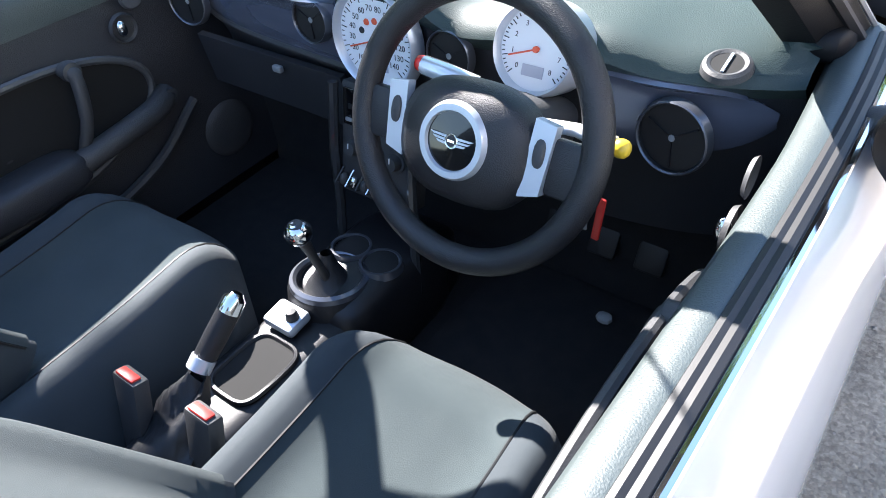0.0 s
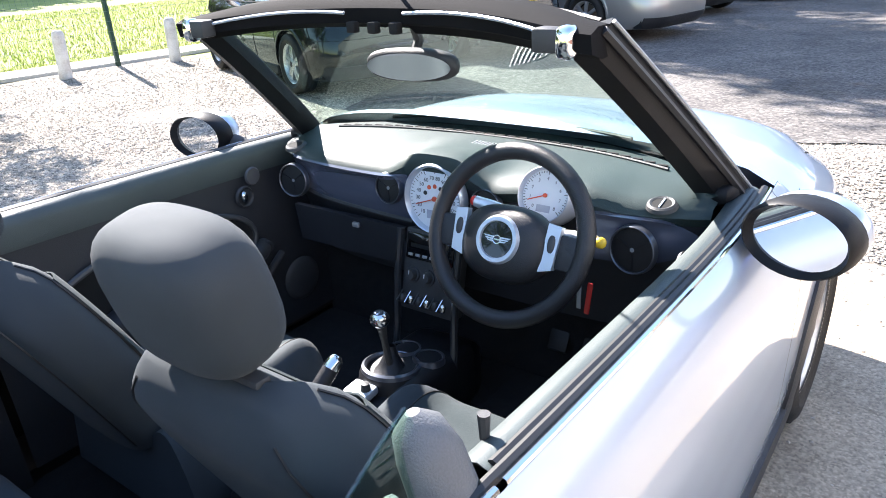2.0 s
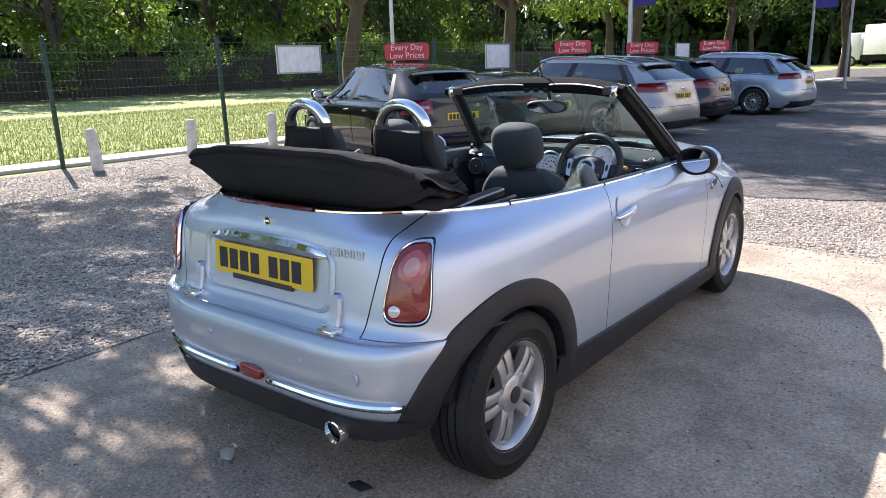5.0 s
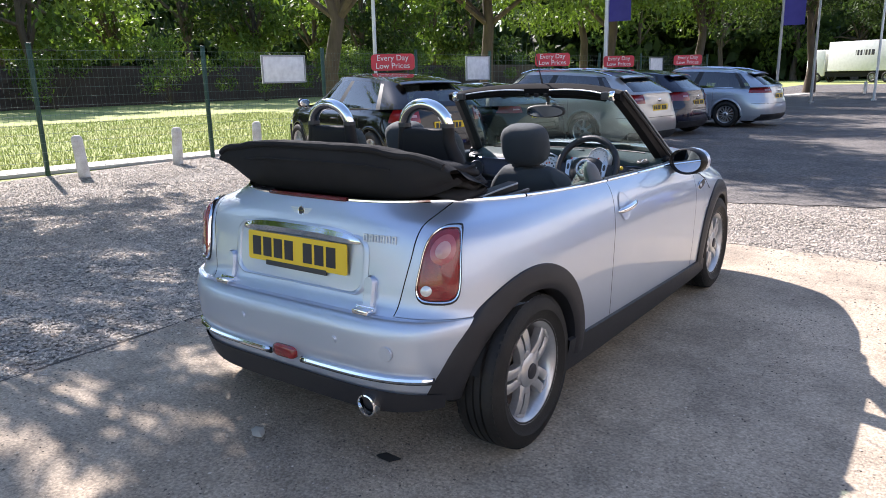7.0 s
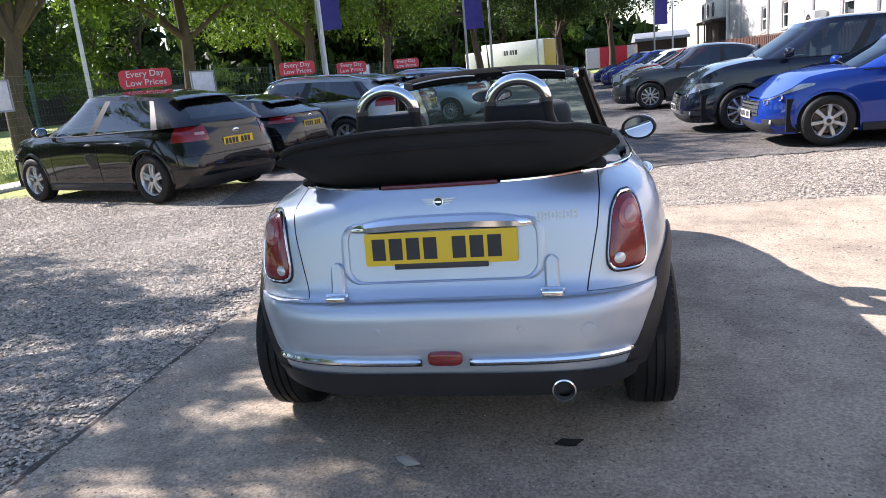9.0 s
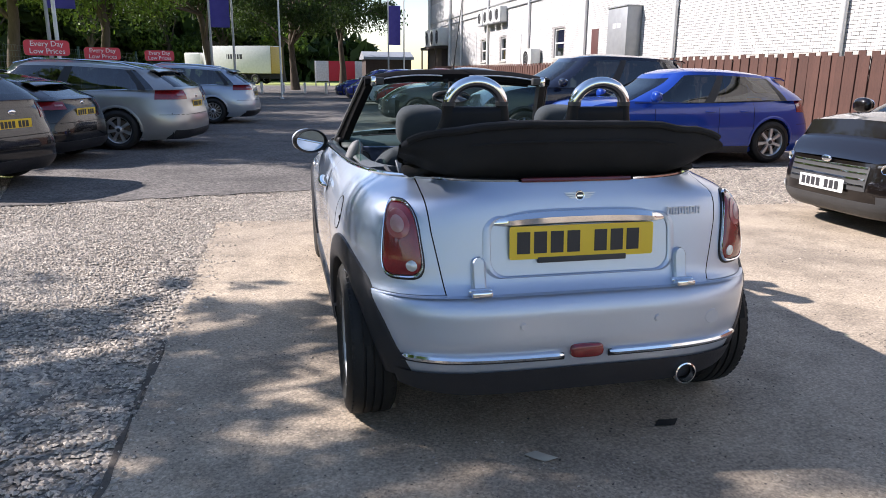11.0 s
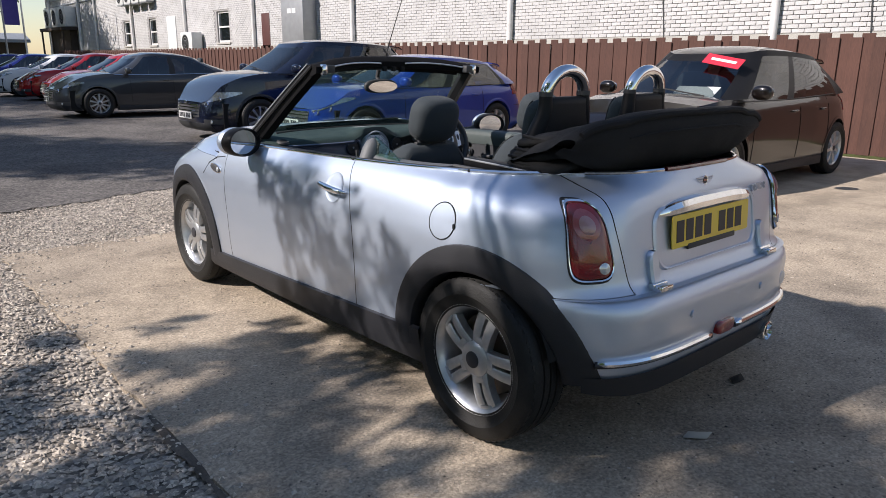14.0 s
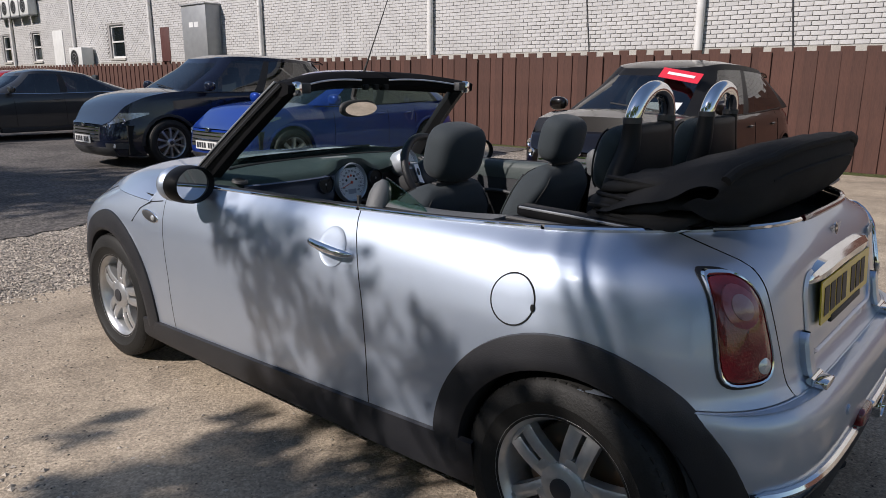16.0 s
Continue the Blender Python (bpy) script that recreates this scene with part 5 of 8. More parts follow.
    mk("grille_slats", join(*slats), CHROME, g, "thin chrome grille bars")
    lo = slab(S.patch(("f", w * 0.7), ("f", 0.0), 0.19, 0.31, 10, 4, 0.005, raw=True), 0.02)
    mk("lower_intake", join(lo, mirror(lo)), BLACKPL, car)
    ra = slab(S.patch(("x", 0.0), ("x", w * 0.85), 0.18, 0.33, 12, 4, 0.008, raw=True), 0.02)
    mk("rear_apron", join(ra, mirror(ra)), CLAD, car)
    rs = slab(S.patch(("x", 0.0), ("x", w * 0.93), 0.585, 0.592, 12, 2, 0.002, raw=True), 0.004)
    mk("bumper_seam", join(rs, mirror(rs)), DARK, car)
    if plate_front:
        plate_bars(car, Matrix.Translation((0, ym + 0.024, 0.42)) @ pose(0, 0, 0, 90, 0, 180), material=PLATEW)
    if plate_rear:
        zt = 0.76 if kind != "hatch" else 0.72
        plate_bars(car, Matrix.Translation((0, S.tail(0, zt) - 0.006, zt)) @ pose(0, 0, 0, 90, 0, 0), material=PLATEY)
        bd = mk("badge", xf(superell(0, 0, 0, 0.06, 0.008, 0.03, 1, 1, 8, 14), pose(0, S.tail(0, zt + 0.13) - 0.002, zt + 0.13)), CHROME, car)
    mk("badge", xf(superell(0, 0, 0, 0.06, 0.01, 0.03, 1, 1, 8, 14), pose(0, ym - 0.0, 0.63)), CHROME, car)
    # wipers and seats seen through the glass
    mk("wiper", tube([(-0.5, ysb - 0.02, zb + 0.05), (0.15, ysb - 0.1, zb + 0.12)], 0.008, 5), SEAL, car)
    for sx in (-0.36, 0.36):
        for sy in (0.05, -0.85):
            st = mk("seat", join(superell(sx, sy - 0.12, zb - 0.05, 0.23, 0.08, 0.33, 0.5, 0.5, 8, 14), superell(sx, sy - 0.16, zb + 0.30, 0.13, 0.05, 0.09, 0.6, 0.6, 8, 12)), CLOTH, car)
    return car


CARGLASS = glass_mat("parked_car_glass", (0.24, 0.29, 0.29), 0.0, 1.5, 0.07)
LAMPBOX = mat("lamp_housing", (0.40, 0.42, 0.45), 0.14, 0.7, (0.18, 0.19, 0.21), 14.0, coat=1.0)


def paint(name, c, metal=0.4, rough=0.28):
    return mat(name, c, rough, metal, tuple(x * 0.85 for x in c), 2.0, coat=1.0, bump=0.01, bscale=600, spec=0.15)


P_BLACK = paint("black_paint", (0.004, 0.004, 0.005), 0.0, 0.2)
P_SILV = paint("grey_silver_paint", (0.36, 0.36, 0.35), 0.6)
P_SILB = paint("pale_blue_silver_paint", (0.40, 0.45, 0.52), 0.6)
P_BLUE = paint("bright_blue_paint", (0.010, 0.045, 0.30), 0.2)
P_NAVY = paint("dark_navy_paint", (0.009, 0.012, 0.026), 0.05, 0.2)
P_GREY = paint("dark_grey_paint", (0.045, 0.047, 0.051), 0.25)
P_RED = paint("red_paint", (0.36, 0.012, 0.014), 0.2)
P_BROWN = paint("black_brown_paint", (0.006, 0.004, 0.0035), 0.0)
P_WHITE = paint("white_paint", (0.7, 0.7, 0.7), 0.0)
P_DBLUE = paint("deep_blue_paint", (0.014, 0.02, 0.17), 0.35)


def row_car(x, y, yaw=90, **k):
    """yaw 90: nose towards -x."""
    return parked_car(pose(x, y, 0, 0, 0, yaw), **k)


# cars nosed up to the mesh fence
row_car(-5.95, 6.95, 70, name="parked_hatchback", label="glossy black five-door hatchback parked on gravel", paint=P_BLACK, L=4.36, W=1.82, H=1.48, rims="five", fo=0.9, cowl=0.16)
row_car(-5.75, 9.35, 76, name="parked_roadster", label="black small car parked low between others", paint=P_BLACK, L=4.0, W=1.72, H=1.28, wb=2.4, zb=0.86, kind="hatch", tyre=0.30)
row_car(-4.85, 11.4, 80, name="parked_estate", label="silver grey estate car with chrome window line", paint=P_SILV, L=4.87, W=1.85, H=1.5, wb=2.85, zb=0.97, kind="estate", rims="twin", tyre=0.335, rails=True)
row_car(-4.75, 14.5, 84, name="parked_hatchback", label="dark hatchback parked between two estates", paint=P_NAVY, L=4.1, W=1.75, H=1.47, kind="hatch")
row_car(-3.9, 17.6, 84, name="parked_estate", label="pale blue silver estate car with roof rails", paint=P_SILB, L=4.56, W=1.82, H=1.5, wb=2.65, zb=0.95, kind="estate", rims="multi", rails=True)
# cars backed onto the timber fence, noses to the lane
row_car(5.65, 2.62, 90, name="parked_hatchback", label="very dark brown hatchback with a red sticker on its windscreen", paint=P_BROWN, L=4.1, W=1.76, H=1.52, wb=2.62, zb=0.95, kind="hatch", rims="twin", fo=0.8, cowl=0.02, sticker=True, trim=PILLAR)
row_car(5.05, 7.85, 90, name="parked_hatchback", label="bright blue five-door hatchback with dark glass", paint=P_BLUE, L=4.33, W=1.77, H=1.43, wb=2.69, zb=0.92, kind="hatch", rims="twin", fo=0.78)
row_car(4.5, 10.2, 90, name="parked_suv", label="dark navy compact sport utility car", paint=P_NAVY, L=4.52, W=1.84, H=1.69, wb=2.69, zb=1.08, kind="suv", rims="ten", tyre=0.345, fo=0.9)
row_car(4.0, 16.5, 88, name="parked_saloon", label="dark grey five-door saloon car", paint=P_GREY, L=4.87, W=1.85, H=1.48, wb=2.85, zb=0.96, kind="sedan", rims="ten", tyre=0.33)
row_car(4.5, 21.2, 88, name="parked_hatchback", label="red hatchback parked in the row", paint=P_RED, L=4.0, W=1.72, H=1.48, kind="hatch", wb=2.5)
row_car(4.4, 24.4, 88, name="parked_hatchback", label="red small hatchback parked in the row", paint=P_RED, L=3.97, W=1.7, H=1.49, kind="hatch", wb=2.49)
row_car(4.2, 27.6, 88, name="parked_hatchback", label="white hatchback parked in the row", paint=P_WHITE, L=4.0, W=1.72, H=1.47, kind="hatch", wb=2.5)
row_car(4.0, 31.2, 88, name="parked_hatchback", label="deep blue hatchback parked in the row", paint=P_DBLUE, L=4.2, W=1.76, H=1.48, kind="hatch")
row_car(3.8, 35.0, 88, name="parked_hatchback", label="deep blue hatchback at the end of the row", paint=P_DBLUE, L=4.2, W=1.76, H=1.48, kind="hatch")


# red sale signs standing on the roofs
def roof_sign(x, y, z, yaw, w=0.72, h=0.265):
    s = thing("roof_sign", "red roof sign with white lettering standing on a car", "sign", pose(x, y, z, 0, 0, yaw), group="red roof signs")
    mk("panel", xf(prism(rrect(w, h, 0.06, 4), 0.05), pose(0, 0.025, 0.06 + h / 2, 90, 0, 0)), SIGNRED, s)
    mk("foot", join(tube([(-0.25, 0, 0.0), (-0.25, 0, 0.12)], 0.015, 8), tube([(0.25, 0, 0), (0.25, 0, 0.12)], 0.015, 8), box(-0.32, 0.32, -0.08, 0.08, -0.02, 0.012, 0.005)), BLACKPL, s)
    for i, (txt, dz) in enumerate((("Every Day", 0.066), ("Low Prices", -0.060))):
        text_mesh("lettering", txt, 0.128, pose(0, -0.031, 0.06 + h / 2 + dz, 90, 0, 0), SIGNWHITE, s, 0.002, 1.0)
    return s


roof_sign(-5.72, 7.15, 1.455, 33)
roof_sign(-5.05, 11.6, 1.5, 22)
roof_sign(-4.8, 14.6, 1.47, 20)
roof_sign(-4.1, 17.7, 1.5, 14)


def pole(x, y, h, r, material, label, name="flag_pole"):
    p = thing(name, label, "pole", pose(x, y, -0.05))
    mk("shaft", tube([(0, 0, 0), (0, 0, h)], [r, r * 0.7], 10), material, p)
    mk("base", lathe([(0.0, 0.12), (r * 1.8, 0.12), (r * 2, 0.0)], 12), material, p)
    return p


def banner(p, w, h, z):
    rows = [[(x * w, 0.05 * math.sin(3 * x + zz), z + h * zz) for x in np.linspace(0.0, 1, 6)] for zz in np.linspace(0, 1, 8)]
    mk("banner", slab([[Vector(q) for q in r] for r in rows], 0.004), BANNER, p, "dark blue hanging banner")


pole(-9.6, 11.2, 7, 0.05, WHITEMET, "slim white flag pole by the fence")
for x, y, b in ((-7.2, 19.5, 1), (-6.6, 18.0, 0), (-3.6, 27.0, 1), (-1.0, 34.0, 0), (5.5, 42, 1), (6.8, 44, 0)):
    p = pole(x, y, 7.5, 0.055, WHITEMET if not b else GREYMET, "slim pale flag pole with a banner" if b else "slim white flag pole")
    if b:
        banner(p, 0.75, 2.3, 3.0)
# street lamp and signal
p = pole(-3.0, 31.0, 5.2, 0.06, GREYMET, "grey lamp post with a short arm", "street_lamp")
mk("arm", tube([(0, 0, 5.2), (-0.9, 0, 5.15)], 0.03, 6), GREYMET, p)
mk("lamp_head", box(-1.25, -0.85, -0.09, 0.09, 5.08, 5.2, 0.02), GREYMET, p)
# far lorry and van on the road beyond
def lorry(x, y, yaw):
    t = thing("lorry", "white box lorry with a yellow cab rear on the far road", "lorry", pose(x, y, 0, 0, 0, yaw))
    mk("box_body", box(-1.25, 1.25, -6.5, 1.5, 1.1, 3.9, 0.05), WHITEMET, t, "white ribbed box body")
    mk("rear_panel", box(-1.2, 1.2, -6.6, -6.52, 1.1, 3.85, 0.02), mat("faded_yellow", (0.42, 0.27, 0.05), 0.5), t, "yellow tail panel")
    mk("cab", box(-1.2, 1.2, 1.9, 3.9, 0.6, 3.2, 0.15, 3), WHITEMET, t)
    mk("windscreen", box(-1.05, 1.05, 3.86, 3.93, 1.9, 2.9, 0.05), DGLASS, t)
    mk("chassis", box(-1.0, 1.0, -6.3, 3.4, 0.55, 1.05), DARK, t)
    bars = [box(1.252, 1.262, a, b, 2.55, 3.05) for a, b in ((-3.2, -2.9), (-2.8, -2.6), (-2.5, -2.3), (-2.2, -2.15), (-2.0, -1.8), (-1.7, -1.5), (-1.4, -1.35))]
    bars += [xf(b, Matrix.Diagonal((-1, 1, 1, 1))) for b in bars]
    mk("lettering_bars", join(*bars), INK, t, "dark bars of lettering")
    for s in (-1, 1):
        for yy in (2.7, -3.2, -4.6):
            wheel(t, pose(s * 1.1, yy, 0.5, 0, 0, 0 if s > 0 else 180), 0.5, 0.28, 0.3, "ten")
    return t


lorry(-7.2, 80.0, 62)
for i, x in enumerate((-2.2, -0.9, 0.4, 1.7, 3.0, 4.3)):
    copy_thing(b0, pose(x, 43.0, 0, 0, 0, 30 * i))


# ---------------------------------------------------------------- the silver convertible: body
mini = thing("convertible_car", "silver two-door convertible car with folded black roof on concrete", "car")
MZ = [0.15, 0.24, 0.34, 0.44, 0.52, 0.565, 0.59, 0.62, 0.70, 0.78, 0.84, 0.89, 0.93, 0.98]
MS = Surf(MZ, [0.79, 0.805, 0.815, 0.82, 0.822, 0.823, 0.823, 0.823, 0.82, 0.806, 0.787, 0.757, 0.715, 0.66],
          [-0.44, -0.475, -0.492, -0.505, -0.505, -0.49, -0.455, -0.432, -0.415, -0.402, -0.392, -0.38, -0.362, -0.33],
          [3.0, 3.06, 3.1, 3.11, 3.10, 3.09, 3.08, 3.07, 3.0, 2.86, 2.7, 2.55, 2.4, 2.3],
          [4.2, 4.6, 5.0, 5.2, 5.3, 5.5, 5.7, 5.8, 6.0, 6.0, 5.9, 5.4, 3.9, 3.2],
          [5.0, 5.5, 6.0, 6.5, 6.5, 6.5, 6.5, 6.5, 6.0, 5.0, 4.4, 4.0, 4.0, 4.0], 1.0)
RW, FW, AZ = 0.0, 2.467, 0.298
belt = curve([-0.45, -0.25, 0.06, 0.8, 1.5, 1.95, 2.2, 2.6, 2.9, 3.1], [0.957, 0.955, 0.94, 0.913, 0.898, 0.888, 0.872, 0.80, 0.71, 0.62])


def arch_hole(q):
    cy, cz = sum(p[1] for p in q) / 4, sum(p[2] for p in q) / 4
    return min(math.hypot(cy - RW, cz - AZ), math.hypot(cy - FW, cz - AZ)) < 0.372


def sill_top(y):
    return 0.335 - 0.042 * (y - 0.4)


def both(name, vf, material, label="", angle=38, parent=None):
    a = mk(name, vf, material, parent or mini, label, angle)
    b = mk(name, mirror(vf), material, parent or mini, label, angle)
    return a, b


SEAM = curve([0.28, 0.45, 0.63, 0.80, 0.95], [0.692, 0.690, 0.70, 0.742, 0.812])


def door_rear(z):
    return ("y", SEAM(z))


def door_front(z):
    return ("y", float(np.interp(z, [0.2, 0.5, 0.8, 0.9], [1.90, 1.905, 1.93, 1.945])))


def seam(fn, d):
    return lambda z: (fn(z)[0], fn(z)[1] + d)


def boot_edge(z):
    return ("x", float(np.interp(z, [0.56, 0.62, 0.80, 0.90, 0.955], [0.486, 0.496, 0.533, 0.545, 0.548])))


G = 0.0022


def quarter_low(y):
    if y > 0.37:
        return sill_top(y)
    return max(0.592 if y < 0.1 else 0.34, AZ + math.sqrt(max(0.0, 0.376 ** 2 - y * y)))


def wing_low(y):
    d = y - FW
    if abs(d) < 0.375:
        return max(0.33, AZ + math.sqrt(0.376 ** 2 - d * d))
    return sill_top(y) if d < 0 else 0.33


both("quarter_panel", MS.patch(seam(boot_edge, G), seam(door_rear, -G), quarter_low, belt, 84, 34, skip=arch_hole), SILVER, "silver rear quarter panel")
doors = both("door", MS.patch(seam(door_rear, G), seam(door_front, -G), sill_top, belt, 50, 30), SILVER, "silver door, closed")
both("front_wing", MS.patch(seam(door_front, G), ("f", 0.0), wing_low, lambda y: min(belt(y), 0.80 - 0.25 * max(0, y - 2.75)) if y > 2.06 else belt(y), 70, 28, skip=arch_hole), SILVER, "silver front wing")
# black backing seen in the gaps
bk = MS.patch(("x", 0.0), ("f", 0.0), 0.30, lambda y: min(belt(y), 0.84) - 0.01, 120, 14, -0.012, skip=lambda q: arch_hole(q))
mk("body_inner", join(bk, mirror(bk)), DARK, mini)
# boot lid
bl = MS.patch(("x", 0.0), seam(boot_edge, -G), 0.585, belt, 34, 26)
boot = mk("boot_lid", join(bl, mirror(bl)), SILVER, mini, "silver drop-down boot lid")
# bonnet
rows = []
for y in np.linspace(1.98, 3.085, 26):
    z0 = min(belt(y), 0.80 - 0.25 * max(0, y - 2.75)) if y > 2.06 else belt(y)
    xe = MS.side(y, z0)
    crown = float(np.interp(y, [1.98, 2.3, 2.7, 3.0, 3.085], [0.075, 0.115, 0.11, 0.05, 0.004]))
    rows.append([(xe * k / 12, y, z0 + crown * (1 - abs(k / 12) ** 3.2) ** 0.62 + 0.002) for k in range(-12, 13)])
mk("bonnet", grid(rows), SILVER, mini, "silver clamshell bonnet")
# rear bumper and aprons
bmp = MS.patch(("x", 0.0), ("y", -0.10), 0.315, 0.588, 56, 22, 0.004, skip=arch_hole)
bumper = mk("rear_bumper", join(bmp, mirror(bmp)), SILVER, mini, "silver rear bumper with parking sensors")
ap = MS.patch(("x", 0.0), ("y", -0.20), lambda y: 0.235 + 0.07 * min(1, max(0, (y + 0.46) / 0.22)), 0.325, 56, 8, 0.012, skip=arch_hole)
mk("rear_apron", join(ap, mirror(ap)), CLAD, mini, "dark plastic lower apron")
led = []
for j, d in enumerate((0.0, 0.012, 0.05)):
    row = []
    for x in np.linspace(-0.80, 0.80, 61):
        y = MS.tail(x, 0.57)
        row.append((x * (1 - 0.02 * (j == 2)), y + (0.0 if j == 0 else d), 0.5885 + 0.001 * j))
    led.append(row)
mk("bumper_ledge", grid(led), SILVER, bumper)
for xs in ((-0.64, -0.085), (0.085, 0.64)):
    pts = []
    for x in np.linspace(xs[0], xs[1], 26):
        z = 0.372 + 0.030 * (abs(x) / 0.685) ** 2.0 * 0.3
        pts.append((x, MS.tail(x, z) - 0.012, z))
    e = [0.004] + [0.0125] * 24 + [0.004]
    mk("bumper_strip", tube(pts, e, 8), CHROME, bumper, "slim chrome bumper strip")
    mk("strip_base", tube([(p[0], p[1] + 0.006, p[2] - 0.006) for p in pts], 0.013, 8), CLAD, bumper)
mk("fog_lamp", xf(superell(0, 0, 0, 0.062, 0.022, 0.026, 0.5, 0.5, 10, 20), pose(0.0, MS.tail(0, 0.385) - 0.004, 0.385)), REDLENS, bumper, "oblong red rear fog lamp")
for x, z in ((-0.71, 0.475), (-0.235, 0.485), (0.265, 0.485), (0.715, 0.475)):
    y = MS.tail(x, z)
    dx = MS.tail(abs(x) + 0.02, z) - MS.tail(abs(x) - 0.02, z)
    yaw = math.degrees(math.atan2(dx, 0.04)) * (1 if x > 0 else -1)
    mk("parking_sensor", xf(lathe([(0.0, 0.004), (0.010, 0.004), (0.011, 0.002), (0.014, 0.002), (0.0145, -0.004)], 20, pose(0, 0, 0, 90, 0, 0)), pose(x, y - 0.005, z, 0, 0, yaw)), SILVER, bumper, "round flush parking sensor")
mk("tow_cover", lathe([(0.0, 0.003), (0.026, 0.003), (0.028, -0.002)], 28, pose(0.49, MS.tail(0.49, 0.47) - 0.005, 0.47, 90, 0, 4)), SILVER, bumper, "round tow-eye cover")
# exhaust
exh = mk("exhaust_tip", xf(lathe([(0.030, 0.02), (0.036, 0.0), (0.041, 0.002), (0.043, 0.012), (0.041, 0.16), (0.036, 0.16)], 28), pose(0.40, -0.505, 0.258, -90, 0, 0)), CHROME, mini, "round chrome exhaust tip")
mk("exhaust_bore", xf(lathe([(0.0, 0.05), (0.033, 0.05), (0.033, 0.012)], 24), pose(0.40, -0.505, 0.258, -90, 0, 0)), DARK, exh)
mk("silencer", xf(superell(0, 0, 0, 0.30, 0.13, 0.07, 0.5, 0.5, 10, 18), pose(0.2, -0.22, 0.255)), BRAKE, mini)
for nm, q in (("floor_pan", (-0.60, 0.60, -0.24, 2.9, 0.20, 0.26)), ("engine_bay", (-0.60, 0.60, 2.1, 2.85, 0.27, 0.74)), ("boot_tub", (-0.44, 0.44, -0.30, 0.0, 0.27, 0.90))):
    mk(nm, box(*q, 0.03), DARK, mini)


# wheel arches, sills and wheels
def arch_ring(cy, a0, a1):
    rows = []
    for k in range(41):
        a = radians(a0 + (a1 - a0) * k / 40)
        row = []
        for rr, d in ((0.322, -0.07), (0.322, -0.02), (0.323, 0.008), (0.334, 0.016), (0.36, 0.017), (0.400, 0.012), (0.415, 0.008), (0.419, -0.006)):
            py, pz = cy + rr * math.cos(a), AZ + rr * math.sin(a)
            row.append((MS.side(py, max(0.2, pz)) + d, py, pz))
        rows.append(row)
    return grid(rows)


both("wheel_arch_trim", arch_ring(RW, -6, 181), CLAD, "dark plastic wheel arch trim")
both("wheel_arch_trim", arch_ring(FW, -26, 192), CLAD, "dark plastic wheel arch trim")
for cy in (RW, FW):
    rows = [[(x, cy + 0.33 * math.cos(radians(a)), AZ + 0.33 * math.sin(radians(a))) for x in (0.45, 0.76)] for a in range(-20, 166 if cy == RW else 201, 5)]
    both("arch_liner", grid(rows), DARK)
rows = []
for y in np.linspace(0.27, 2.19, 30):
    t = sill_top(y)
    rows.append([(MS.side(y, t) - 0.004, y, t + 0.004), (MS.side(y, t) + 0.012, y, t - 0.002), (MS.side(y, 0.24) + 0.014, y, t - 0.07), (MS.side(y, 0.2) + 0.006, y, 0.195 - 0.03 * (y - 0.3) / 1.9), (0.70, y, 0.17)])
both("sill_trim", grid(rows), CLAD, "dark plastic sill")
for y in (RW, FW):
    for s in (-1, 1):
        wheel(mini, pose(s * 0.722, y, 0.299, 17 * s + 31 * y, 0, 0 if s > 0 else 180), 0.300, 0.178, 0.206, "five")

# chrome waist line
def waist(s, y0, y1, n=40):
    pts = []
    for y in np.linspace(y0, y1, n):
        z = belt(y)
        pts.append((s * (MS.side(y, z) - 0.004), y, z + 0.004))
    return pts


tail_pts = [(x, MS.tail(x, 0.957) + 0.004, 0.960) for x in np.linspace(0.50, 0.215, 14)]
for s in (-1, 1):
    mk("waist_chrome", tube(waist(s, 1.94, 0.815), 0.0058, 8), CHROME, mini, "bright chrome waist strip")
    mk("waist_chrome", tube(waist(s, 0.80, 0.165), 0.0062, 8), CHROME, mini, "bright chrome waist strip")
    mk("waist_chrome", tube(waist(s, 0.155, -0.10) + [(s * MS.side(y, belt(y)) - s * 0.004, y, belt(y) + 0.004) for y in np.linspace(-0.11, -0.21, 8)], 0.0075, 6), CHROME, mini)
    mk("waist_chrome", tube([(s * p[0], p[1], p[2]) for p in tail_pts], 0.0065, 6), CHROME, boot, "chrome strip along the boot edge")
    mk("waist_seal", tube([(p[0] - s * 0.012, p[1], p[2] + 0.000) for p in waist(s, 1.94, -0.15)], 0.0085, 8), SEAL, mini, "black rubber waist seal")
    mk("waist_seal", tube([(p[0] - s * 0.023, p[1], p[2] + 0.001) for p in waist(s, 1.90, 0.83)], 0.0075, 8), SEAL, mini, "black rubber inner window seal")
mk("brake_light", tube([(x, MS.tail(x, 0.957) + 0.002, 0.961) for x in np.linspace(-0.205, 0.205, 14)], 0.009, 8), mat("dark_red_lens", (0.12, 0.012, 0.014), 0.2, coat=1.0), boot, "slim dark red high brake light")


# tail lamps
def lamp_outline(k):
    pts = []
    n = 44
    for i in range(n):
        t = 2 * math.pi * i / n
        c, s_ = math.cos(t), math.sin(t)
        e = 4.0
        d = (abs(c) ** e + abs(s_) ** e) ** (-1 / e)
        u, v = c * d, s_ * d
        wide = 0.5 + 0.5 * (1 - (v + 1) / 2 * 0.36)
        pts.append((u * k * wide - (v + 1) * 0.02, v * k))
    return pts


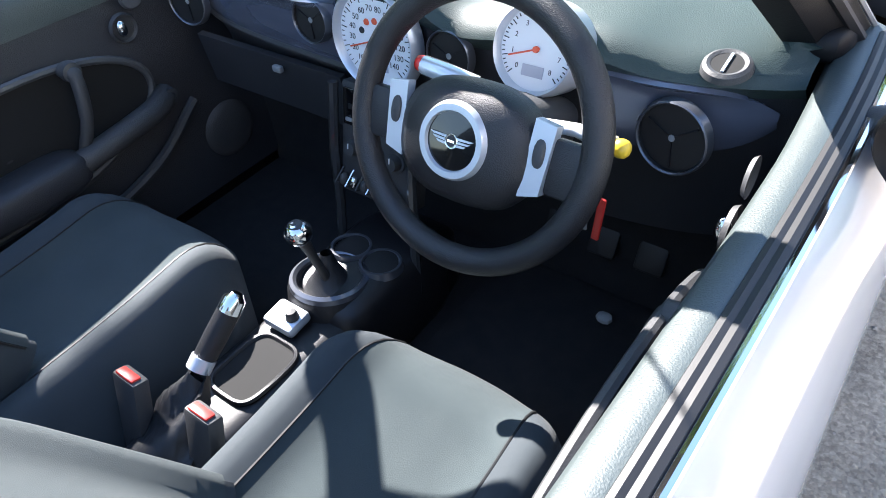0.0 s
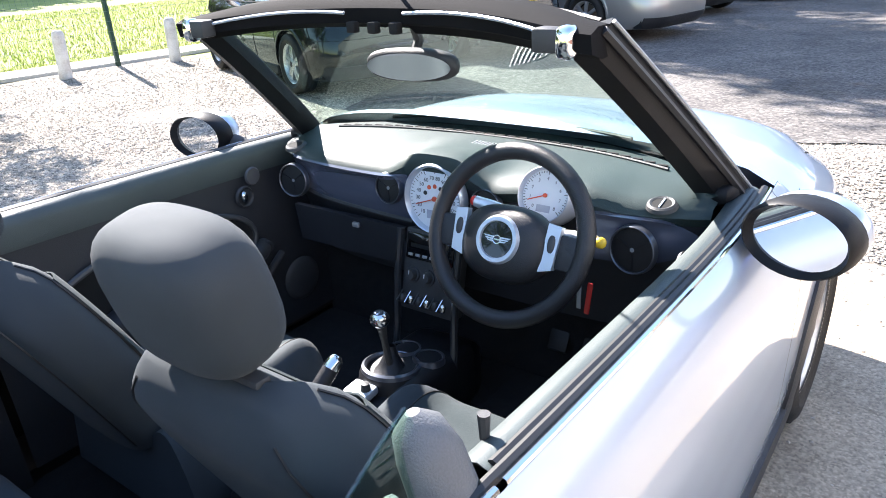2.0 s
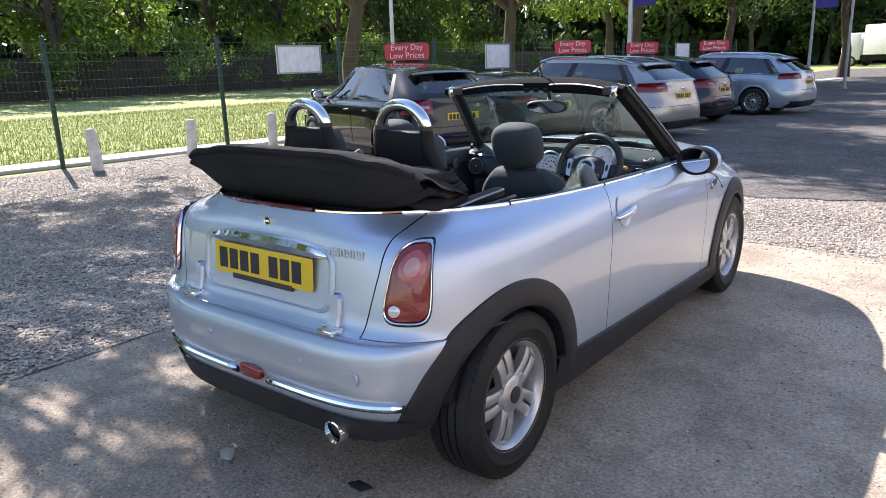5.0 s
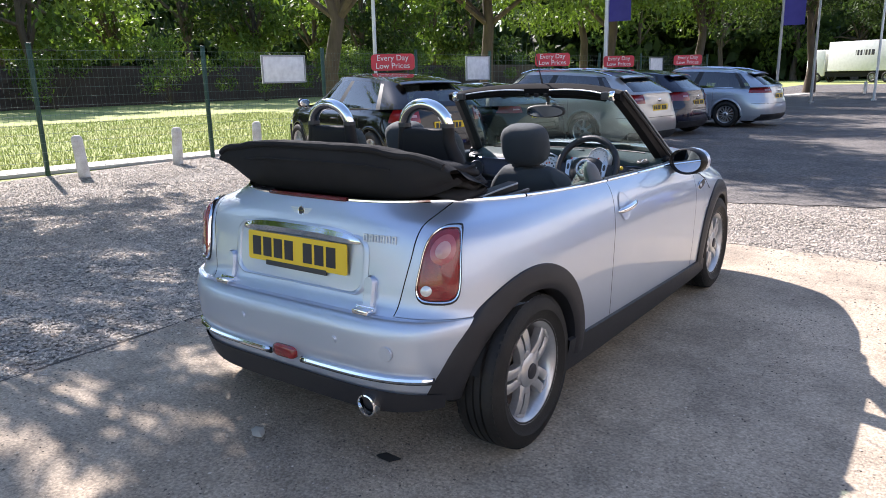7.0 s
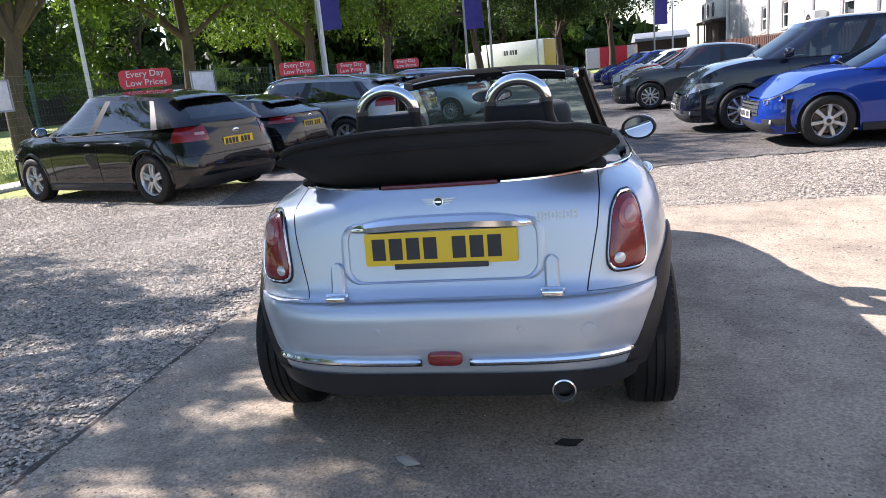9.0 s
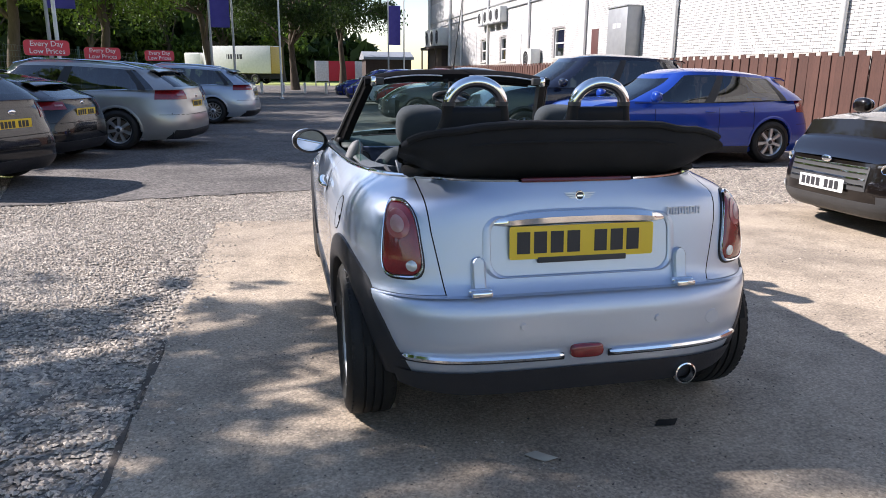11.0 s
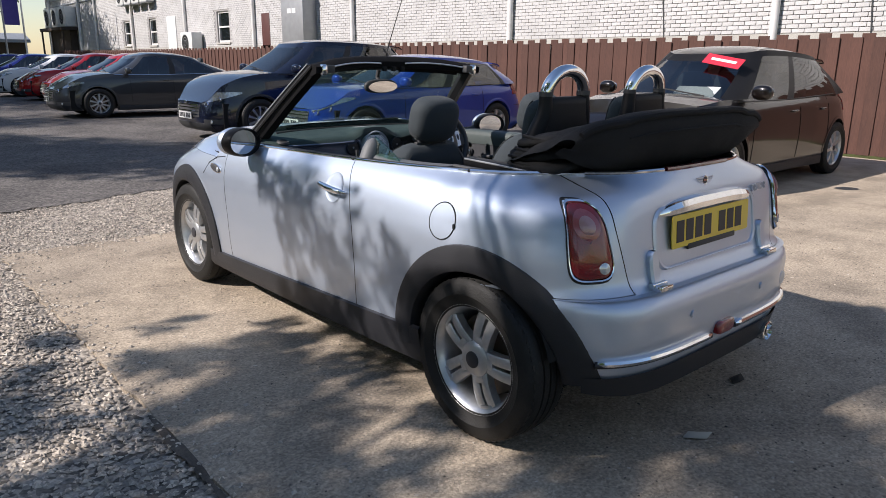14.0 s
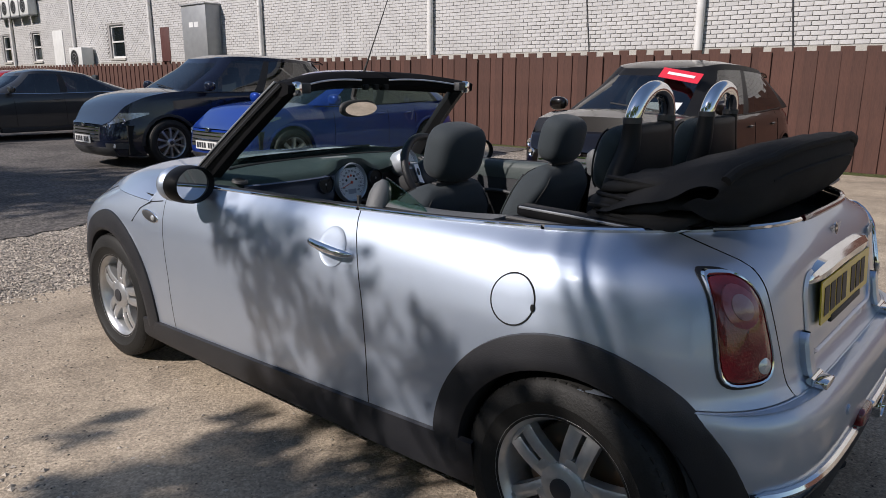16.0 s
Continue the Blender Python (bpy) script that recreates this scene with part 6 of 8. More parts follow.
def lamp_at(u, v, off):
    """u, v in -1..1 over the lamp's face; returns a point off metres outside the body."""
    z = 0.767 + 0.122 * v
    s_ = MS.place(z, ("x", float(np.interp(v, [-1, 0, 1], [0.628, 0.631, 0.629]))))
    q = s_ + 0.074 * u * (1 - 0.10 * v)

    def on(q_, z_):
        X, Y, Sx = MS.outline(z_)
        return Vector((float(np.interp(q_, Sx, X)), float(np.interp(q_, Sx, Y)), z_))
    nrm = (on(q + 0.012, z) - on(q - 0.012, z)).cross(on(q, z + 0.015) - on(q, z - 0.015)).normalized()
    return on(q, z) + nrm * off


def lamp_rings(ks):
    return grid([[lamp_at(u, v, off) for u, v in lamp_outline(k)] for k, off in ks], closed_v=True)


def disc_on(cu, cv, r, off0, off1):
    return grid([[lamp_at(cu + r * k * math.cos(a) / 0.078, cv + r * k * math.sin(a) / 0.122, off) for a in [2 * math.pi * i / 20 for i in range(20)]] for k, off in ((1.0, off0), (0.97, off1), (0.6, off1 + 0.003), (0.01, off1 + 0.004))], closed_v=True)


for flip in (False, True):
    def side_of(vf):
        return mirror(vf) if flip else vf
    lens = mk("tail_lamp", side_of(lamp_rings([(0.94, 0.004), (0.92, 0.012), (0.8, 0.017), (0.5, 0.020), (0.02, 0.021)])), REDLENS, mini, "red tail lamp with clear roundels in a chrome surround")
    mk("chrome_surround", side_of(lamp_rings([(1.01, -0.004), (1.02, 0.009), (0.99, 0.015), (0.955, 0.013), (0.945, 0.002)])), CHROME, lens, "polished chrome surround")
    mk("lamp_gasket", side_of(lamp_rings([(1.07, -0.002), (1.07, 0.004), (1.02, 0.005)])), SEAL, lens)
    mk("upper_roundel", side_of(disc_on(0.0, 0.42, 0.027, 0.020, 0.027)), PINKLENS, lens, "pale round indicator lens")
    mk("reverse_roundel", side_of(disc_on(-0.46, -0.66, 0.019, 0.012, 0.0185)), CLEARLENS, lens, "clear round reversing lens")
    mk("upper_lens", side_of(disc_on(0.0, 0.42, 0.046, 0.014, 0.0215)), mat("smoky_lens", (0.40, 0.10, 0.11), 0.15, 0, (0.3, 0.06, 0.07), 25, bump=0.2, bscale=160, coat=1.0), lens, "paler smoky round lens")

# boot furniture: grip, recess, plate, hinges, badge, script
grip_rows = []
for x in np.linspace(-0.325, 0.325, 30):
    e = (abs(x) / 0.325) ** 6
    y = MS.tail(x, 0.845)
    zc = 0.842 - 0.018 * (abs(x) / 0.325) ** 3
    h = 0.026 * (1 - 0.75 * e)
    d = 0.03 * (1 - 0.8 * e)
    grip_rows.append([(x, y + 0.004, zc + h), (x, y - d * 0.6, zc + h * 0.8), (x, y - d, zc + h * 0.1), (x, y - d * 0.92, zc - h * 0.7), (x, y - d * 0.5, zc - h), (x, y + 0.004, zc - h)])
mk("boot_grip", grid(grip_rows), CHROME, boot, "wide chrome boot handle above the plate")
ring = rrect(0.69, 0.205, 0.06, 8)
rows = []
for k, d in ((1.04, -0.001), (1.0, -0.007), (0.965, -0.004), (0.955, 0.001)):
    rows.append([(x * k, MS.tail(x * k, 0.74 + z * k) + d, 0.742 + z * (k if k <= 1 else k)) for x, z in ring])
mk("plate_recess", grid(rows, closed_v=True), SILVER, boot, "raised silver surround of the plate")
pl = plate_bars(boot, Matrix.Translation((0.0, -0.418, 0.757)) @ pose(0, 0, 0, 86, 0, 0), 0.535, 0.115, PLATEY)
mk("plate_holder", xf(box(-0.165, 0.165, -0.072, -0.052, -0.003, 0.0065, 0.002), Matrix()), BLACKPL, pl, "black plate holder edge")
for s in (-1, 1):
    x = 0.377 * s
    rows = []
    for z in np.linspace(0.612, 0.715, 12):
        hw = 0.025 * (1 if z < 0.69 else math.sqrt(max(0.02, 1 - ((z - 0.69) / 0.026) ** 2)))
        y = MS.tail(x, z)
        rows.append([(x - hw, y + 0.003, z), (x - hw, y - 0.012, z), (x - hw * 0.7, y - 0.020, z), (x + hw * 0.7, y - 0.020, z), (x + hw, y - 0.012, z), (x + hw, y + 0.003, z)])
    hg = mk("boot_hinge", grid(rows), SILVER, boot, "silver outside boot hinge")
    mk("hinge_foot", join(xf(box(-0.036, 0.036, -0.028, 0.012, -0.010, 0.010, 0.006), pose(x, -0.462, 0.600)), tube([(x - 0.04, -0.452, 0.605), (x + 0.04, -0.452, 0.605)], 0.010, 10)), CHROME, hg)


def winged_badge(parent, m, s, name="badge"):
    bd = mk(name, lathe([(0.0, 0.005 * s), (0.20 * s, 0.005 * s), (0.24 * s, 0.03 * s), (0.27 * s, 0.03 * s), (0.29 * s, 0.0)], 24), CHROME, parent, "chrome winged roundel badge")
    bd.matrix_basis = m
    for sg in (-1, 1):
        for k, (l, y0) in enumerate(((0.98, 0.17), (0.86, 0.04), (0.68, -0.09))):
            poly = [(sg * 0.24 * s, (y0 - 0.08) * s), (sg * l * s * 0.85, (y0 - 0.05) * s), (sg * l * s, (y0 + 0.03) * s), (sg * 0.24 * s, (y0 + 0.02) * s)]
            mk("wing", prism(poly if sg > 0 else poly[::-1], 0.02 * s), SATIN, bd)
    mk("roundel_face", lathe([(0.0, 0.033 * s), (0.21 * s, 0.033 * s), (0.21 * s, 0.0)], 24), INK, bd)
    mk("roundel_bar", box(-0.16 * s, 0.16 * s, -0.045 * s, 0.045 * s, 0.033 * s, 0.04 * s), CHROME, bd)
    return bd


winged_badge(boot, Matrix.Translation((0, MS.tail(0, 0.908) - 0.002, 0.908)) @ pose(0, 0, 0, 82, 0, 0), 0.062)
bars = []
x = -0.075
for k in range(6):
    bars += [box(x, x + 0.0045, -0.014, 0.014, 0, 0.004), box(x + 0.013, x + 0.0175, -0.014, 0.014, 0, 0.004), box(x + 0.0045, x + 0.013, 0.0095, 0.014, 0, 0.004), box(x + 0.0045, x + 0.013, -0.014 + (0.009 if k % 2 else 0), -0.0095 + (0.009 if k % 2 else 0), 0, 0.004)]
    x += 0.0245
sc = mk("script_badge", join(*bars), SATIN, boot, "small chrome script badge as plain bars")
sc.matrix_basis = Matrix.Translation((0.405, MS.tail(0.405, 0.845) - 0.001, 0.845)) @ pose(0, 0, 0, 84, 0, 6)

# fuel flap, door handles, side repeaters
def ring_on_side(cy, cz, r, w, off, n=40):
    rows = []
    for rr, d in ((r - w, off - 0.004), (r - w * 0.5, off), (r + w * 0.5, off), (r + w, off - 0.004)):
        rows.append([(MS.side(cy + rr * math.cos(a), cz + rr * math.sin(a)) + d, cy + rr * math.cos(a), cz + rr * math.sin(a)) for a in [2 * math.pi * k / n for k in range(n)]])
    return grid(rows, closed_v=True)


ff = mk("fuel_flap", mirror(grid([[(MS.side(0.16 + rr * math.cos(a), 0.775 + rr * math.sin(a)) + 0.002, 0.16 + rr * math.cos(a), 0.775 + rr * math.sin(a)) for a in [2 * math.pi * k / 40 for k in range(40)]] for rr in (0.062, 0.045, 0.02, 0.001)], closed_v=True)), SILVER, mini, "round silver fuel filler flap")
mk("flap_gap", mirror(ring_on_side(0.16, 0.775, 0.0645, 0.002, 0.003)), DARK, ff)
mk("flap_notch", mirror(xf(superell(0, 0, 0, 0.004, 0.006, 0.010, 0.8, 0.8, 6, 10), pose(MS.side(0.10, 0.765) + 0.003, 0.098, 0.765))), DARK, ff)
for k, d in enumerate(doors):
    sg = 1 if k == 0 else -1
    y, z = 0.855, 0.800
    xs = MS.side(y, z)
    bar = []
    for t in np.linspace(-1, 1, 15):
        yy = y + 0.098 * t
        bulge = 0.022 * math.sqrt(max(0, 1 - t * t)) + 0.010
        bar.append((sg * (MS.side(yy, z) + bulge), yy, z + 0.010 * t))
    mk("door_handle", tube(bar, [0.004] + [0.011 + 0.004 * math.cos(t * 1.4) for t in np.linspace(-1, 1, 13)] + [0.004], 10), CHROME, d, "chrome pull handle")
    cup = []
    for rr in (0.062, 0.058, 0.045, 0.02, 0.001):
        depth = 0.003 if rr > 0.059 else -0.014 * (1 - (rr / 0.06) ** 2) + 0.0025
        cup.append([(sg * (MS.side(y + rr * math.cos(a), z + rr * math.sin(a)) + max(depth, -0.0 + 0.0012)), y + rr * math.cos(a), z + rr * math.sin(a)) for a in [2 * math.pi * i / 32 for i in range(32)]])
    mk("handle_cup", grid(cup, closed_v=True), SILVER, d, "round dished recess behind the handle")
    sl = mk("side_repeater", xf(superell(0, 0, 0, 0.008, 0.062, 0.019, 0.7, 0.7, 8, 20), pose(sg * (MS.side(2.03, 0.745) + 0.003), 2.03, 0.745, 6 * 1, 0, 0)), BLACKPL, mini, "black side grille with a clear repeater lamp")
    mk("repeater_surround", tube([(sg * (MS.side(2.03 + 0.066 * math.cos(a), 0.745) + 0.005), 2.03 + 0.066 * math.cos(a), 0.745 + 0.022 * math.sin(a) + 0.007 * math.cos(a)) for a in [2 * math.pi * i / 28 for i in range(28)]], 0.003, 6, closed=True), CHROME, sl)
    mk("repeater_lens", xf(superell(0, 0, 0, 0.006, 0.014, 0.012, 1, 1, 8, 12), pose(sg * (MS.side(2.0, 0.742) + 0.010), 1.995, 0.742)), CLEARLENS, sl)
    mk("wing_seam", tube([(sg * (MS.side(yy, zz) + 0.001), yy, zz) for yy, zz in ((1.955, 0.815), (2.06, 0.80), (2.14, 0.765), (2.2, 0.70))], 0.0025, 4), DARK, mini)


# ---------------------------------------------------------------- the convertible: screen, mirrors, roof, hoops
def smooth_path(pts, n):
    """Catmull-Rom through a few points."""
    P = [Vector(p) for p in pts]
    P = [P[0] * 2 - P[1]] + P + [P[-1] * 2 - P[-2]]
    out = []
    for i in range(1, len(P) - 2):
        for k in range(n):
            t = k / n
            a, b, c, d = P[i - 1], P[i], P[i + 1], P[i + 2]
            out.append(0.5 * ((2 * b) + (c - a) * t + (2 * a - 5 * b + 4 * c - d) * t * t + (3 * b - a - 3 * c + d) * t ** 3))
    out.append(P[-2])
    return out


def ws_point(u, v):
    """Windscreen surface: u -1..1 across, v 0..1 upwards."""
    hw = 0.645 + (0.515 - 0.645) * v
    y = 2.05 - 0.475 * v + 0.03 * v * (1 - v) - (0.14 - 0.03 * v) * abs(u) ** 2.2
    z = 0.918 + 0.400 * v + 0.02 * v * (1 - v) - 0.028 * abs(u) ** 2.5
    return Vector((hw * u, y, z))


pane = mk("windscreen", slab([[ws_point(u, v) for u in np.linspace(-0.97, 0.97, 28)] for v in np.linspace(0.02, 0.97, 16)], 0.004), PANE, mini, "clear tinted windscreen")
pane.visible_shadow = False
# header rail, thick and dark, with a glossy outer edge
rows = []
for u in np.linspace(-1.05, 1.05, 31):
    p = ws_point(max(-1, min(1, u)), 1.0)
    p.x = 0.52 * u
    e = abs(u) ** 4
    rows.append([p + Vector(q) for q in ((0, 0.035, -0.03), (0, 0.028, 0.004 - 0.01 * e), (0, -0.01, 0.024 - 0.015 * e), (0, -0.05, 0.018 - 0.01 * e), (0, -0.075, -0.004), (0, -0.07, -0.035), (0, -0.03, -0.048), (0, 0.02, -0.046))])
hd = mk("screen_header", capped(grid(rows, closed_v=True), 31, 8), HEADER, mini, "black windscreen header rail")
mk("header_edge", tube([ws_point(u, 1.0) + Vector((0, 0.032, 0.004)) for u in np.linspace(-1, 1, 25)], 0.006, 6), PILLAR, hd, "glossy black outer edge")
for s in (-1, 1):
    # satin strip modelled in place of the highlight along the black header
    mk("header_highlight_strip", tube([ws_point(s * u, 1.0) + Vector((0, -0.078, -0.008 - 0.012 * abs(u - 0.5) ** 2 * 4)) for u in np.linspace(0.16, 0.86, 14)], 0.004, 6), SATIN, hd, "thin pale strip standing in for the header highlight")
    lt = mk("roof_latch", xf(superell(0, 0, 0, 0.018, 0.02, 0.028, 0.6, 0.6, 8, 14), pose(s * 0.50, 1.40, 1.272)), CHROME, hd, "small chrome roof latch")
    mk("latch_socket", xf(box(-0.025, 0.025, -0.02, 0.02, -0.02, 0.02, 0.006), pose(s * 0.465, 1.405, 1.275)), BLACKPL, hd)
    vz = mk("sun_visor", slab([[ws_point(s * u, 0.985 - 0.17 * t) + Vector((0, -0.055 - 0.01 * t, -0.02)) for u in np.linspace(0.14, 0.84, 10)] for t in np.linspace(0, 0.35, 4)], 0.014), HEADER, hd, "black sun visor folded up")
for x in (-0.06, 0.0, 0.06):
    mk("header_switch", xf(box(-0.012, 0.012, -0.01, 0.01, -0.012, 0.012, 0.004), pose(x, 1.495, 1.275)), DARK, hd)
# pillars
for s in (-1, 1):
    path, prof = [], []
    for t in np.linspace(-0.04, 1.0, 16):
        a = ws_point(s, max(0, t))
        if t < 0:
            a += Vector((0.01 * s, 0.03, -0.03))
        o = Vector((s, 0.25, 0.25)).normalized()
        b = Vector((0, -1, -0.25)).normalized()
        w = 0.036 + 0.012 * (1 - t) ** 2
        path.append([a + o * 0.022 + b * -0.025, a + o * (w - 0.004) + b * 0.004, a + o * w * 0.9 + b * 0.04, a + o * 0.012 + b * 0.072, a - o * 0.028 + b * 0.066, a - o * 0.036 + b * 0.02, a - o * 0.02 + b * -0.012])
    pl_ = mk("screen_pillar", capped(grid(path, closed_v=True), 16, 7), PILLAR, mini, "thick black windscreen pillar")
    mk("pillar_chrome", tube([r[1] + Vector((0.004 * s, 0, 0.002)) for r in path], 0.004, 6), GREYMET, pl_, "bright outer pillar edge")
    mk("pillar_seal", tube([r[2] for r in path], 0.009, 6), SEAL, pl_)
    mk("pillar_foot", xf(superell(0, 0, 0, 0.030, 0.09, 0.030, 0.7, 0.7, 10, 16), pose(s * 0.655, 1.89, 0.888, -14, 0, 0)), PILLAR, pl_)
mk("screen_base_seal", tube([ws_point(u, 0.0) + Vector((0, 0.012, 0.0)) for u in np.linspace(-1, 1, 25)], 0.012, 6), SEAL, mini)
mk("scuttle_panel", grid([[ws_point(u, 0.0) + Vector((0, d, h)) for u in np.linspace(-1, 1, 25)] for d, h in ((0.0, -0.012), (0.05, 0.004), (0.11, 0.002), (0.12, -0.03))]), BLACKPL, mini, "black scuttle grille")
for s, a, b in ((1, -0.1, 0.62), (1, -0.62, 0.02)):
    w_ = mk("wiper", tube([ws_point(a + (b - a) * t, 0.05 + 0.05 * t) + Vector((0, 0.012, 0.012)) for t in np.linspace(0, 1, 10)], 0.006, 6), SEAL, mini, "black wiper arm")
mk("aerial", tube([(0, 1.57, 1.335), (0, 1.52, 1.43), (0, 1.34, 1.77)], [0.006, 0.003, 0.0015], 6), BLACKPL, mini, "thin black whip aerial")
mk("aerial_base", lathe([(0.0, 0.03), (0.008, 0.028), (0.014, 0.0)], 12, pose(0, 1.57, 1.315)), BLACKPL, mini)
# inside mirror
im = mk("rear_view_mirror", xf(superell(0, 0, 0, 0.122, 0.022, 0.038, 0.75, 0.75, 12, 26), pose(0.0, 1.615, 1.180, 6, 0, 8)), BLACKPL, mini, "oval black rear-view mirror")
mk("mirror_glass", xf(lathe([(0.0, 0.0), (0.6, 0.0), (1.0, 0.0)], 36, Matrix.Translation((0, -0.0225, 0)) @ Matrix.Diagonal((0.110, 1, 0.031, 1)) @ pose(0, 0, 0, 90, 0, 0)), pose(0.0, 1.615, 1.180, 6, 0, 8)), MIRROR, im)
mk("mirror_stalk", tube([(0, 1.62, 1.19), (0, 1.645, 1.23), (0, 1.63, 1.27)], 0.012, 8), BLACKPL, im)
# door mirrors
for s in (-1, 1):
    m = pose(s * 0.858, 1.625, 0.926, 0, 0, -s * 14)
    hs = mk("door_mirror", xf(superell(0, 0.035, 0, 0.094, 0.058, 0.068, 0.95, 0.95, 14, 26), m), SILVER, mini, "silver oval door mirror with black rim")
    rows = []
    for k, d in ((0.86, -0.03), (0.98, -0.052), (1.04, -0.045), (1.06, -0.015), (1.03, 0.012), (0.97, 0.02)):
        rows.append([(0.094 * k * math.cos(a), d, 0.067 * k * math.sin(a)) for a in [2 * math.pi * i / 32 for i in range(32)]])
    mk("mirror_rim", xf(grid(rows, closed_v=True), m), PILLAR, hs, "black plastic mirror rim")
    mk("mirror_glass", xf(lathe([(0.0, 0.0), (0.5, 0.0), (0.9, 0.0)], 32, Matrix.Translation((0, -0.032, 0)) @ Matrix.Diagonal((0.097, 1, 0.070, 1)) @ pose(0, 0, 0, 90, 0, 0)), m), MIRROR, hs, "oval mirror glass")
    mk("mirror_foot", tube(smooth_path([(s * 0.715, 1.71, 0.845), (s * 0.745, 1.69, 0.875), (s * 0.79, 1.66, 0.90)], 4), [0.034] * 4 + [0.03] * 4 + [0.028], 12), BLACKPL, hs, "black mirror foot")

# folded roof
def cover_edge(y):
    """Section of the vinyl side cover: it narrows and sweeps up to the window post."""
    xi = float(np.interp(y, [0.36, 0.45, 0.60, 0.74], [0.49, 0.55, 0.612, 0.640]))
    up = 0.015 * max(0.0, (y - 0.5) / 0.235) ** 2
    return [(xi - 0.012, 0.878 + up * 0.6), (xi, 0.900 + up), (xi + 0.3 * (0.672 - xi), 0.908 + up), (xi + 0.7 * (0.672 - xi), 0.908 + up * 0.9), (0.672, 0.904 + up * 0.5)]


ROOFH = 0.20


def stack_h(x):
    return max(0.0, 1 - (abs(x) / 0.638) ** 4.8)


rows = []
for x in np.linspace(-0.612, 0.612, 61):
    f = stack_h(x)
    yr = -0.318 + 0.06 * (abs(x) / 0.61) ** 3
    w1 = 0.003 * math.sin(9 * x) + 0.002 * math.sin(23 * x + 1) + 0.004 * noise.noise((x * 17, 0.3, 1.7))
    z0 = 0.964 + 0.075 * max(0.0, (abs(x) - 0.40) / 0.21) ** 1.4
    prof = [(x, yr + 0.08, z0 - 0.01), (x, yr + 0.045, z0 + 0.012), (x * 1.01, yr + 0.015, z0 + 0.055 * f + w1), (x * 1.015, yr - 0.008 * f, z0 + 0.115 * f), (x * 1.0, yr + 0.0 * f, z0 + 0.178 * f + 0.004), (x, yr + 0.045, z0 + (ROOFH - 0.008) * f + 0.004), (x * 0.99, yr + 0.12, z0 + 0.178 * f + w1 * 0.7), (x * 0.97, yr + 0.22, z0 + 0.15 * f + w1), (x * 0.94, yr + 0.29, z0 + 0.118 * f), (x * 0.92, yr + 0.325, z0 + 0.075 * f), (x * 0.90, yr + 0.33, z0 + 0.02 * f), (x * 0.90, yr + 0.30, 0.94)]
    prof = prof[:6] + [(q[0], q[1], q[2] - (z0 - 0.964) * min(1.0, 0.45 + 0.3 * k)) for k, q in enumerate(prof[6:11])] + prof[11:]
    rows.append([q + Vector((0, 0, 0.006 * f * noise.noise((q.x * 2.5, q.y * 26, q.z * 20)) + 0.0025 * noise.noise((q.x * 20, q.y * 24, 4.0)))) for q in smooth_path(prof, 3)])
roof = mk("folded_roof", grid(rows), CANVAS, mini, "black canvas roof folded into a stack", 60)
edge_at, hem_at = [r[12] for r in rows], [r[9] for r in rows]
mk("roof_rim", tube([(q.x, q.y - 0.004, q.z + 0.004) for q in edge_at[1:-1]], 0.013, 8), CANVAS, roof, "rolled canvas edge")
mk("roof_pocket_hem", tube([(q.x * 0.9, q.y - 0.004, q.z + 0.012) for q in hem_at[9:-9]], 0.005, 6), CANVAS, roof, "stitched hem across the stack")
